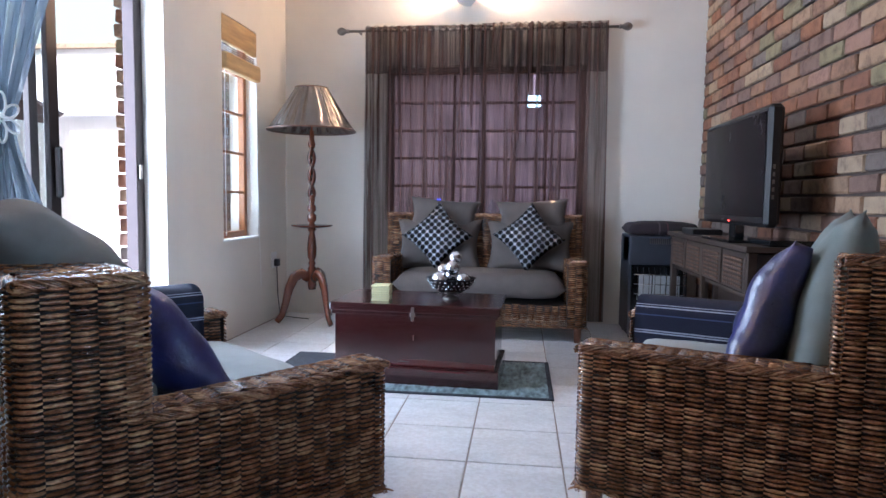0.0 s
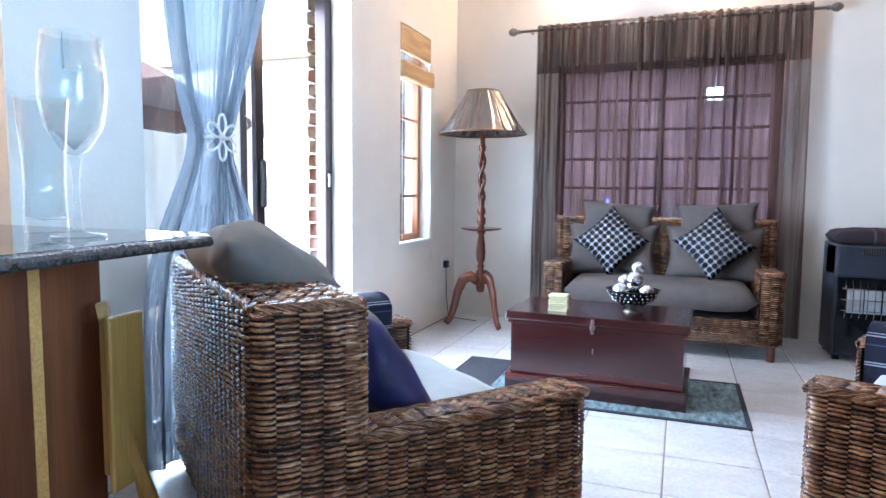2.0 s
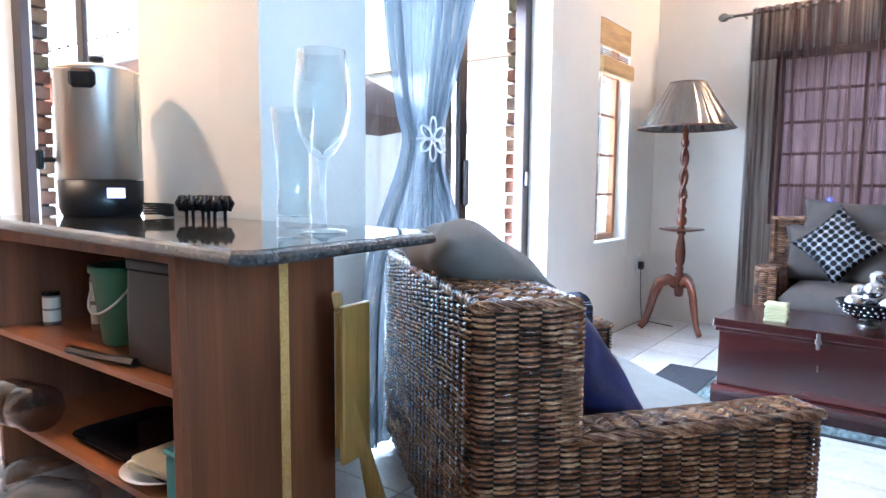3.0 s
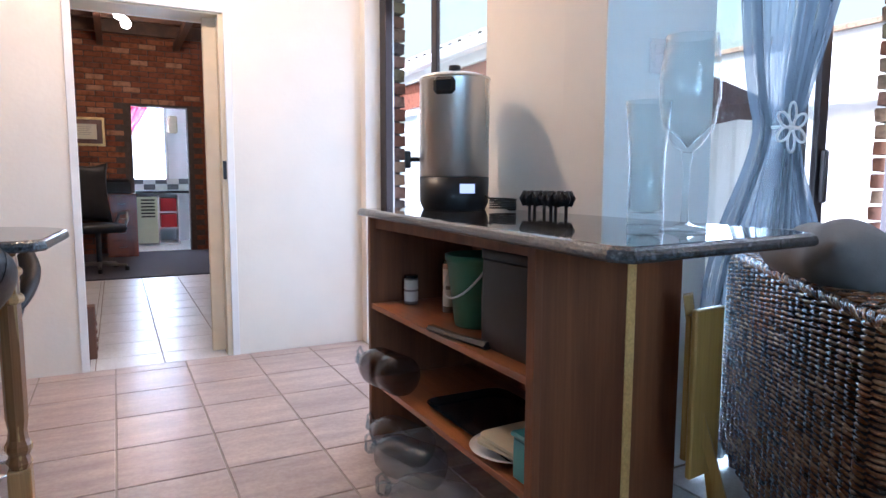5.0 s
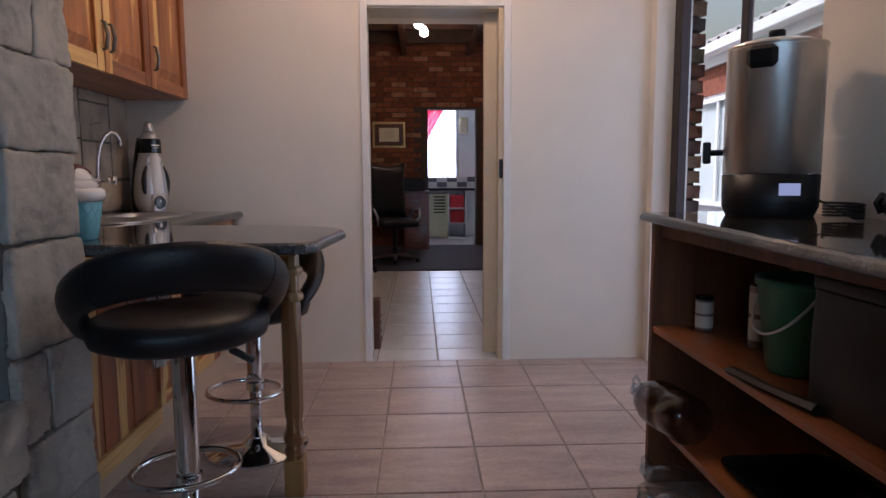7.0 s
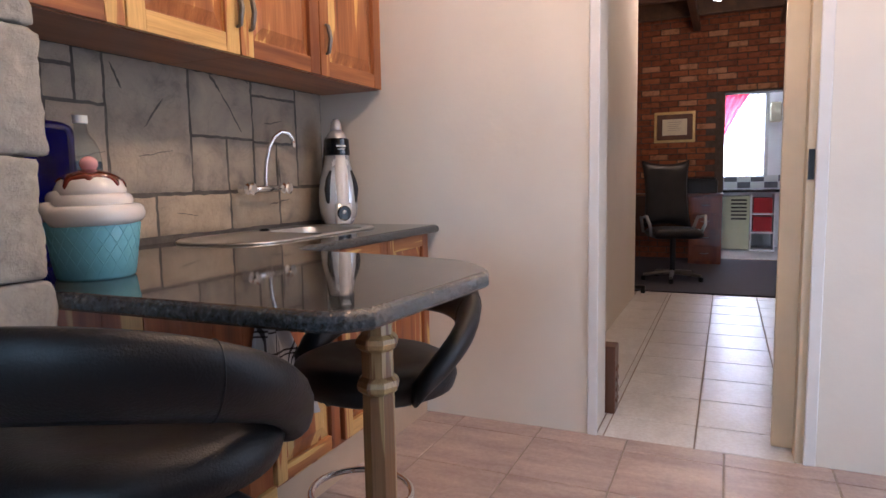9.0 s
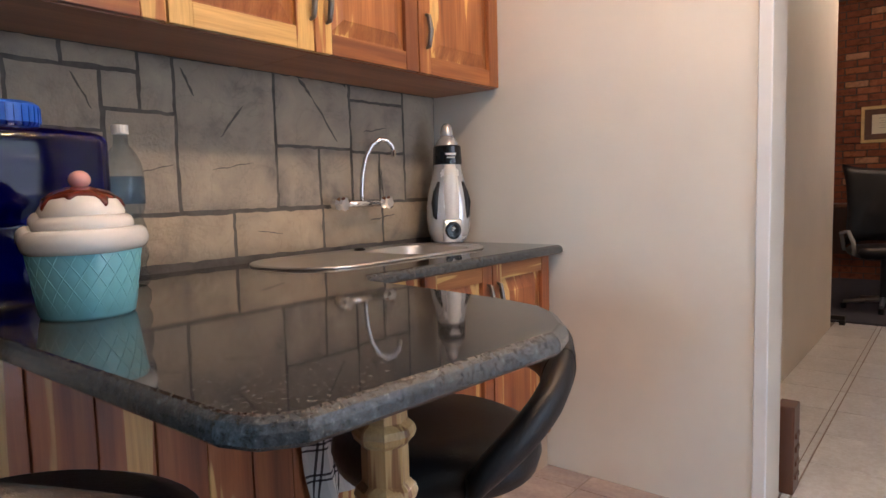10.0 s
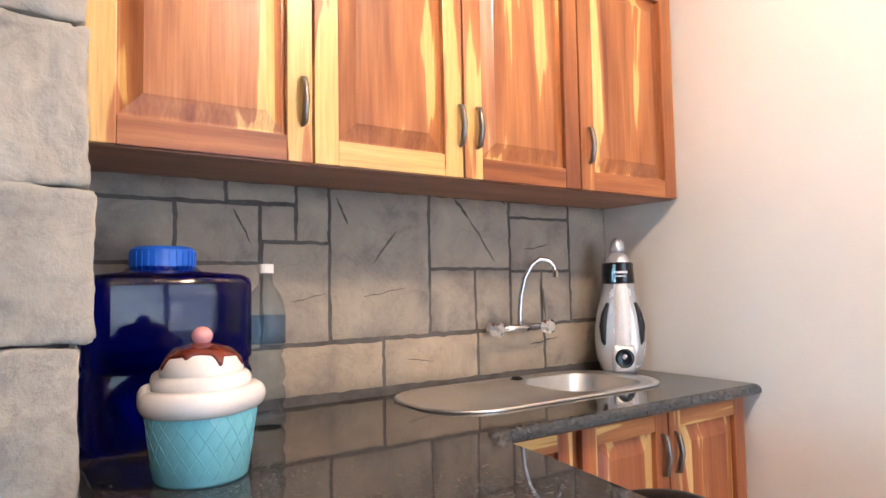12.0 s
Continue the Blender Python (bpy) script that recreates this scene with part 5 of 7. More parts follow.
# ---- island bar ----
isl = thing("bar_unit", "open-shelved walnut bar unit with a black granite top", "bar unit")
IP = [(-2.68, 1.10), (-1.0, 0.965), (-0.955, 0.99), (-1.02, 1.60), (-1.1, 1.645), (-2.68, 1.645)]
granite_top(isl, IP, 0.96, 0.03)
part("end_panel", box(-1.435, -1.41, 1.13, 1.61, 0.0, 0.928, 0.002), "island_wood", isl)
part("inlay_strip", box(-1.4098, -1.407, 1.405, 1.435, 0.0, 0.926), "cab_sap", isl, "pale inlaid strip")
part("front_stile", box(-1.44, -1.407, 1.103, 1.129, 0.0, 0.928, 0.003), "island_wood", isl)
part("far_panel", box(-2.6, -2.575, 1.115, 1.61, 0.0, 0.928, 0.002), "island_wood", isl)
part("back_panel", box(-2.575, -1.436, 1.595, 1.61, 0.05, 0.928), "island_wood", isl)
part("shelf", box(-2.574, -1.437, 1.12, 1.594, 0.55, 0.572, 0.002), "shelf_wood", isl)
part("shelf", box(-2.574, -1.437, 1.12, 1.594, 0.235, 0.257, 0.002), "shelf_wood", isl)
part("top_rail", box(-2.574, -1.441, 1.14, 1.16, 0.88, 0.928, 0.002), "island_wood", isl)

urn = thing("hot_water_urn", "stainless steel hot water urn with black base, lid and tap", "urn", -2.42, 1.42, 0.96, -20)
part("base", lathe([(0.0, 0), (0.125, 0), (0.13, 0.01), (0.138, 0.03), (0.14, 0.13), (0.0, 0.131)], 40), "black", urn, "", True)
part("steel_drum", lathe([(0.136, 0.131), (0.139, 0.135), (0.139, 0.5), (0.141, 0.505), (0.141, 0.512)], 48), "steel", urn, "", True)
part("lid", lathe([(0.142, 0.51), (0.142, 0.518), (0.11, 0.53), (0.0, 0.536)], 40), "steel", urn, "", True)
part("lid_knob", lathe([(0.012, 0.535), (0.012, 0.548), (0.024, 0.552), (0.024, 0.568), (0.0, 0.572)], 18), "black", urn, "", True)
for a in (-23, 157):
    h = part("side_grip", boxes([(-0.042, 0.042, 0.0, 0.034, -0.05, 0.014)], 0.013), "black", urn, "black side grip")
    h.matrix_local = pose(0.132 * math.cos(radians(a)), 0.132 * math.sin(radians(a)), 0.49, 0, 0, a - 90)
tp = part("urn_tap", tube([(0.13, 0, 0), (0.19, 0, 0)], 0.01, 10), "black", urn)
tp.matrix_local = pose(0, 0, 0.2, 0, 0, 262)
t2 = part("tap_lever", boxes([(0.175, 0.2, -0.012, 0.012, -0.035, 0.035)], 0.005), "black", tp)
part("display", box(-0.03, 0.03, -0.003, 0.003, -0.018, 0.018, 0.001), "lcd", urn, "lit pale display").matrix_local = pose(0.141 * math.cos(radians(13)), 0.141 * math.sin(radians(13)), 0.085, 0, 0, 103)

cable = []
for i in range(60):
    a = i * 0.5
    cable.append((0.05 * math.cos(a) * (1 + 0.15 * math.sin(i)), 0.045 * math.sin(a), 0.008 + 0.0007 * i))
cord = thing("power_cord", "coiled black urn power cord with its plug on the granite", "cable", -2.18, 1.50, 0.96)
part("cord_coil", tube([(-0.22, -0.02, 0.03), (-0.14, 0.0, 0.06)] + cable, 0.004, 6), "black", cord, "", True)
holder = thing("bottle_opener_set", "low dark ribbed candle and glass holders in a row", "holder", -1.95, 1.53, 0.96, 5)
for i in range(2):
    cup = part("holder_cup", lathe([(0.0, 0.03), (0.036, 0.03), (0.038, 0.034), (0.038, 0.07), (0.034, 0.07), (0.033, 0.036), (0.0, 0.035)], 20), "black_gloss", holder, "", True)
    cup.matrix_local = pose(-0.05 + i * 0.1, 0.01 * i, 0)
    for k in range(9):
        a = 2 * math.pi * k / 9
        part("rib", tube([(0.041 * math.cos(a), 0.041 * math.sin(a), 0.03), (0.053 * math.cos(a), 0.053 * math.sin(a), 0.055), (0.04 * math.cos(a), 0.04 * math.sin(a), 0.078)], 0.009, 6), "black_gloss", cup, "", True)
    for a in (30, 150, 270):
        part("foot", tube([(0.03 * math.cos(radians(a)), 0.03 * math.sin(radians(a)), 0), (0.03 * math.cos(radians(a)), 0.03 * math.sin(radians(a)), 0.031)], 0.006, 6), "black_gloss", cup)


wine = thing("wine_glass", "large clear wine glass standing on the bar top", "wine glass", -1.2, 1.375, 0.96)
part("glass_foot", lathe([(0.0, 0.002), (0.056, 0.002), (0.057, 0.006), (0.025, 0.011), (0.01, 0.02)], 40), "glass", wine, "", True)
part("glass_stem", lathe([(0.01, 0.02), (0.007, 0.05), (0.007, 0.14), (0.011, 0.165), (0.014, 0.172), (0.01, 0.18)], 24), "glass", wine, "", True)
part("glass_bowl", lathe([(0.01, 0.18), (0.03, 0.195), (0.056, 0.24), (0.067, 0.3), (0.067, 0.35), (0.058, 0.44), (0.056, 0.44), (0.064, 0.35), (0.064, 0.3), (0.052, 0.243), (0.0, 0.19)], 40), "glass", wine, "", True)
tall = thing("glass_beaker", "tall flared clear beer glass standing on the bar top", "glass", -1.42, 1.47, 0.96)
part("glass_base", lathe([(0.0, 0.002), (0.047, 0.002), (0.049, 0.012), (0.048, 0.03), (0.0, 0.031)], 36), "glass", tall, "", True)
part("glass_wall", lathe([(0.048, 0.03), (0.046, 0.08), (0.047, 0.18), (0.06, 0.325), (0.058, 0.325), (0.044, 0.18), (0.043, 0.04), (0.0, 0.026)], 36), "glass", tall, "", True)

bucket = thing("ice_bucket", "dark green plastic bucket with a wire handle on the shelf", "bucket", -2.04, 1.32, 0.572)
part("bucket_wall", lathe([(0.0, 0.0), (0.085, 0.0), (0.088, 0.01), (0.115, 0.225), (0.122, 0.23), (0.122, 0.25), (0.114, 0.25), (0.1, 0.1), (0.0, 0.02)], 30), "green", bucket, "", True)
part("wire_handle", tube([(0.118 * math.cos(a), -0.03 - 0.1 * math.sin(a) * 0.9, 0.235 - 0.13 * math.sin(a)) for a in (math.pi * i / 16 for i in range(17))], 0.004, 6), "paper", bucket, "pale bail handle", True)
for x, y, h in ((-2.49, 1.26, 0.12), (-2.28, 1.33, 0.2)):
    q = thing("spice_tin", "small pale-banded tin with dark lid on the bar shelf", "tin", x, y, 0.572, 0, "shelf tins")
    part("tin_wall", lathe([(0.0, 0), (0.027, 0), (0.028, 0.004), (0.028, h - 0.012), (0.026, h - 0.01)], 20), "pewter", q, "", True)
    part("label", lathe([(0.0287, h * 0.12), (0.0287, h * 0.45)], 20), "paper", q, "pale label band")
    part("label", lathe([(0.0287, h * 0.52), (0.0287, h * 0.84)], 20), "paper", q, "pale label band")
    part("tin_lid", lathe([(0.0285, h - 0.012), (0.0285, h), (0.0, h + 0.001)], 20), "black_gloss", q, "dark lid")
bag = thing("cooler_bag", "tall black soft-sided cooler bag on the bar shelf", "bag", -1.64, 1.34, 0.573)
part("bag_body", rings_mesh([rrect(0, 0, 0.31, 0.32, 0.04, 0.0), rrect(0, 0, 0.33, 0.34, 0.045, 0.02), rrect(0, 0, 0.335, 0.345, 0.05, 0.14), rrect(0, 0, 0.325, 0.335, 0.045, 0.265), rrect(0, 0, 0.32, 0.33, 0.04, 0.27)]), "black", bag, "", True)
part("bag_lid", rings_mesh([rrect(0, 0, 0.33, 0.34, 0.045, 0.272), rrect(0, 0, 0.332, 0.342, 0.045, 0.3), rrect(0, 0, 0.29, 0.3, 0.05, 0.314)]), "black", bag, "", True)
part("carry_strap", tube([(-0.172, -0.05, 0.08), (-0.18, -0.05, 0.2), (-0.174, 0.0, 0.285), (-0.18, 0.05, 0.2), (-0.172, 0.05, 0.08)], 0.008, 6, flat=0.5), "black", bag, "", True)
solo("serving_tray", rings_mesh([rrect(0, 0, 0.66, 0.3, 0.05, 0.0), rrect(0, 0, 0.7, 0.34, 0.06, 0.022), rrect(0, 0, 0.69, 0.33, 0.06, 0.024), rrect(0, 0, 0.64, 0.28, 0.05, 0.006)]), "black_gloss", "dark oval serving tray on the lower bar shelf", "tray", -1.83, 1.33, 0.258)
solo("tongs", tube([(-0.16, -0.04, 0.012), (0, -0.02, 0.012), (0.13, 0.01, 0.012)], [0.012, 0.01, 0.014], 6, flat=1.6), "black", "black kitchen tongs on the bar shelf", "tongs", -1.86, 1.16, 0.573)
solo("dinner_plate", lathe([(0.0, 0.006), (0.09, 0.006), (0.122, 0.018), (0.124, 0.021), (0.09, 0.011), (0.0, 0.01)], 36), "white_glaze", "pale glazed plate on the tray", "plate", -1.68, 1.22, 0.266, smooth=True)
for i, (w, zz) in enumerate(((0.24, 0.3), (0.22, 0.315))):
    solo("cutting_board", rings_mesh([rrect(0, 0, w, 0.19, 0.03, 0), rrect(0, 0, w, 0.19, 0.03, 0.009)]), "board", "pale cutting board stacked on the lower shelf", "cutting board", -1.62, 1.23, zz - 0.008 + 0.012, 12 - 8 * i, "cutting boards")
solo("teal_caddy", boxes([(-0.05, 0.05, -0.05, 0.05, 0, 0.12), (-0.056, 0.056, -0.056, 0.056, 0.12, 0.135)], 0.006), "teal", "teal plastic caddy on the lower bar shelf", "caddy", -1.50, 1.19, 0.258)
solo("paper_box", boxes([(-0.05, 0.05, -0.03, 0.03, 0, 0.17)], 0.003), "paper", "plain white box behind the caddy", "box", -1.50, 1.30, 0.258)


def water_jug(x, y, z, rz, mat, label):
    j = thing("water_bottle", label, "bottle", x, y, z, rz, "five-litre bottles")
    m = pose(0, 0, 0.078, 0, 90, 0)
    part("bottle_wall", lathe([(0.04, 0), (0.07, 0.01), (0.077, 0.03), (0.077, 0.1), (0.072, 0.11), (0.077, 0.12), (0.077, 0.2), (0.06, 0.25), (0.025, 0.28), (0.02, 0.31)], 24, m=m), mat, j, "", True)
    part("bottle_cap", lathe([(0.024, 0.31), (0.024, 0.335), (0, 0.336)], 16, m=m), "bottle_clear", j)
    part("carry_handle", tube([(0.3, 0, 0.1), (0.33, 0, 0.13), (0.35, 0, 0.11), (0.35, 0, 0.06), (0.33, 0, 0.05)], 0.006, 6), "bottle_clear", j)
    return j


water_jug(-2.26, 1.14, 0.262, 192, "bottle_dark", "smoky large water bottle lying on the lower shelf")
for x, y, a in ((-2.2, 1.18, 196), (-2.02, 1.15, 205), (-1.72, 1.12, 215)):
    water_jug(x, y, 0.0, a, "bottle_clear", "empty clear large water bottle lying on the tiles under the bar")

fold = thing("folding_chair", "folded yellow-wood chair leaning behind the bar unit", "folding chair", -1.245, 1.535, 0, 6)
part("leg", tube([(-0.015, 0.12, 0.01), (-0.07, 0.0, 0.78)], 0.014, 4, flat=1.5), "mustard", fold)
part("leg", tube([(0.05, 0.12, 0.01), (-0.03, 0.0, 0.5)], 0.014, 4, flat=1.5), "mustard", fold)
part("seat_board", boxes([(-0.055, -0.035, -0.03, 0.1, 0.34, 0.73), (-0.03, -0.012, -0.04, 0.08, 0.3, 0.75)], 0.004), "mustard", fold)
solo("wall_switch", boxes([(-0.004, 0.006, -0.036, 0.036, -0.058, 0.058), (0.006, 0.009, -0.02, 0.02, -0.04, -0.006), (0.006, 0.009, -0.02, 0.02, 0.006, 0.04)], 0.002), "white", "white double light switch plate on the wall", "light switch", -1.791, 1.87, 1.5)

# ---- doorway, study ----
solo("wooden_vent_box", boxes([(-0.03, 0.03, -0.05, 0.05, 0, 0.32)] + [(-0.034, 0.036, -0.03, 0.03, 0.05 + i * 0.05, 0.07 + i * 0.05) for i in range(4)], 0.003), "dark_wood", "small slatted dark wooden box by the corridor wall", "box", -4.47, 0.03, 0, 90)
desk = thing("desk", "reddish wooden desk with four drawers against the brick wall", "desk", -10.3, 0, 0)
part("desktop", box(-0.3, 0.32, -1.9, 0.47, 0.86, 0.89, 0.004), "dark_wood", desk)
part("pedestal", box(-0.28, 0.3, 0.08, 0.46, 0.013, 0.86, 0.003), "lamp_wood", desk)
for i in range(4):
    d = part("drawer", box(0.3, 0.315, 0.095, 0.445, 0.05 + i * 0.2, 0.235 + i * 0.2, 0.004), "lamp_wood", desk)
    part("drawer_pull", tube([(0.317, 0.22, 0.15 + i * 0.2), (0.335, 0.27, 0.145 + i * 0.2), (0.317, 0.32, 0.15 + i * 0.2)], 0.005, 6), "pewter", d)
part("side_panel", box(-0.28, 0.3, -1.88, -1.85, 0.013, 0.86, 0.003), "dark_wood", desk)
part("modesty_panel", box(-0.28, -0.26, -1.85, 0.08, 0.3, 0.86), "dark_wood", desk)
solo("printer", boxes([(-0.16, 0.16, -0.2, 0.2, 0, 0.16), (-0.14, 0.14, -0.18, 0.18, 0.16, 0.19)], 0.01), "black", "black printer on the desk", "printer", -10.3, 0.2, 0.89)
chair = thing("office_chair", "black office chair with a high back and silver arms", "office chair", -8.6, 0.0, 0.012, -70)
part("seat", slab_cushion(0.5, 0.48, 0.1), "leather", chair, "", True).location = (0, 0, 0.45)
part("backrest", pillow(0.5, 0.72, 0.12, 2), "leather", chair, "", True).matrix_local = pose(0, -0.24, 0.55, 8, 0, 0)
part("gas_column", lathe([(0.03, 0.08), (0.03, 0.46)], 14), "black", chair)
for s in (-1, 1):
    part("armrest", tube([(s * 0.26, -0.2, 0.5), (s * 0.3, -0.15, 0.66), (s * 0.3, 0.1, 0.68), (s * 0.28, 0.16, 0.6), (s * 0.25, 0.1, 0.48)], 0.018, 8), "silver_paint", chair, "", True)
for i in range(5):
    a = 2 * math.pi * i / 5
    part("base_arm", tube([(0, 0, 0.09), (0.3 * math.cos(a), 0.3 * math.sin(a), 0.06)], [0.025, 0.016], 8), "pewter", chair)
    part("castor", lathe([(0.0, 0), (0.025, 0.003), (0.025, 0.05), (0, 0.052)], 10), "black", chair).location = (0.3 * math.cos(a), 0.3 * math.sin(a), 0)
stand = thing("camera_stand", "thin upright floor stand with castors by the corridor corner", "stand", -7.75, -0.32, 0.0)
part("pole", lathe([(0.02, 0.05), (0.018, 0.9), (0.012, 1.55)], 12), "black", stand)
part("upper_rod", lathe([(0.014, 0.95), (0.014, 1.5)], 12), "silver_paint", stand)
part("stand_base", boxes([(-0.14, 0.14, -0.025, 0.025, 0.04, 0.075), (-0.025, 0.025, -0.14, 0.14, 0.04, 0.075)], 0.006), "black", stand)
part("foot", boxes([(0.1, 0.14, -0.02, 0.02, 0, 0.04), (-0.14, -0.1, -0.02, 0.02, 0, 0.04), (-0.02, 0.02, 0.1, 0.14, 0, 0.04), (-0.02, 0.02, -0.14, -0.1, 0, 0.04)], 0.004), "black", stand)
cert = thing("framed_certificate", "framed certificate hanging on the brick wall", "picture", -10.585, -0.15, 1.76)
cert.scale = (1, 0.86, 0.88)
part("frame", boxes([(-0.012, 0.012, -0.3, 0.3, -0.23, -0.19), (-0.012, 0.012, -0.3, 0.3, 0.19, 0.23), (-0.012, 0.012, -0.3, -0.26, -0.19, 0.19), (-0.012, 0.012, 0.26, 0.3, -0.19, 0.19)], 0.004), "gold", cert)
part("mount", box(-0.01, 0.0, -0.26, 0.26, -0.19, 0.19), "dark_wood", cert)
part("sheet", box(0.0, 0.004, -0.18, 0.18, -0.12, 0.12), "photo", cert)
part("writing", boxes([(0.004, 0.006, -0.1 + 0.02 * (i % 2), 0.1 - 0.02 * (i % 3), 0.07 - i * 0.03, 0.076 - i * 0.03) for i in range(5)]), "grout", cert)
pend = thing("pendant_light", "small hanging light with two glowing bulbs in the study", "ceiling light", -8.3, 0.36, 2.86)
part("cord", lathe([(0.005, 0.1), (0.005, 0.44)], 8), "white", pend)
part("bulb", lathe([(0.0, -0.1), (0.045, -0.08), (0.055, -0.04), (0.04, 0.0), (0.015, 0.03)], 16), "bulb", pend, "glowing bulb", True).location = (0, 0.03, 0.0)
part("bulb", lathe([(0.0, -0.1), (0.045, -0.08), (0.055, -0.04), (0.04, 0.0), (0.015, 0.03)], 16), "bulb", pend, "glowing bulb", True).location = (0, -0.035, 0.09)
part("holder", boxes([(-0.02, 0.02, -0.05, 0.05, 0.1, 0.14)], 0.005), "white", pend)

fk = thing("far_shelf_unit", "cream and white cube shelves with red boxes under the far worktop", "shelf unit", -12.1, 0, 0)
part("counter", box(-0.35, 0.3, -0.3, 2.4, 0.86, 0.9, 0.004), "black_gloss", fk)
part("drawer_unit", box(-0.3, 0.28, 0.45, 0.82, 0.02, 0.8, 0.004), "cream_unit", fk)
part("vent_slats", boxes([(0.281, 0.29, 0.57, 0.78, 0.46 + i * 0.055, 0.485 + i * 0.055) for i in range(6)]), "black", fk)
part("cube_shelf", boxes([(-0.3, 0.28, 0.83, 0.85, 0, 0.82), (-0.3, 0.28, 1.14, 1.16, 0, 0.82), (-0.3, 0.28, 0.85, 1.14, 0.26, 0.28), (-0.3, 0.28, 0.85, 1.14, 0.53, 0.55), (-0.3, 0.28, 0.85, 1.14, 0, 0.02)]), "outer_white", fk)
for z in (0.285, 0.555):
    solo("storage_box", box(-12.35, -11.85, 0.87, 1.12, z, z + 0.22, 0.006), "red_box", "red storage box in a white cube shelf", "box", group="red boxes")
for i in range(12):
    for j in range(2):
        structure("wall_tile", box(-12.495, -12.488, -0.3 + i * 0.19, -0.115 + i * 0.19, 0.91 + j * 0.1, 1.005 + j * 0.1, 0.002), "check_tile" if (i + j) % 2 else "wall_tile", "small check wall tile", "tile")
solo("net_curtain", cloth(-0.5, 0.5, -1.33, 0.0, 0.012, 12, 4, None, 8), "net", "thin white net curtain across the bright far window", "curtain", -12.475, 0.565, 2.415, 90)
pc = solo("pink_curtain", cloth(-0.42, 0.42, -1.25, 0.0, 0.03, 7, 1, lambda t: 0.35 + 0.65 * t ** 1.5, 16, lambda t: -0.27 * (1 - t ** 1.5)), "pink_cloth", "sheer pink curtain drawn to one side of the far window", "curtain", -12.44, 0.42, 2.42, 90)
solo("far_curtain_rod", tube([(-12.44, -0.2, 2.425), (-12.44, 1.1, 2.425)], 0.014, 8), "white", "white curtain rod over the far window", "curtain rod")
solo("rod_bracket", box(-12.499, -12.43, 0.95, 0.98, 2.41, 2.44), "white", "small white curtain rod bracket on the wall", "bracket")
hood = solo("far_wall_lamp", boxes([(-0.05, 0.05, -0.08, 0.08, 0, 0.3)], 0.02), "board", "pale wall unit beside the far window", "wall unit", -12.448, 1.15, 1.9)


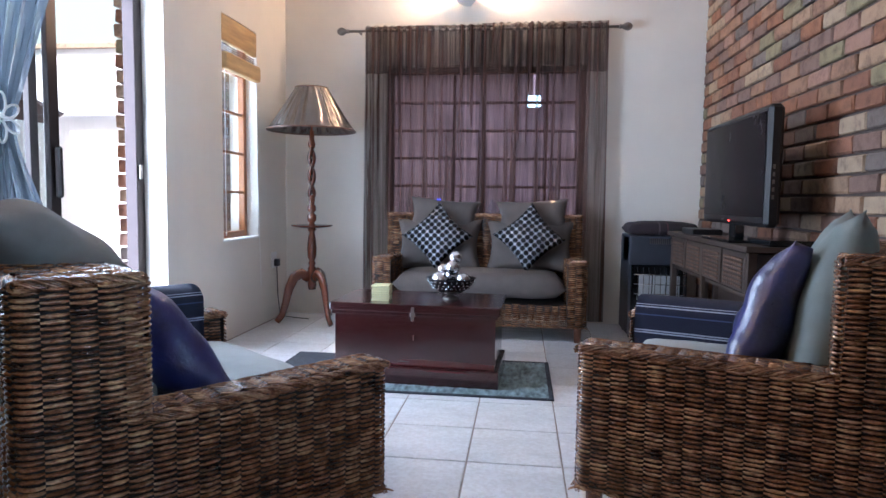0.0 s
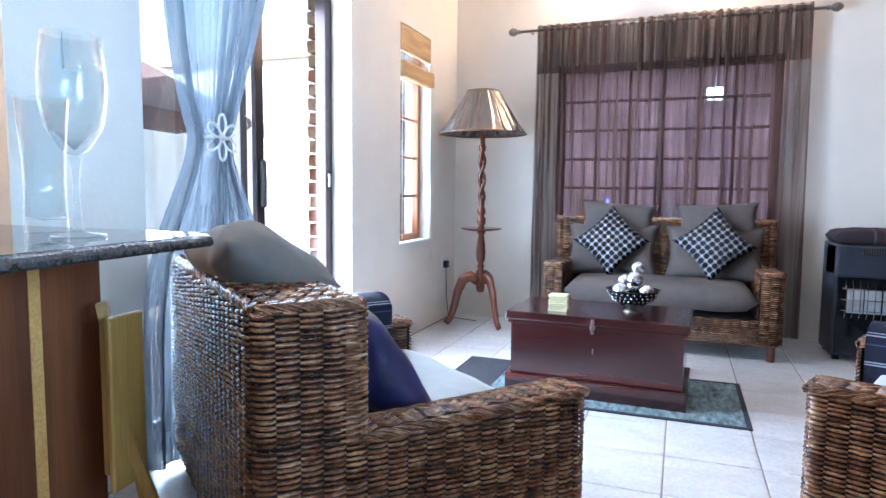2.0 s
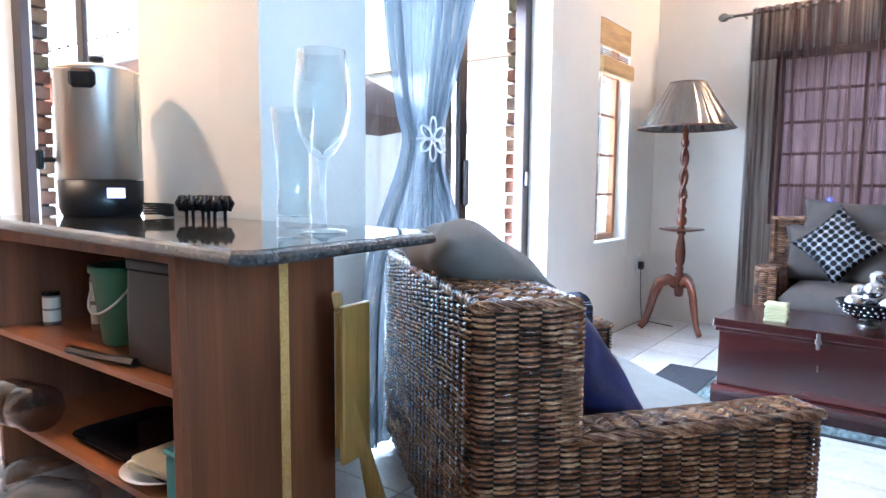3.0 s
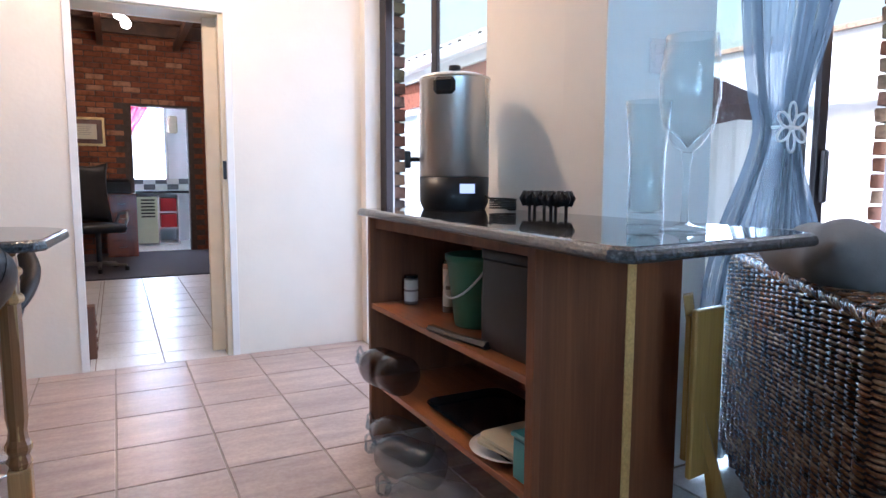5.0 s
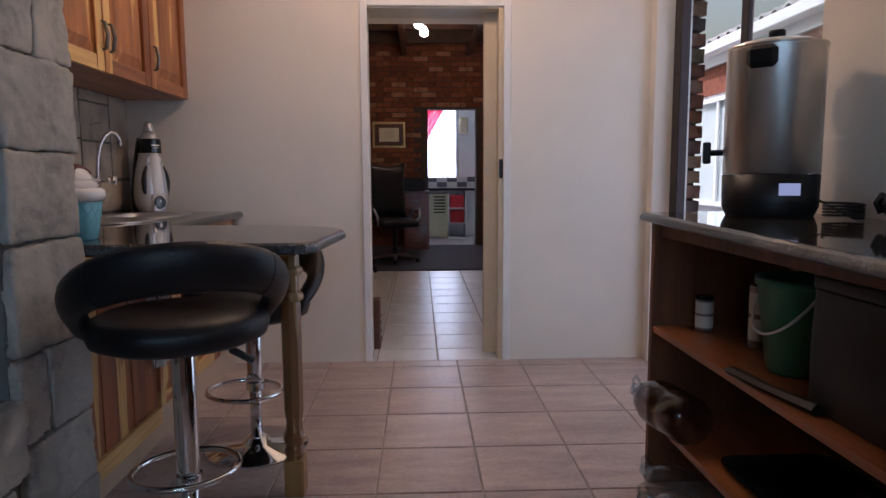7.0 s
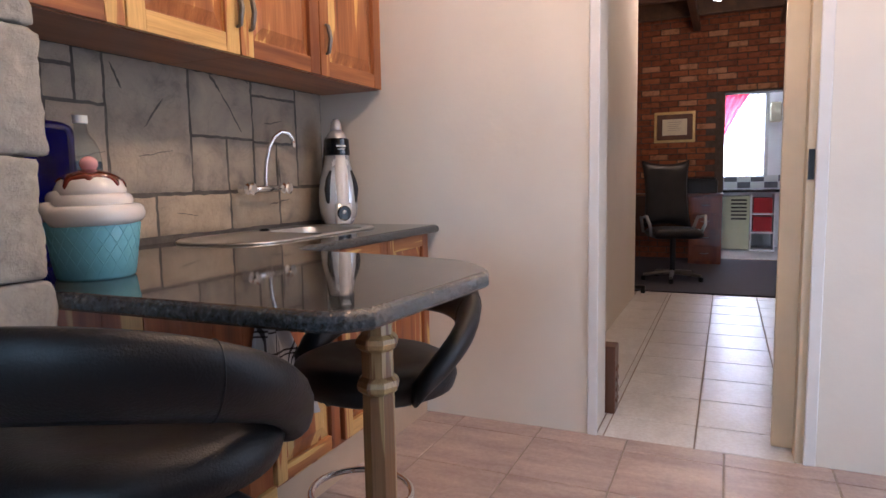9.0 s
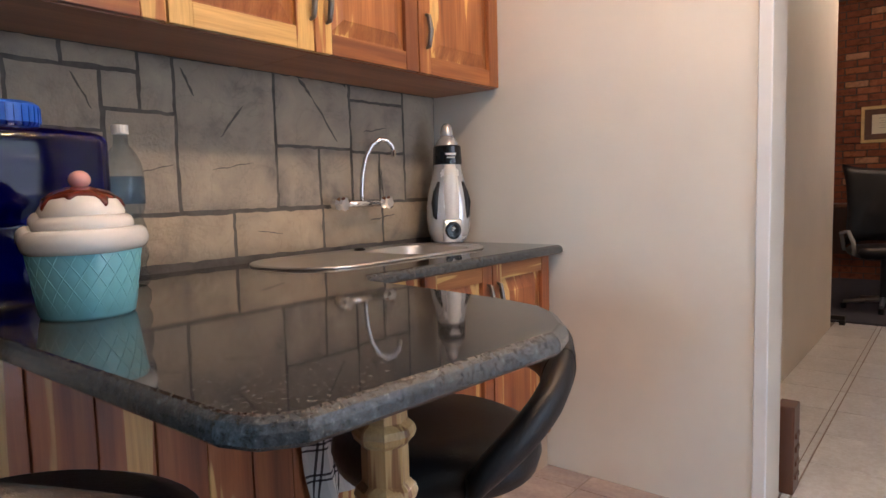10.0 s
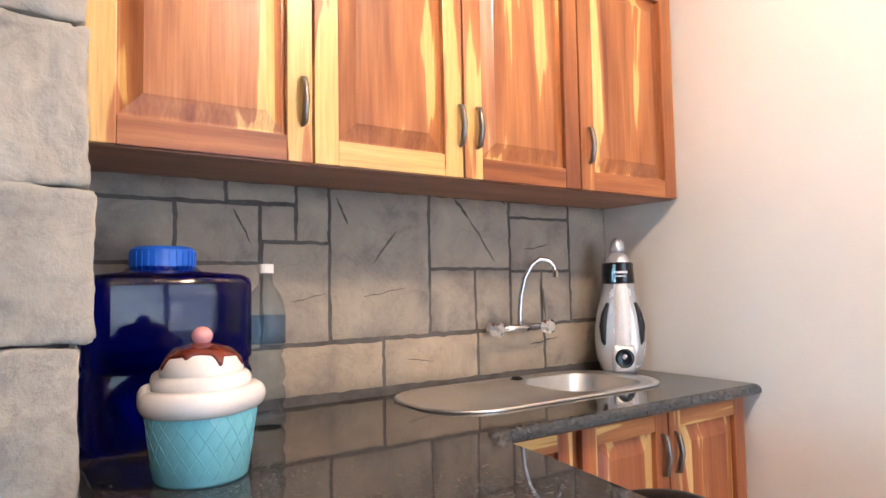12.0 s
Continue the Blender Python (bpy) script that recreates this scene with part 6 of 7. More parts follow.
# ---- living room ----
def armchair(name, label, x, y, rz, w=1.12, d=0.93, back=0.83, arm=0.475, bt=0.25, at=0.13, z0=0.09, front_rise=0.02):
    """A cane chair. Its local x runs across the back, y forward, from the back's near outer corner."""
    c = thing(name, label, "armchair" if name == "wicker_armchair" else "sofa", x, y, 0, rz)
    outer = rounded([(at, d), (0, d), (0, 0), (w, 0), (w, d), (w - at, d)], 0.045)
    L1, L2 = at + d - 0.03, at + d + w - 0.06
    tot = 2 * at + 2 * d + w - 0.12

    def top(u):
        if u > tot / 2:
            u = tot - u
        if u < at:
            return arm + front_rise
        if u < at + d - bt - 0.03:
            return arm + front_rise * (1 - (u - at) / (d - bt))
        return back
    shell = part("outer_shell", weave(outer, z0, top, side=1), "wicker", c, "woven brown cane shell")
    # Added dark sheet, so gaps in the outer weave read as shade.
    part("shell_core", backing(outer, z0, lambda u: min(top(max(0, u - 0.03)), top(u), top(min(tot, u + 0.03))) - 0.006, side=1), "weave_shade", c)
    inner = [(at, d - 0.02), (at, bt), (w - at, bt), (w - at, d - 0.02)]
    inn = rounded(inner, 0.02)
    tot2 = 2 * (d - bt) + w - 2 * at - 0.06

    def top2(u):
        v = min(u, tot2 - u)
        return arm if v < d - bt - 0.03 else back - 0.005
    part("inner_face", weave(inn, 0.26, top2, side=-1), "wicker", c)
    # Same added shade sheet behind the inner weave.
    part("inner_core", backing(inn, 0.26, top2, side=-1), "weave_shade", c)
    ar = arm + front_rise
    for s in (0, w - at):
        b = bmesh.new()
        for k in (0.038, at / 2, at - 0.038):
            braid([(s + k, bt - 0.01, arm + 0.006), (s + k, d - 0.01, ar + 0.006)], 0.019, 0.034, b)
        for k in (0.008, at - 0.008):
            rope((s + k, bt - 0.01, arm + 0.002), (s + k, d, ar + 0.002), bm=b)
        rope((s + 0.005, d + 0.002, ar), (s + at - 0.005, d + 0.002, ar), bm=b)
        part("arm_border", b, "wicker", c, "plaited cane arm border", True)
    b = bmesh.new()
    for k in (bt * 0.17, bt * 0.33, bt * 0.5, bt * 0.67, bt * 0.83):
        braid([(0.01, k, back + 0.001), (w - 0.01, k, back + 0.001)], 0.022, 0.036, b)
    for k in (0.006, bt - 0.006):
        rope((0.0, k, back), (w, k, back), bm=b)
    rope((0.004, 0.0, back), (0.004, bt, back), bm=b)
    rope((w - 0.004, 0.0, back), (w - 0.004, bt, back), bm=b)
    part("back_border", b, "wicker", c, "plaited cane top border", True)
    # return faces of the back above the arms
    for s, sd in ((0.0, 0), (w - at, 0)):
        b = weave(rounded([(s - 0.002, bt - 0.06), (s - 0.002, bt + 0.004), (s + at + 0.002, bt + 0.004), (s + at + 0.002, bt - 0.06)], 0.012), arm + 0.012, lambda u: back - 0.004, side=-1)
        part("back_end", b, "wicker", c)
    # Dark fill added inside arms, back and seat, for shade behind the cane.
    part("frame_base", boxes([(at, w - at, bt, d - 0.02, 0.22, 0.26), (0.03, at - 0.012, 0.03, d - 0.03, 0.1, arm - 0.02), (w - at + 0.012, w - 0.03, 0.03, d - 0.03, 0.1, arm - 0.01), (0.03, w - 0.03, 0.03, bt - 0.012, 0.1, back - 0.012)]), "weave_shade", c)
    fr = weave([(at, d - 0.03), (w - at, d - 0.03)], z0, lambda u: 0.27, side=-1)
    part("front_apron", fr, "wicker", c)
    part("bottom_border", braid([(0, 0, z0), (0, d, z0)], 0.014, 0.035, braid([(0, d, z0), (w, d, z0)], 0.014, 0.035)), "wicker", c)
    for lx, ly in ((0.05, 0.05), (w - 0.05, 0.05), (0.05, d - 0.05), (w - 0.05, d - 0.05)):
        part("leg", lathe([(0.024, 0.0), (0.03, z0 + 0.02)], 12, m=pose(lx, ly, 0)), "dark_wood", c)
    return c


AX, AY = -0.79, 1.45
# the first chair: its near back corner, its back running away towards the patio door
left_chair = armchair("wicker_armchair", "extra-wide brown woven-cane armchair with its back to the bar, grey-green cushions", AX, AY, 0, w=1.25, d=0.96, back=0.81, front_rise=0.01)
# mirror in y so that forward is to the far side
left_m = Matrix(((-0.777, 0.63, 0, AX), (0.63, 0.777, 0, AY), (0, 0, 1, 0), (0, 0, 0, 1)))
left_chair.matrix_world = left_m
right_m = Matrix(((0.375, -0.927, 0, 1.286), (0.927, 0.375, 0, 1.944), (0, 0, 1, 0), (0, 0, 0, 1)))
right_chair = armchair("wicker_armchair", "wide brown woven-cane armchair beside the brick wall, blue cushion in it", 0, 0, 0, front_rise=0.0, arm=0.535, w=0.87, d=0.95, back=0.855, bt=0.26)
right_chair.matrix_world = right_m


def on(m, x, y, z, rx=0, ry=0, rz=0):
    return m @ pose(x, y, z, rx, ry, rz)


def cushion(name, bm, mat, label, m, cat="cushion", group=""):
    ob = new(name, mesh_of(name, bm, mat, True))
    ob.matrix_world = m
    return tagged(ob, label, cat, group)


def fixed(m):
    """A turn without mirror, for things laid on a mirrored chair."""
    x, z = m.col[0].xyz.normalized(), Vector((0, 0, 1))
    y = z.cross(x)
    r = Matrix((x, y, z)).transposed().to_4x4()
    r.translation = m.translation
    return r


def spot(m, x, y, z):
    return (m @ Vector((x, y, z)))


def lay(m, x, y, z, rx=0, ry=0, rz=0, face=None):
    """A pose at a chair's local place, y pointing where the chair faces."""
    f = (m.to_3x3() @ Vector((0, 1, 0)))
    a = math.degrees(math.atan2(f.y, f.x)) - 90
    p = spot(m, x, y, z)
    return pose(p.x, p.y, p.z, 0, 0, a) @ pose(0, 0, 0, rx, ry, rz)


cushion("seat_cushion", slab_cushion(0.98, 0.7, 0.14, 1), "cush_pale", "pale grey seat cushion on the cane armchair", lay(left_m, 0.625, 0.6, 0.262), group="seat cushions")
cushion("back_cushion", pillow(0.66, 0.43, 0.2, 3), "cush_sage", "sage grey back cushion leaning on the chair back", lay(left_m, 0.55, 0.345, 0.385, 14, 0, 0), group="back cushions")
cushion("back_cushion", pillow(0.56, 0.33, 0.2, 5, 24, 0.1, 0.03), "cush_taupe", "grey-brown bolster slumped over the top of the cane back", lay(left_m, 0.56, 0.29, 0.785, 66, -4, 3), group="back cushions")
cushion("scatter_cushion", pillow(0.46, 0.42, 0.19, 7, 24, 0.1, 0.03), "navy_shine", "shiny navy satin scatter cushion leaning on the chair back", lay(left_m, 0.40, 0.52, 0.375, 34, -10, 10), group="navy scatter cushions")
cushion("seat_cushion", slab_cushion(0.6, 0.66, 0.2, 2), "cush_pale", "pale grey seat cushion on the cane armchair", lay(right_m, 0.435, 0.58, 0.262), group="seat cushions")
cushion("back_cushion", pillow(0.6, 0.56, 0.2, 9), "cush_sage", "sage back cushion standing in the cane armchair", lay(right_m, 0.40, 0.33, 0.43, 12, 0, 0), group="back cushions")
cushion("scatter_cushion", pillow(0.46, 0.44, 0.18, 11, 24, 0.1, 0.03), "navy_shine", "shiny navy satin scatter cushion in the armchair by the brick wall", lay(right_m, 0.34, 0.5, 0.44, 20, 12, -8), group="navy scatter cushions")


def throw(m, w, length, drop, name_label):
    """A folded cloth over an arm."""
    b = bmesh.new()
    n, k = 14, 22
    prof = []
    hw = 0.095
    for i in range(k + 1):
        t = i / k
        if t < 0.35:
            prof.append((-hw, -drop * (1 - t / 0.35)))
        elif t < 0.65:
            a = math.pi * (1 - (t - 0.35) / 0.3)
            prof.append((hw * math.cos(a), 0.035 * math.sin(a)))
        else:
            prof.append((hw, -drop * 0.8 * (t - 0.65) / 0.35))
    for off, flip in ((0.0, False), (0.014, True)):
        rows = []
        for px, pz in prof:
            o = off * (1 if px > 0 else -1) if abs(px) >= hw * 0.98 else 0
            rows.append([b.verts.new((px + o + 0.004 * noise.noise(Vector((j * 0.5, pz * 9, 1))), length * (j / n - 0.5), pz + (off if abs(px) < hw * 0.98 else 0))) for j in range(n + 1)])
        for p, q in zip(rows, rows[1:]):
            for j in range(n):
                f = (p[j], p[j + 1], q[j + 1], q[j])
                b.faces.new(f if not flip else f[::-1])
    bmesh.ops.holes_fill(b, edges=b.edges)
    return cushion("throw", b, "throw", name_label, m, "throw", "striped throws")


throw(lay(left_m, 1.25 - 0.065, 0.60, 0.575), 0.2, 0.5, 0.24, "navy throw with pale stripes over the far chair arm")
throw(lay(right_m, 0.87 - 0.065, 0.62, 0.565), 0.2, 0.62, 0.17, "navy throw with pale stripes over the chair arm")

# two-seat sofa under the window
sofa_m = Matrix(((1, 0, 0, -0.84), (0, -1, 0, 5.46), (0, 0, 1, 0), (0, 0, 0, 1)))
sofa = armchair("wicker_sofa", "two-seat brown woven-cane sofa with grey cushions under the window", 0, 0, 0, w=1.52, d=0.68, back=0.88, arm=0.55, bt=0.14, at=0.13, z0=0.11)
sofa.matrix_world = sofa_m
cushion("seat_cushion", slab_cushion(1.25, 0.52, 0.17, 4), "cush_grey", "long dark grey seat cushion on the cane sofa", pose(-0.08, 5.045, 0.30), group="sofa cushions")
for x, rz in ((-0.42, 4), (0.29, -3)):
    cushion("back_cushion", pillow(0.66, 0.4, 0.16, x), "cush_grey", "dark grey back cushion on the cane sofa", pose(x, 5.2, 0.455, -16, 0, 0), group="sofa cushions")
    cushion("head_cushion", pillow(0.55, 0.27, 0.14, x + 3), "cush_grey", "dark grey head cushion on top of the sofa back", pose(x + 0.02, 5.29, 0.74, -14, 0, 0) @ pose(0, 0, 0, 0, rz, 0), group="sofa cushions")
for x, rz in ((-0.42, 0), (0.28, 4)):
    m = pose(x, 5.05, 0.46, -20, 0, 0) @ pose(0, 0, 0.28, 0, 45 + rz, 0) @ pose(0, 0, -0.19)
    cushion("scatter_cushion", pillow(0.38, 0.38, 0.12, x + 7, wrinkle=0.004), "check", "black and silver sequinned square cushion standing on its point", m, group="sequin cushions")

# trunk table
chest = thing("trunk_table", "dark red mahogany trunk used as a coffee table, lid closed", "trunk", -0.345, 3.61, 0, -2.5)
part("body", box(-0.44, 0.44, 0.02, 0.5, 0.1, 0.388, 0.004), "chest_wood", chest)
part("lid", box(-0.465, 0.465, -0.005, 0.515, 0.392, 0.437, 0.006), "chest_wood", chest)
part("lid_moulding", box(-0.455, 0.455, 0.005, 0.51, 0.372, 0.391, 0.004), "chest_wood", chest)
part("plinth", box(-0.462, 0.462, -0.01, 0.52, 0.0, 0.1, 0.008), "chest_wood", chest)
part("hasp", boxes([(-0.008, 0.008, -0.012, -0.006, 0.35, 0.425), (-0.014, 0.014, -0.012, -0.004, 0.375, 0.395)], 0.002), "pewter", chest, "small metal hasp")
part("keyhole", boxes([(-0.003, 0.003, 0.016, 0.0195, 0.24, 0.27)], 0.0005), "pewter", chest)
bowl = thing("fruit_bowl", "dark pierced metal bowl on a foot", "bowl", -0.17, 3.86, 0.437)
part("foot", lathe([(0.0, 0), (0.05, 0.0), (0.04, 0.012), (0.02, 0.02), (0.018, 0.032)], 24), "pewter", bowl, "", True)
part("basin", lathe([(0.018, 0.03), (0.06, 0.036), (0.105, 0.07), (0.135, 0.115), (0.142, 0.122), (0.13, 0.118), (0.1, 0.078), (0.0, 0.045)], 32), "black_gloss", bowl, "", True)
b = bmesh.new()
for k in range(26):
    for j in range(3):
        a, r, z = 2 * math.pi * (k + 0.5 * (j % 2)) / 26, (0.106, 0.12, 0.132)[j], (0.066, 0.084, 0.104)[j]
        lathe([(0.0, -0.001), (0.006, 0.0), (0.004, 0.003), (0, 0.003)], 6, b, Matrix.Rotation(a, 4, "Z") @ Matrix.Translation((r, 0, z)) @ Matrix.Rotation(radians(120), 4, "Y"))
part("studs", b, "silver", bowl)
for i, (x, y, z, r) in enumerate(((-0.06, -0.04, 0.115, 0.045), (0.07, -0.04, 0.115, 0.04), (0.0, 0.05, 0.125, 0.045), (0.01, -0.01, 0.18, 0.042), (-0.05, 0.05, 0.16, 0.035), (0.02, 0.02, 0.235, 0.035))):
    bs = bmesh.new()
    bmesh.ops.create_icosphere(bs, subdivisions=3, radius=r)
    solo("decor_ball", bs, "silver", "textured silver decor ball in the bowl", "ornament", -0.17 + x, 3.86 + y, 0.437 + z, group="decor balls", smooth=True)
for i in range(7):
    solo("coaster", box(-0.05, 0.05, -0.05, 0.05, 0, 0.011, 0.003), "coaster", "cream square coaster in a stack on the trunk", "coaster", -0.545 + 0.002 * (i % 2), 3.75, 0.437 + i * 0.0125, 3 * (i % 3), "coaster stack")

rug = thing("rug", "teal and grey woven rug with a charcoal border under the trunk", "rug", -0.39, 3.83, 0)
b = bmesh.new()
nx, ny = 60, 30
g = [[b.verts.new((-0.77 + 1.54 * i / nx, -0.355 + 0.71 * j / ny, 0.006 + 0.002 * math.sin(i * 1.9) * math.sin(j * 2.3))) for j in range(ny + 1)] for i in range(nx + 1)]
for i in range(nx):
    for j in range(ny):
        b.faces.new((g[i][j], g[i + 1][j], g[i + 1][j + 1], g[i][j + 1]))
part("woven_field", b, "rug", rug)
part("dark_end", box(-0.767, -0.5, -0.352, 0.352, 0.0086, 0.0105), "rug_edge", rug, "charcoal end panel")
part("border", boxes([(-0.79, -0.768, -0.375, 0.375, 0, 0.009), (0.768, 0.792, -0.375, 0.375, 0, 0.009), (-0.768, 0.768, -0.375, -0.353, 0, 0.009), (-0.768, 0.768, 0.353, 0.375, 0, 0.009)], 0.002), "rug_edge", rug, "charcoal border")

# floor lamp
fl = thing("floor_lamp", "turned red-brown wooden tripod lamp with a pleated satin shade", "floor lamp", -1.43, 5.18, 0)
for a in (205, 75, -40):
    c, s = math.cos(radians(a)), math.sin(radians(a))
    pts = [(r * c, r * s, z) for r, z in ((0.02, 0.36), (0.08, 0.40), (0.14, 0.37), (0.18, 0.28), (0.205, 0.17), (0.235, 0.07), (0.275, 0.018))]
    part("leg", tube(rounded3(pts), [0.042, 0.042, 0.042, 0.041, 0.04, 0.038, 0.035, 0.032, 0.03, 0.028, 0.027, 0.027, 0.024], 10, flat=0.65), "lamp_wood", fl, "", True)
part("column", lathe([(0.028, 0.27), (0.034, 0.3), (0.034, 0.44), (0.022, 0.46), (0.03, 0.48), (0.02, 0.5), (0.034, 0.53), (0.038, 0.6), (0.03, 0.68), (0.02, 0.73), (0.034, 0.745), (0.034, 0.76)], 20), "lamp_wood", fl, "", True)
part("tray", lathe([(0.0, 0.762), (0.08, 0.76), (0.16, 0.775), (0.163, 0.785), (0.155, 0.786), (0.0, 0.782)], 32), "lamp_wood", fl, "round tray", True)
part("upper_column", lathe([(0.03, 0.78), (0.018, 0.8), (0.034, 0.82), (0.036, 0.86), (0.018, 0.88), (0.032, 0.9), (0.032, 0.93), (0.02, 0.95), (0.026, 0.99), (0.022, 1.02)], 20), "lamp_wood", fl, "", True)
b = bmesh.new()
for s in (0, math.pi):
    tube([(0.017 * math.cos(s + z * 22), 0.017 * math.sin(s + z * 22), 1.01 + z) for z in (i * 0.012 for i in range(33))], 0.016, 8, b)
part("twisted_stem", b, "lamp_wood", fl, "twisted stem", True)
part("lamp_neck", lathe([(0.024, 1.39), (0.03, 1.42), (0.02, 1.45), (0.02, 1.52), (0.008, 1.53), (0.008, 1.8)], 16), "lamp_wood", fl, "", True)
rings = []
for t in [i / 12 for i in range(13)]:
    z = 1.525 + 0.325 * t
    r = 0.34 - 0.215 * t ** 0.85 + 0.006 * math.sin(math.pi * t)
    ring = []
    for i in range(196):
        a = 2 * math.pi * i / 196
        fold = abs(2 * ((a * 23 / (2 * math.pi) + 0.25 * noise.noise(Vector((a * 3, t, 0)))) % 1.0) - 1)
        rr = r + (0.013 * fold - 0.008) * (1 - 0.35 * t) * (0.35 + 0.65 * min(1, 8 * t + 0.1))
        ring.append((rr * math.cos(a), rr * math.sin(a), z))
    rings.append(ring)
shade = part("shade", rings_mesh(rings, False), "shade_cloth", fl, "pleated dark satin shade", True)
part("shade_rim", tube([(0.341 * math.cos(a), 0.341 * math.sin(a), 1.523) for a in (2 * math.pi * i / 60 for i in range(61))], 0.006, 6), "dark_wood", fl)
part("shade_rim", tube([(0.126 * math.cos(a), 0.126 * math.sin(a), 1.851) for a in (2 * math.pi * i / 40 for i in range(41))], 0.005, 6), "dark_wood", fl)
part("shade_ring", boxes([(-0.12, 0.12, -0.003, 0.003, 1.8, 1.806), (-0.003, 0.003, -0.12, 0.12, 1.8, 1.806)]), "pewter", fl)

# curtains and rod
rod = thing("curtain_rod", "dark metal curtain rod with twisted ball finials on brackets", "curtain rod", -0.14, 5.51, 2.365)
part("pole", tube([(-1.09, 0, 0), (1.09, 0, 0)], 0.011, 10), "pewter", rod, "", True)
for s in (-1, 1):
    part("finial", lathe([(0.012, 0), (0.02, 0.01), (0.012, 0.02), (0.03, 0.05), (0.033, 0.07), (0.02, 0.095), (0.0, 0.105)], 14, m=pose(s * 1.08, 0, 0, 0, 90 * s, 0)), "pewter", rod, "", True)
    part("bracket", boxes([(s * 1.0 - 0.008, s * 1.0 + 0.008, 0, 0.088, -0.012, 0.012)], 0.003), "pewter", rod)
curt = thing("sheer_curtain", "gathered brown sheer curtains closed over the window", "curtain", 0, 5.5, 0, 0, "window sheers")
part("curtain_leaf", cloth(-1.09, -0.1, 0.06, 2.40, 0.028, 17, 1, lambda t: 1.0 + 0.03 * (1 - t), 24), "sheer_brown", curt)
part("curtain_leaf", cloth(-0.13, 0.86, 0.03, 2.41, 0.028, 17, 5, lambda t: 1.0 + 0.06 * (1 - t), 24), "sheer_brown", curt)
# Added layer: doubled gather, and the darkness of no window behind the head.
part("dark_head_band", cloth(-1.08, 0.86, 2.02, 2.395, 0.02, 34, 3, None, 4), "sheer_brown", curt)

blue = thing("patio_curtain", "blue-grey sheer curtain gathered by a white flower tie-back", "curtain", -1.73, 2.5, 0, 90)
pinch = lambda t: 1.0 - 0.72 * math.exp(-((t - 0.53) / 0.16) ** 2) if t < 0.53 else 0.28 + 0.72 * min(1, ((t - 0.53) / 0.36)) ** 0.8
part("curtain_leaf", cloth(-0.32, 0.36, 0.03, 2.42, 0.035, 9, 2, pinch, 60, lambda t: -0.08 * math.exp(-((t - 0.53) / 0.25) ** 2) if t > 0.53 else -0.08 - 0.03 * (1 - t / 0.53)), "sheer_blue", blue, "", True)
part("curtain_lining", cloth(-0.36, 0.2, 0.03, 1.2, 0.03, 7, 4, lambda t: 1.0 - 0.75 * t ** 1.6, 30, lambda t: -0.06 * (1 - t) + 0.05), "sheer_pale", blue, "paler lower fold", True)
tie = thing("curtain_tieback", "white beaded flower tie-back on the patio curtain", "tieback", -1.68, 2.43, 1.275, 90)
b = bmesh.new()
for k in range(6):
    a = radians(90 + 60 * k)
    c, s = math.cos(a), math.sin(a)
    loop = []
    for i in range(17):
        q = 2 * math.pi * i / 16
        u, v = 0.052 + 0.04 * math.cos(q), 0.021 * math.sin(q)
        loop.append((u * c - v * s, -0.01, u * s + v * c))
    tube(loop, 0.0048, 6, b)
part("flower", b, "white", tie, "white wire flower", True)
part("flower_centre", lathe([(0.0, 0), (0.014, 0.004), (0.0, 0.012)], 12, m=pose(0, -0.006, 0, 90, 0, 0)), "chrome", tie)
part("tie_band", tube([(0.07 * math.cos(a), 0.03 + 0.045 * math.sin(a), 0.0) for a in (2 * math.pi * i / 24 for i in range(25))], 0.006, 6), "white", tie)
solo("curtain_pole", tube([(-1.74, 2.0, 2.46), (-1.74, 3.95, 2.46)], 0.012, 8), "pewter", "dark curtain pole over the patio door", "curtain rod")

blind = thing("roman_blind", "woven raffia roman blind pulled up in two folds", "blind", -1.80, 4.44, 1.86)
part("upper_fold", box(-0.03, 0.0, 0.0, 0.56, 0.19, 0.365, 0.006), "raffia", blind)
part("lower_fold", box(-0.035, 0.03, 0.005, 0.58, 0.0, 0.12, 0.025), "raffia", blind)
part("slat_gap", boxes([(-0.02, -0.012, 0.01, 0.55, 0.125 + i * 0.014, 0.131 + i * 0.014) for i in range(4)]), "dark_wood", blind)
part("cord", tube([(0.0, 0.03, 0.1), (0.004, 0.02, -0.5), (0.0, 0.03, -1.13)], 0.0025, 5), "white", blind)
part("cord", tube([(0.006, 0.53, 0.0), (0.01, 0.53, -0.6), (0.006, 0.585, -1.3), (0.006, 0.6, -1.55)], 0.0025, 5), "white", blind)
sock = thing("wall_socket", "white wall socket with a black plug in it", "socket", -1.8, 5.30, 0.47)
part("plate", box(0.0, 0.012, -0.05, 0.05, -0.05, 0.08, 0.004), "white", sock)
part("plug", box(0.012, 0.05, -0.02, 0.03, -0.035, 0.025, 0.008), "black", sock, "black plug")
solo("lamp_cord", tube([(-1.77, 5.3, 0.45), (-1.77, 5.32, 0.2), (-1.76, 5.34, 0.02), (-1.66, 5.35, 0.006), (-1.5, 5.3, 0.006)], 0.004, 6), "black", "thin lamp cable running down to the floor", "cable")
sc = thing("wall_light", "round white wall lamp above the window", "wall light", -0.26, 5.57, 2.62)
part("dish", lathe([(0.0, -0.07), (0.06, -0.06), (0.1, -0.02), (0.12, 0.03), (0.112, 0.03), (0.09, -0.01), (0.0, -0.05)], 30, m=pose(0, -0.10, 0)), "white", sc, "", True)
part("backplate", box(-0.04, 0.04, -0.01, 0.03, -0.05, 0.05, 0.01), "white", sc)

# television, stand and heater
tv = thing("television", "black flat television on a glass-topped foot, switched off", "television", 1.36, 3.88, 0.8, 0)
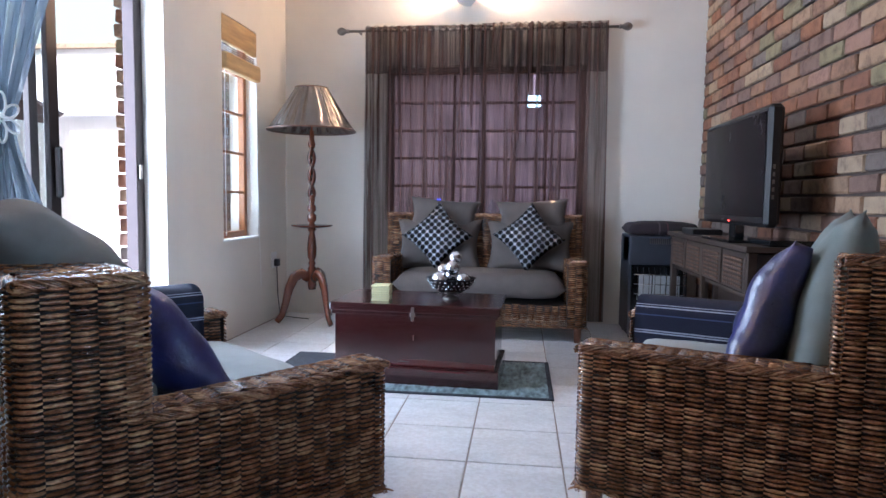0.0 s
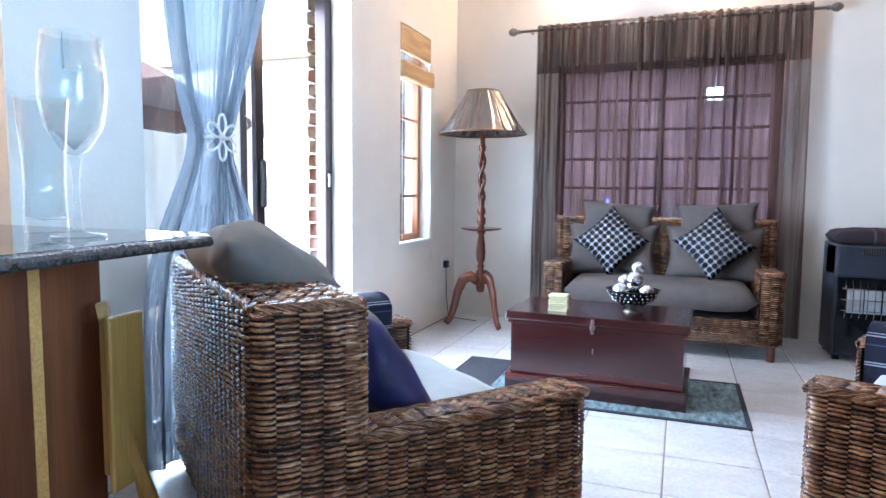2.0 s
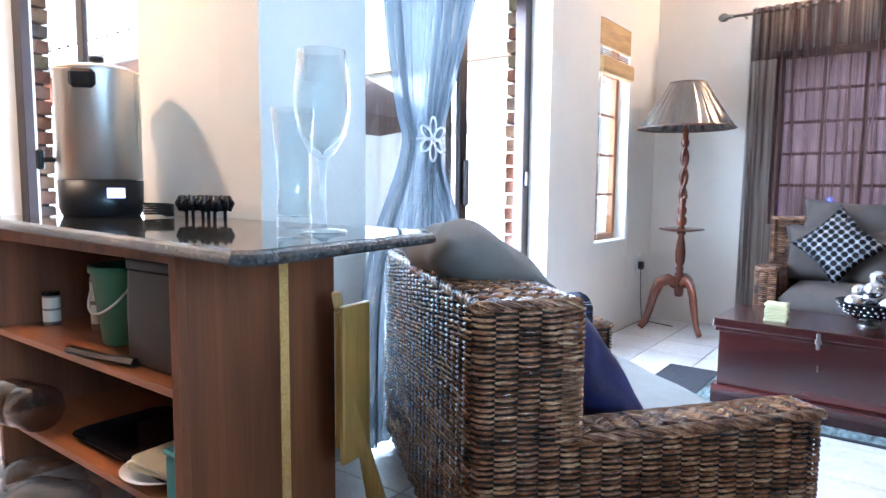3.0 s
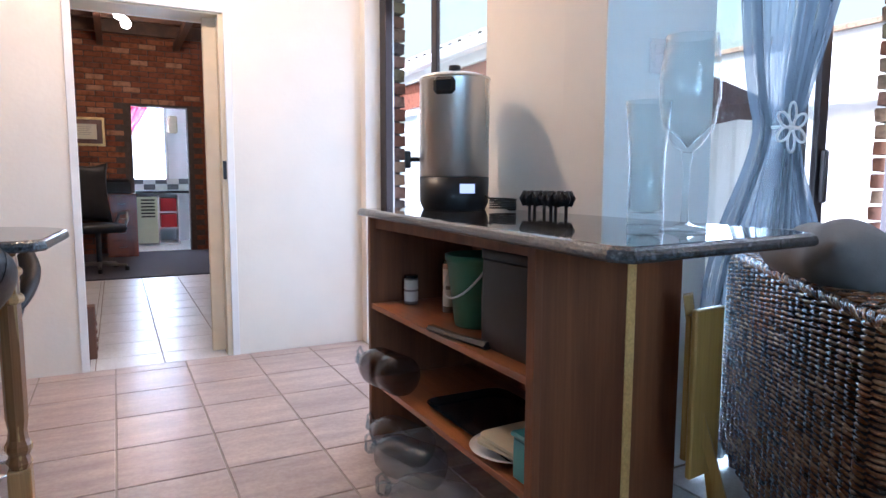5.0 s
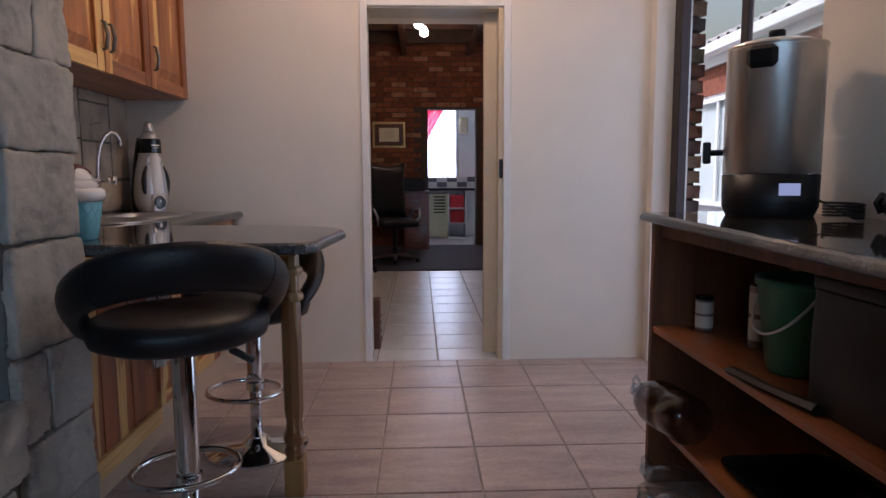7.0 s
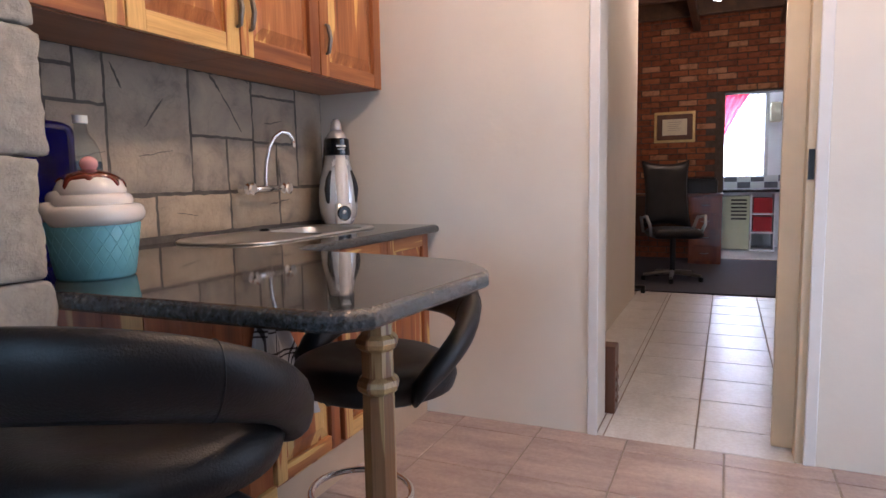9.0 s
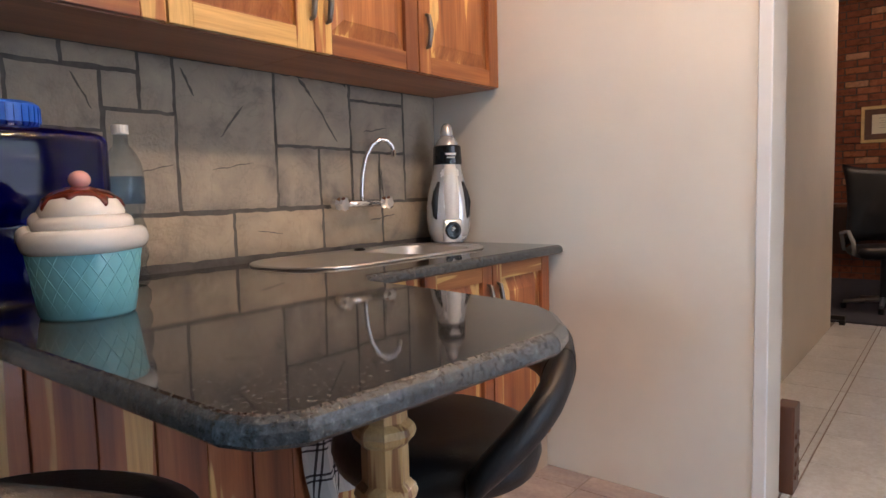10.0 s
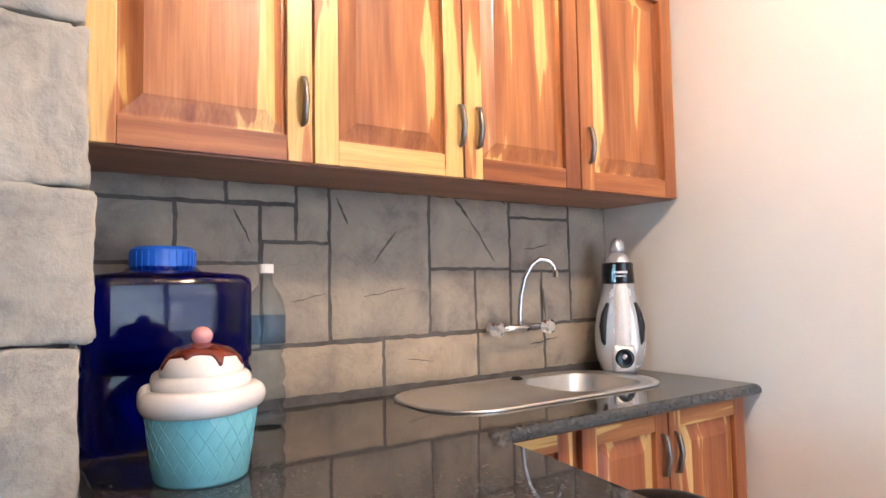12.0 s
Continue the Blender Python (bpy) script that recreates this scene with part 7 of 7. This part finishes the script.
part("screen_case", boxes([(-0.035, 0.035, -0.5, 0.5, 0.09, 0.655)], 0.018), "black", tv)
part("screen", box(-0.0375, -0.0345, -0.47, 0.47, 0.135, 0.625, 0.001), "screen", tv, "dark glossy screen")
part("rear_hump", boxes([(0.03, 0.085, -0.35, 0.35, 0.15, 0.55)], 0.03), "black", tv)
part("neck", box(-0.02, 0.03, -0.05, 0.05, 0.015, 0.11, 0.006), "black_gloss", tv)
part("foot_plate", box(-0.11, 0.11, -0.24, 0.24, 0.0, 0.016, 0.006), "black_gloss", tv)
part("standby_led", box(-0.0395, -0.036, -0.004, 0.004, 0.105, 0.112), "red_led", tv, "small red light")
part("name_bar", box(-0.0395, -0.036, 0.08, 0.12, 0.106, 0.116), "pewter", tv)
part("side_buttons", boxes([(-0.01, 0.0, -0.503, -0.498, 0.22 + i * 0.035, 0.24 + i * 0.035) for i in range(5)]), "pewter", tv)
unit = thing("tv_stand", "weathered grey-brown wooden television stand with carved drawers and an open shelf", "tv stand", 0, 0, 0)
part("top", box(1.25, 1.615, 3.38, 4.98, 0.772, 0.8, 0.006), "grey_wood", unit)
part("shelf", box(1.29, 1.60, 3.42, 4.94, 0.545, 0.565, 0.003), "grey_wood", unit)
part("lower_shelf", box(1.29, 1.60, 3.42, 4.94, 0.1, 0.12, 0.003), "grey_wood", unit)
part("back_board", box(1.59, 1.605, 3.42, 4.94, 0.1, 0.77), "grey_wood", unit)
for x, y in ((1.29, 3.42), (1.58, 3.42), (1.29, 4.92), (1.58, 4.92), (1.29, 4.17)):
    part("post", box(x - 0.02, x + 0.02, y - 0.02, y + 0.02, 0, 0.771, 0.004), "grey_wood", unit)
for i in range(4):
    y0 = 3.45 + i * 0.37
    d = part("drawer", box(1.272, 1.292, y0, y0 + 0.345, 0.575, 0.765, 0.004), "grey_wood", unit)
    rng = random.Random(i)
    part("carved_panel", boxes([(1.264, 1.2715, y0 + 0.03 + (k % 9) * 0.031, y0 + 0.03 + (k % 9) * 0.031 + 0.02 + 0.006 * rng.random(), 0.592 + (k // 9) * 0.022, 0.605 + (k // 9) * 0.022) for k in range(63)], 0.002), "carved_wood", d, "finely carved drawer front")
# Black panel on the near end; that side's shade is put into its colour.
part("end_frame", boxes([(1.31, 1.56, 3.40, 3.42, 0.575, 0.765)], 0.003), "black", unit)
solo("decoder_box", box(-0.09, 0.09, -0.14, 0.14, 0, 0.035, 0.006), "black", "small black decoder box on the stand", "decoder", 1.38, 4.6, 0.8)
solo("dvd_player", box(-0.1, 0.1, -0.15, 0.15, 0, 0.03, 0.005), "black_gloss", "black disc player on the stand", "disc player", 1.46, 3.55, 0.8)
heat = thing("gas_heater", "dark blue-grey gas heater on castors with a wire guard", "heater", 1.0, 5.02, 0)
part("cabinet_body", box(0.0, 0.42, 0.03, 0.4, 0.03, 0.76, 0.012), "slate_blue", heat)
part("top_panel", box(0.0, 0.42, 0.0, 0.3, 0.55, 0.755, 0.012), "slate_blue", heat)
part("top_grille", boxes([(0.14 + i * 0.014, 0.147 + i * 0.014, -0.003, 0.002, 0.70, 0.74) for i in range(16)]), "pewter", heat)
part("burner_surround", box(0.02, 0.4, 0.015, 0.04, 0.05, 0.545, 0.006), "black_gloss", heat)
for i in range(3):
    part("ceramic_plate", box(0.075 + i * 0.098, 0.165 + i * 0.098, 0.005, 0.02, 0.32, 0.47, 0.003), "grate", heat, "pale ceramic burner plate")
b = bmesh.new()
for i in range(9):
    x = 0.06 + i * 0.04
    tube([(x, -0.005, 0.29), (x, -0.03, 0.33), (x, -0.03, 0.48), (x, 0.0, 0.53)], 0.0022, 5, b)
for z in (0.34, 0.41, 0.48):
    tube([(0.04, -0.005, z), (0.06, -0.03, z), (0.38, -0.03, z), (0.4, -0.005, z)], 0.003, 5, b)
part("wire_guard", b, "chrome", heat, "chrome wire guard")
for x in (0.02, 0.36):
    for y in (0.05, 0.33):
        part("castor", box(x, x + 0.04, y, y + 0.04, 0, 0.03, 0.005), "black", heat)
solo("folded_blanket", slab_cushion(0.5, 0.36, 0.085, 3), "blanket", "folded dark plaid blanket on top of the heater", "blanket", 1.24, 5.2, 0.76, smooth=True)

# hearth things
lan = thing("lantern", "dark brown wooden candle lantern standing in the hearth", "lantern", -1.765, -0.77, 0.57, 10)
part("lantern_base", box(-0.09, 0.09, -0.09, 0.09, 0, 0.02, 0.003), "dark_wood", lan)
for sx in (-1, 1):
    for sy in (-1, 1):
        part("lantern_post", box(sx * 0.08 - 0.01, sx * 0.08 + 0.01, sy * 0.08 - 0.01, sy * 0.08 + 0.01, 0.02, 0.3, 0.002), "dark_wood", lan)
part("lantern_roof", box(-0.095, 0.095, -0.095, 0.095, 0.3, 0.33, 0.006), "dark_wood", lan)

# ---- seen outside ----
out = structure("house_wing", boxes([(-13.5, -6.2, 4.2, 4.4, -0.1, 2.15), (-13.5, -6.2, 4.2, 4.4, 2.45, 2.6)]), "outer_white", "white wall of the neighbouring wing", "house")
wing = tagged(new("house_roof"), "grey cement tile roof with a white gutter", "roof", kind="structure")
part("gutter", boxes([(-13.6, -6.0, 3.98, 4.12, 2.62, 2.76)], 0.02), "outer_white", wing)
part("fascia", box(-13.6, -6.0, 4.12, 4.16, 2.5, 2.78), "outer_white", wing)
part("brick_band", box(-13.5, -6.19, 4.17, 4.2, 2.15, 2.5), "brick_dark", wing)


def roof_tile():
    b = bmesh.new()
    rows = []
    for j in range(2):
        rows.append([b.verts.new((0.25 * i / 8 - 0.125, 0.36 * j, 0.035 * math.sin(math.pi * 2 * i / 8) * (1 - 0.4 * j) - 0.012 * j)) for i in range(9)])
    for i in range(8):
        b.faces.new((rows[0][i], rows[0][i + 1], rows[1][i + 1], rows[1][i]))
    front = [b.verts.new(v.co + Vector((0, 0, -0.02))) for v in rows[0]]
    for i in range(8):
        b.faces.new((front[i], front[i + 1], rows[0][i + 1], rows[0][i]))
    return b


rt = mesh_of("roof_tile", roof_tile(), "roof", True)
for j in range(9):
    for i in range(30):
        ob = new("roof_tile", rt)
        ob.parent = wing
        ob.matrix_local = Matrix.Translation((-13.4 + i * 0.25 + 0.0, 4.05 + j * 0.29, 2.80 + j * 0.13)) @ Matrix.Rotation(radians(22), 4, "X")
part("roof_deck", prism([(-13.6, 4.1), (-6.0, 4.1), (-6.0, 4.2), (-13.6, 4.2)], 2.7, 2.78), "roof", wing)
b = bmesh.new()
f = [b.verts.new(p) for p in ((-13.6, 4.1, 2.76), (-6.0, 4.1, 2.76), (-6.0, 7.2, 4.05), (-13.6, 7.2, 4.05), (-13.6, 4.1, 2.70), (-6.0, 4.1, 2.70), (-6.0, 7.2, 3.98), (-13.6, 7.2, 3.98))]
for q in ((0, 1, 2, 3), (7, 6, 5, 4), (0, 4, 5, 1), (1, 5, 6, 2), (2, 6, 7, 3), (3, 7, 4, 0)):
    b.faces.new([f[i] for i in q])
part("roof_slope", b, "roof", wing)
wood_window("window_4", "white curtained window of the neighbouring wing", pose(-10.2, 4.14, 0.7), 2.4, 1.4, 3, 1, "outer_white", 0.05, 0.06)

tent = thing("shade_wall", "white canvas shade wall with a pale rail beyond the patio", "screen", 0, 0, 0)
part("canvas_sheet", cloth(-8.2, -2.4, -0.05, 2.05, 0.05, 16, 1, None, 4), "outer_white", tent).location = (0, 8.2, 0)
part("rail", box(-8.3, -2.3, 8.05, 8.15, 2.05, 2.17, 0.02), "outer_white", tent)
structure("garden_wall", box(-8.6, -2.2, 9.4, 9.6, -0.1, 3.2), "outer_white", "pale plastered boundary wall", "wall")
structure("garden_wall_coping", box(-8.7, -2.1, 9.32, 9.68, 3.2, 3.27), "brick", "brick coping of the boundary wall", "wall")
umb = thing("umbrella", "brown canvas garden umbrella, open, on the patio", "umbrella", -4.75, 4.9, -0.05)
b = bmesh.new()
tip = b.verts.new((0, 0, 2.35))
rim = [b.verts.new((1.15 * math.cos(a), 1.15 * math.sin(a), 1.78 - 0.06 * (i % 2))) for i, a in enumerate(2 * math.pi * i / 16 for i in range(16))]
for i in range(16):
    b.faces.new((tip, rim[i], rim[(i + 1) % 16]))
part("canopy", b, "canvas", umb, "brown canvas canopy")
part("pole", lathe([(0.02, 0), (0.02, 2.3)], 10), "dark_wood", umb)
part("umbrella_base", lathe([(0.25, 0), (0.25, 0.05), (0.05, 0.1)], 20), "black", umb)

# covered room behind the window
structure("wall_behind_window", box(-2.6, 2.9, 8.6, 8.8, -0.1, 3.0), "pinkish", "salmon wall of the covered stoep", "wall")
structure("stoep_side_wall", boxes([(2.7, 2.9, 5.83, 8.6, -0.1, 3.0)]), "pinkish", "salmon side wall of the covered stoep", "wall")
structure("stoep_roof", box(-2.3, 2.9, 5.83, 8.8, 2.7, 2.8), "ceiling", "plain roof of the covered stoep", "ceiling")
solo("stoep_light", box(-0.075, 0.075, -0.04, 0.04, -0.12, 0.0, 0.02), "cool_light", "cool white lit ceiling lamp on the stoep", "ceiling light", 0.323, 7.4, 2.14)
solo("stoep_light_bracket", box(-0.012, 0.012, -0.012, 0.012, 0, 0.56, 0.003), "pinkish", "salmon bracket holding the stoep lamp", "bracket", 0.323, 7.4, 2.138)
tab = thing("stoep_table", "dark table with bottles seen dimly through the sheers", "table", 0.1, 7.3, -0.05)
part("tabletop", box(-1.2, 1.4, -0.35, 0.35, 0.78, 0.82, 0.005), "dark_wood", tab)
for x in (-1.1, 1.3):
    part("leg", box(x - 0.03, x + 0.03, -0.3, 0.3, 0, 0.779, 0.004), "dark_wood", tab)
# Two bottles are added as glowing carriers of the blue light behind the sheers.
for i, (x, c) in enumerate(((-0.68, "blue_glow"), (-0.1, "bottle_clear"), (0.02, "bottle_clear"), (0.9, "blue_glow"), (1.25, "white"))):
    solo("stoep_bottle", lathe([(0.0, 0), (0.05, 0), (0.05, 0.14), (0.02, 0.2), (0.02, 0.24), (0, 0.24)], 14), c, "bottle on the stoep table, added with a blue glowing surface" if c == "blue_glow" else "pale bottle on the stoep table", "bottle", x, 7.2, 0.77, group="stoep bottles")


# ---- pieces of walls and floors ----
def piece_meshes(name, w, d, h, bevel, mat, n=4, rough=0.003, seed=0):
    """A few worn variants of one block, centred, w by d by h."""
    out = []
    rng = random.Random(seed)
    for k in range(n):
        b = box(-w / 2, w / 2, -d / 2, d / 2, -h / 2, h / 2, bevel, seg=1)
        for v in b.verts:
            v.co += Vector([rng.uniform(-rough, rough) for _ in range(3)])
        out.append(mesh_of(name, b, mat))
    return out


def place(name, me, parent, m):
    ob = new(name, me)
    ob.parent = parent
    ob.matrix_local = m
    return ob


rng = random.Random(5)
# face-brick wall of the living room
BM = piece_meshes("brick", 0.03, 0.222, 0.074, 0.007, "brick", 6, 0.0035)
HM = piece_meshes("brick", 0.03, 0.105, 0.074, 0.007, "brick", 3, 0.0035, 1)
loose = bmesh.new()
count = 0
for j in range(34):
    z = 0.045 + j * 0.0868
    k = 0
    y = YF - 0.008 - (0.117 if j % 2 else 0.0)
    if j % 2:
        place("brick", HM[rng.randrange(3)], wall_east, pose(XB + 0.004, YF - 0.008 - 0.053, z, 0, 0, 0)) if z > 0.4 else None
    while y > -1.2:
        c = y - 0.111
        near = 2.85 < c and z > 0.62
        if near and count < 290:
            place("brick", BM[rng.randrange(6)], wall_east, pose(XB + 0.004 + rng.uniform(-0.004, 0.004), c, z, rng.uniform(-0.6, 0.6), 0, 0))
            count += 1
        else:
            box(XB - 0.008, XB + 0.018, max(c - 0.11, YS + 0.01), c + 0.11, z - 0.036, z + 0.036, bm=loose)
        y -= 0.234
lb = part("brick_rest", loose, "brick", wall_east)
lb["kind"] = "stuff"

# study brick wall
D = piece_meshes("brick", 0.03, 0.222, 0.066, 0.004, "brick_dark", 4, 0.002, 2)
loose = bmesh.new()
count = 0
for j in range(48):
    z = 0.04 + j * 0.078
    y = -2.1 + (0.117 if j % 2 else 0)
    while y < 1.55:
        if not (0.35 < y < 1.33 and z < 2.19):
            if -0.5 < y < 1.3 and 0.85 < z < 3.1 and count < 230:
                place("brick", D[rng.randrange(4)], wall_brick, pose(-10.612, y, z))
                count += 1
            else:
                box(-10.62, -10.6, y - 0.11, y + 0.11, z - 0.033, z + 0.033, bm=loose)
        y += 0.234
lb = part("brick_rest", loose, "brick_dark", wall_brick)
lb["kind"] = "stuff"

# outer brick leaf at the jambs of the doors
leaf = structure("outer_brick_leaf", boxes([(-2.13, -2.02, 3.90, 4.4, 0, 2.6), (-4.4, -4.2, 1.85, 1.95, 0, 2.6), (-2.13, -2.02, 1.95, 2.1, 0, 2.6)]), "mortar", "outside face-brick leaf beside the doors", "wall")
J = piece_meshes("brick", 0.13, 0.11, 0.074, 0.006, "brick", 3, 0.004, 3)
for j in range(28):
    place("brick", J[j % 3], leaf, pose(-2.085, 3.86 + 0.012 * (j % 2), 0.04 + j * 0.0868))
    place("brick", J[(j + 1) % 3], leaf, pose(-4.2 + 0.012 * (j % 2), 1.90, 0.04 + j * 0.0868, 0, 0, 90))
pier = structure("brick_pier", box(-2.75, -2.13, 6.1, 6.25, -0.05, 2.7), "mortar", "outside face-brick wall seen through the narrow window", "wall")
P = piece_meshes("brick", 0.2, 0.03, 0.074, 0.006, "brick", 3, 0.003, 4)
for j in range(26):
    for i in range(3):
        place("brick", P[(i + j) % 3], pier, pose(-2.62 + i * 0.21 - 0.1 * (j % 2), 6.095, 0.3 + j * 0.0868))

# floor tiles
PK, PL = 0.3715, 0.3635
T1 = piece_meshes("floor_tile", PK - 0.007, PK - 0.007, 0.012, 0.0022, "tile_k", 2, 0.0004)
T2 = piece_meshes("floor_tile", PL - 0.007, PL - 0.007, 0.012, 0.0022, "tile_lit", 2, 0.0004)


def tile_cut(x0, x1, y0, y1, mat):
    return mesh_of("floor_tile", box(x0, x1, y0, y1, -0.008, 0.0, 0.002, seg=1), mat)


def tiles(parent, meshes, mat, ox, oy, x0, x1, y0, y1, z=-0.006):
    PT = PK if mat == "tile_k" else PL
    i0, i1 = math.floor((x0 - ox) / PT), math.ceil((x1 - ox) / PT)
    j0, j1 = math.floor((y0 - oy) / PT), math.ceil((y1 - oy) / PT)
    for i in range(i0, i1):
        for j in range(j0, j1):
            a, c, e, f = ox + i * PT + 0.0035, ox + (i + 1) * PT - 0.0035, oy + j * PT + 0.0035, oy + (j + 1) * PT - 0.0035
            if a >= x0 and c <= x1 and e >= y0 and f <= y1:
                place("floor_tile", meshes[(i + j) % 2], parent, pose((a + c) / 2, (e + f) / 2, z, 0, 0, 180 * ((i * 7 + j * 3) % 2)))
            else:
                a, c, e, f = max(a, x0), min(c, x1), max(e, y0), min(f, y1)
                if c - a > 0.012 and f - e > 0.012:
                    place("floor_tile", tile_cut(a, c, e, f, mat), parent, Matrix())


tiles(floor, T1, "tile_k", -3.655, 0.528, XW, XB, YS, YE)
tiles(floor, T2, "tile_lit", 0.03, 3.022, -1.8, XB, YE + 0.004, YF)
tiles(floor, T2, "tile_lit", 0.03, 3.022, -4.06, -2.56, YE + 0.004, 1.84)
tiles(floor, T2, "tile_lit", 0.03, 3.022, -2.02, -1.804, 2.16, 3.725)
tiles(floor_far, T2, "tile_lit", -4.41, 0.417, -7.85, XW - 0.004, 0.025, 1.6)
tiles(floor_far, T2, "tile_lit", -4.41, 0.03, -7.85, XW - 0.25, -0.26, 0.02)

# kitchen splashback stones, by their joints (x0, x1, z0, z1)
back = structure("wall_splashback", box(-4.148, -2.22, YS - 0.028, YS, 0.88, 1.56), "mortar_stone", "cast-stone splashback with dark joints", "wall")
WARM_STONES = 5
STONES = [(-2.62, -2.24, 0.917, 1.06), (-3.12, -2.625, 0.917, 1.062), (-3.49, -3.125, 0.917, 1.065), (-3.80, -3.495, 0.917, 1.068), (-4.145, -3.805, 0.917, 1.08),
          (-2.735, -2.24, 1.065, 1.30), (-2.505, -2.24, 1.305, 1.465), (-2.73, -2.51, 1.305, 1.465), (-2.635, -2.24, 1.47, 1.53), (-2.838, -2.64, 1.475, 1.53),
          (-2.94, -2.738, 1.07, 1.36), (-2.835, -2.734, 1.365, 1.468), (-2.94, -2.84, 1.365, 1.53), (-3.295, -2.945, 1.072, 1.53),
          (-3.483, -3.3, 1.075, 1.283), (-3.64, -3.3, 1.288, 1.53), (-3.64, -3.487, 1.075, 1.283), (-3.79, -3.645, 1.08, 1.275), (-3.94, -3.795, 1.085, 1.275),
          (-3.937, -3.645, 1.28, 1.47), (-3.937, -3.645, 1.475, 1.53), (-4.145, -3.943, 1.09, 1.53)]
for k, (a, c, lo, hi) in enumerate(STONES):
    b = bmesh.new()
    nx, nz = max(3, int((c - a) / 0.02)), max(3, int((hi - lo) / 0.02))
    gap = 0.003
    g = [[None] * (nz + 1) for _ in range(nx + 1)]
    for i in range(nx + 1):
        for j in range(nz + 1):
            x, z = a + gap + (c - a - 2 * gap) * i / nx, lo + gap + (hi - lo - 2 * gap) * j / nz
            e = i in (0, nx) or j in (0, nz)
            w = noise.noise(Vector((x * 9, z * 9, k)))
            if e:
                x += 0.005 * noise.noise(Vector((x * 30, z * 30, 3)))
                z += 0.005 * noise.noise(Vector((x * 30, z * 30, 8)))
            rim = min(i, nx - i, j, nz - j)
            out = (0.002, 0.009, 0.0115)[min(2, rim)] + 0.003 * w + 0.002 * noise.noise(Vector((x * 40, z * 40, 5)))
            g[i][j] = b.verts.new((x, YS + out, z))
    for i in range(nx):
        for j in range(nz):
            b.faces.new((g[i][j], g[i][j + 1], g[i + 1][j + 1], g[i + 1][j]))
    place("stone", mesh_of("stone", b, "stone_warm" if k < WARM_STONES else "stone", True), back, Matrix())

# Incised lines laid on as thin tubes whose dark colour is stain and shade.
CRACKS = [(-3.397, 1.521, -3.455, 1.46, 0.006), (-3.455, 1.46, -3.565, 1.31, 0.004), (-3.168, 1.406, -3.081, 1.301, 0.004), (-2.655, 1.45, -2.705, 1.356, 0.003), (-3.70, 1.354, -3.827, 1.376, 0.003), (-2.82, 1.19, -2.922, 1.213, 0.002), (-3.05, 1.2, -3.2, 1.225, 0.002), (-3.0, 1.42, -2.96, 1.5, 0.004), (-3.72, 1.01, -3.86, 1.03, 0.003), (-3.79, 1.22, -3.80, 1.10, 0.003), (-3.2, 1.0, -3.3, 0.985, 0.002)]
for k, (xa, za, xb, zb, r) in enumerate(CRACKS):
    pts = [(xa + (xb - xa) * t + 0.006 * noise.noise(Vector((t * 4, k, 0))), YS + 0.0125, za + (zb - za) * t + 0.006 * noise.noise(Vector((t * 4, k, 5)))) for t in (i / 9 for i in range(10))]
    part("scored_line", tube(pts, [0.0008, r * 0.6, r, r * 0.9, r * 0.6, r * 0.8, r, r * 0.7, r * 0.5, 0.0008], 6, flat=0.8), "stone_score", back)

# pillar stones (x0, x1, z0, z1) on the face and the return
pil = structure("wall_pillar", box(-2.228, -1.934, -0.80, -0.65, 0, 2.6), "mortar_stone", "cast-stone pillar beside the peninsula", "wall")
PZ = [0.0, 0.24, 0.44, 0.66, 0.93, 1.155, 1.385, 1.63, 1.9, 2.2, 2.6]


def block(x0, x1, y0, y1, z0, z1, seed):
    b = bmesh.new()
    n, k, q = 6, 8, 5
    bmesh.ops.create_cube(b, size=1)
    bmesh.ops.subdivide_edges(b, edges=b.edges[:], cuts=22, use_grid_fill=True)
    for v in b.verts:
        p = v.co * 2
        r = 0.16
        s = Vector((p.x, p.y, p.z))
        ln = (abs(s.x) ** 26 + abs(s.y) ** 26 + abs(s.z) ** 26) ** (1 / 26)
        s = s / max(1.0, ln) * 1.0
        c = Vector(((x0 + x1) / 2 + s.x * (x1 - x0) / 2, (y0 + y1) / 2 + s.y * (y1 - y0) / 2, (z0 + z1) / 2 + s.z * (z1 - z0) / 2))
        d = noise.noise(c * 9 + Vector((seed, 0, 0))) * 0.008 + noise.noise(c * 26) * 0.005 + noise.noise(c * 70) * 0.003
        crag = noise.noise(Vector((c.x * 16 + c.z * 9, c.y * 16, c.z * 15 - c.x * 12 + seed)))
        d -= 0.007 * max(0, 1 - abs(crag) * 9) * (1 if noise.noise(c * 7 + Vector((0, seed, 4))) > 0 else 0)
        v.co = c + s.normalized() * d
    return mesh_of("stone", b, "stone_pillar", True)


for k, (lo, hi) in enumerate(zip(PZ, PZ[1:])):
    xr = -2.25 + 0.01 * math.sin(k * 2.1)
    if k % 4 != 2:
        place("stone", block(xr, -1.935, -0.70, -0.625, lo + 0.002, hi - 0.002, k), pil, Matrix())
    else:
        s = -2.08 + 0.03 * math.sin(k)
        place("stone", block(xr, s - 0.004, -0.70, -0.625, lo + 0.002, hi - 0.002, k), pil, Matrix())
        place("stone", block(s + 0.004, -1.935, -0.70, -0.63, lo + 0.005, hi - 0.005, k + 20), pil, Matrix())
hb = structure("hearth_base", box(-1.93, -0.92, -0.70, -0.65, 0, 0.55), "mortar_stone", "irregular stone face of the hearth base", "wall")
for i in range(5):
    for j in range(3):
        x = -1.925 + i * 0.2 + 0.06 * (j % 2)
        place("stone", block(x, x + 0.19, -0.68, -0.61, 0.01 + j * 0.19, 0.19 + j * 0.19, 40 + i + j * 7), hb, Matrix())
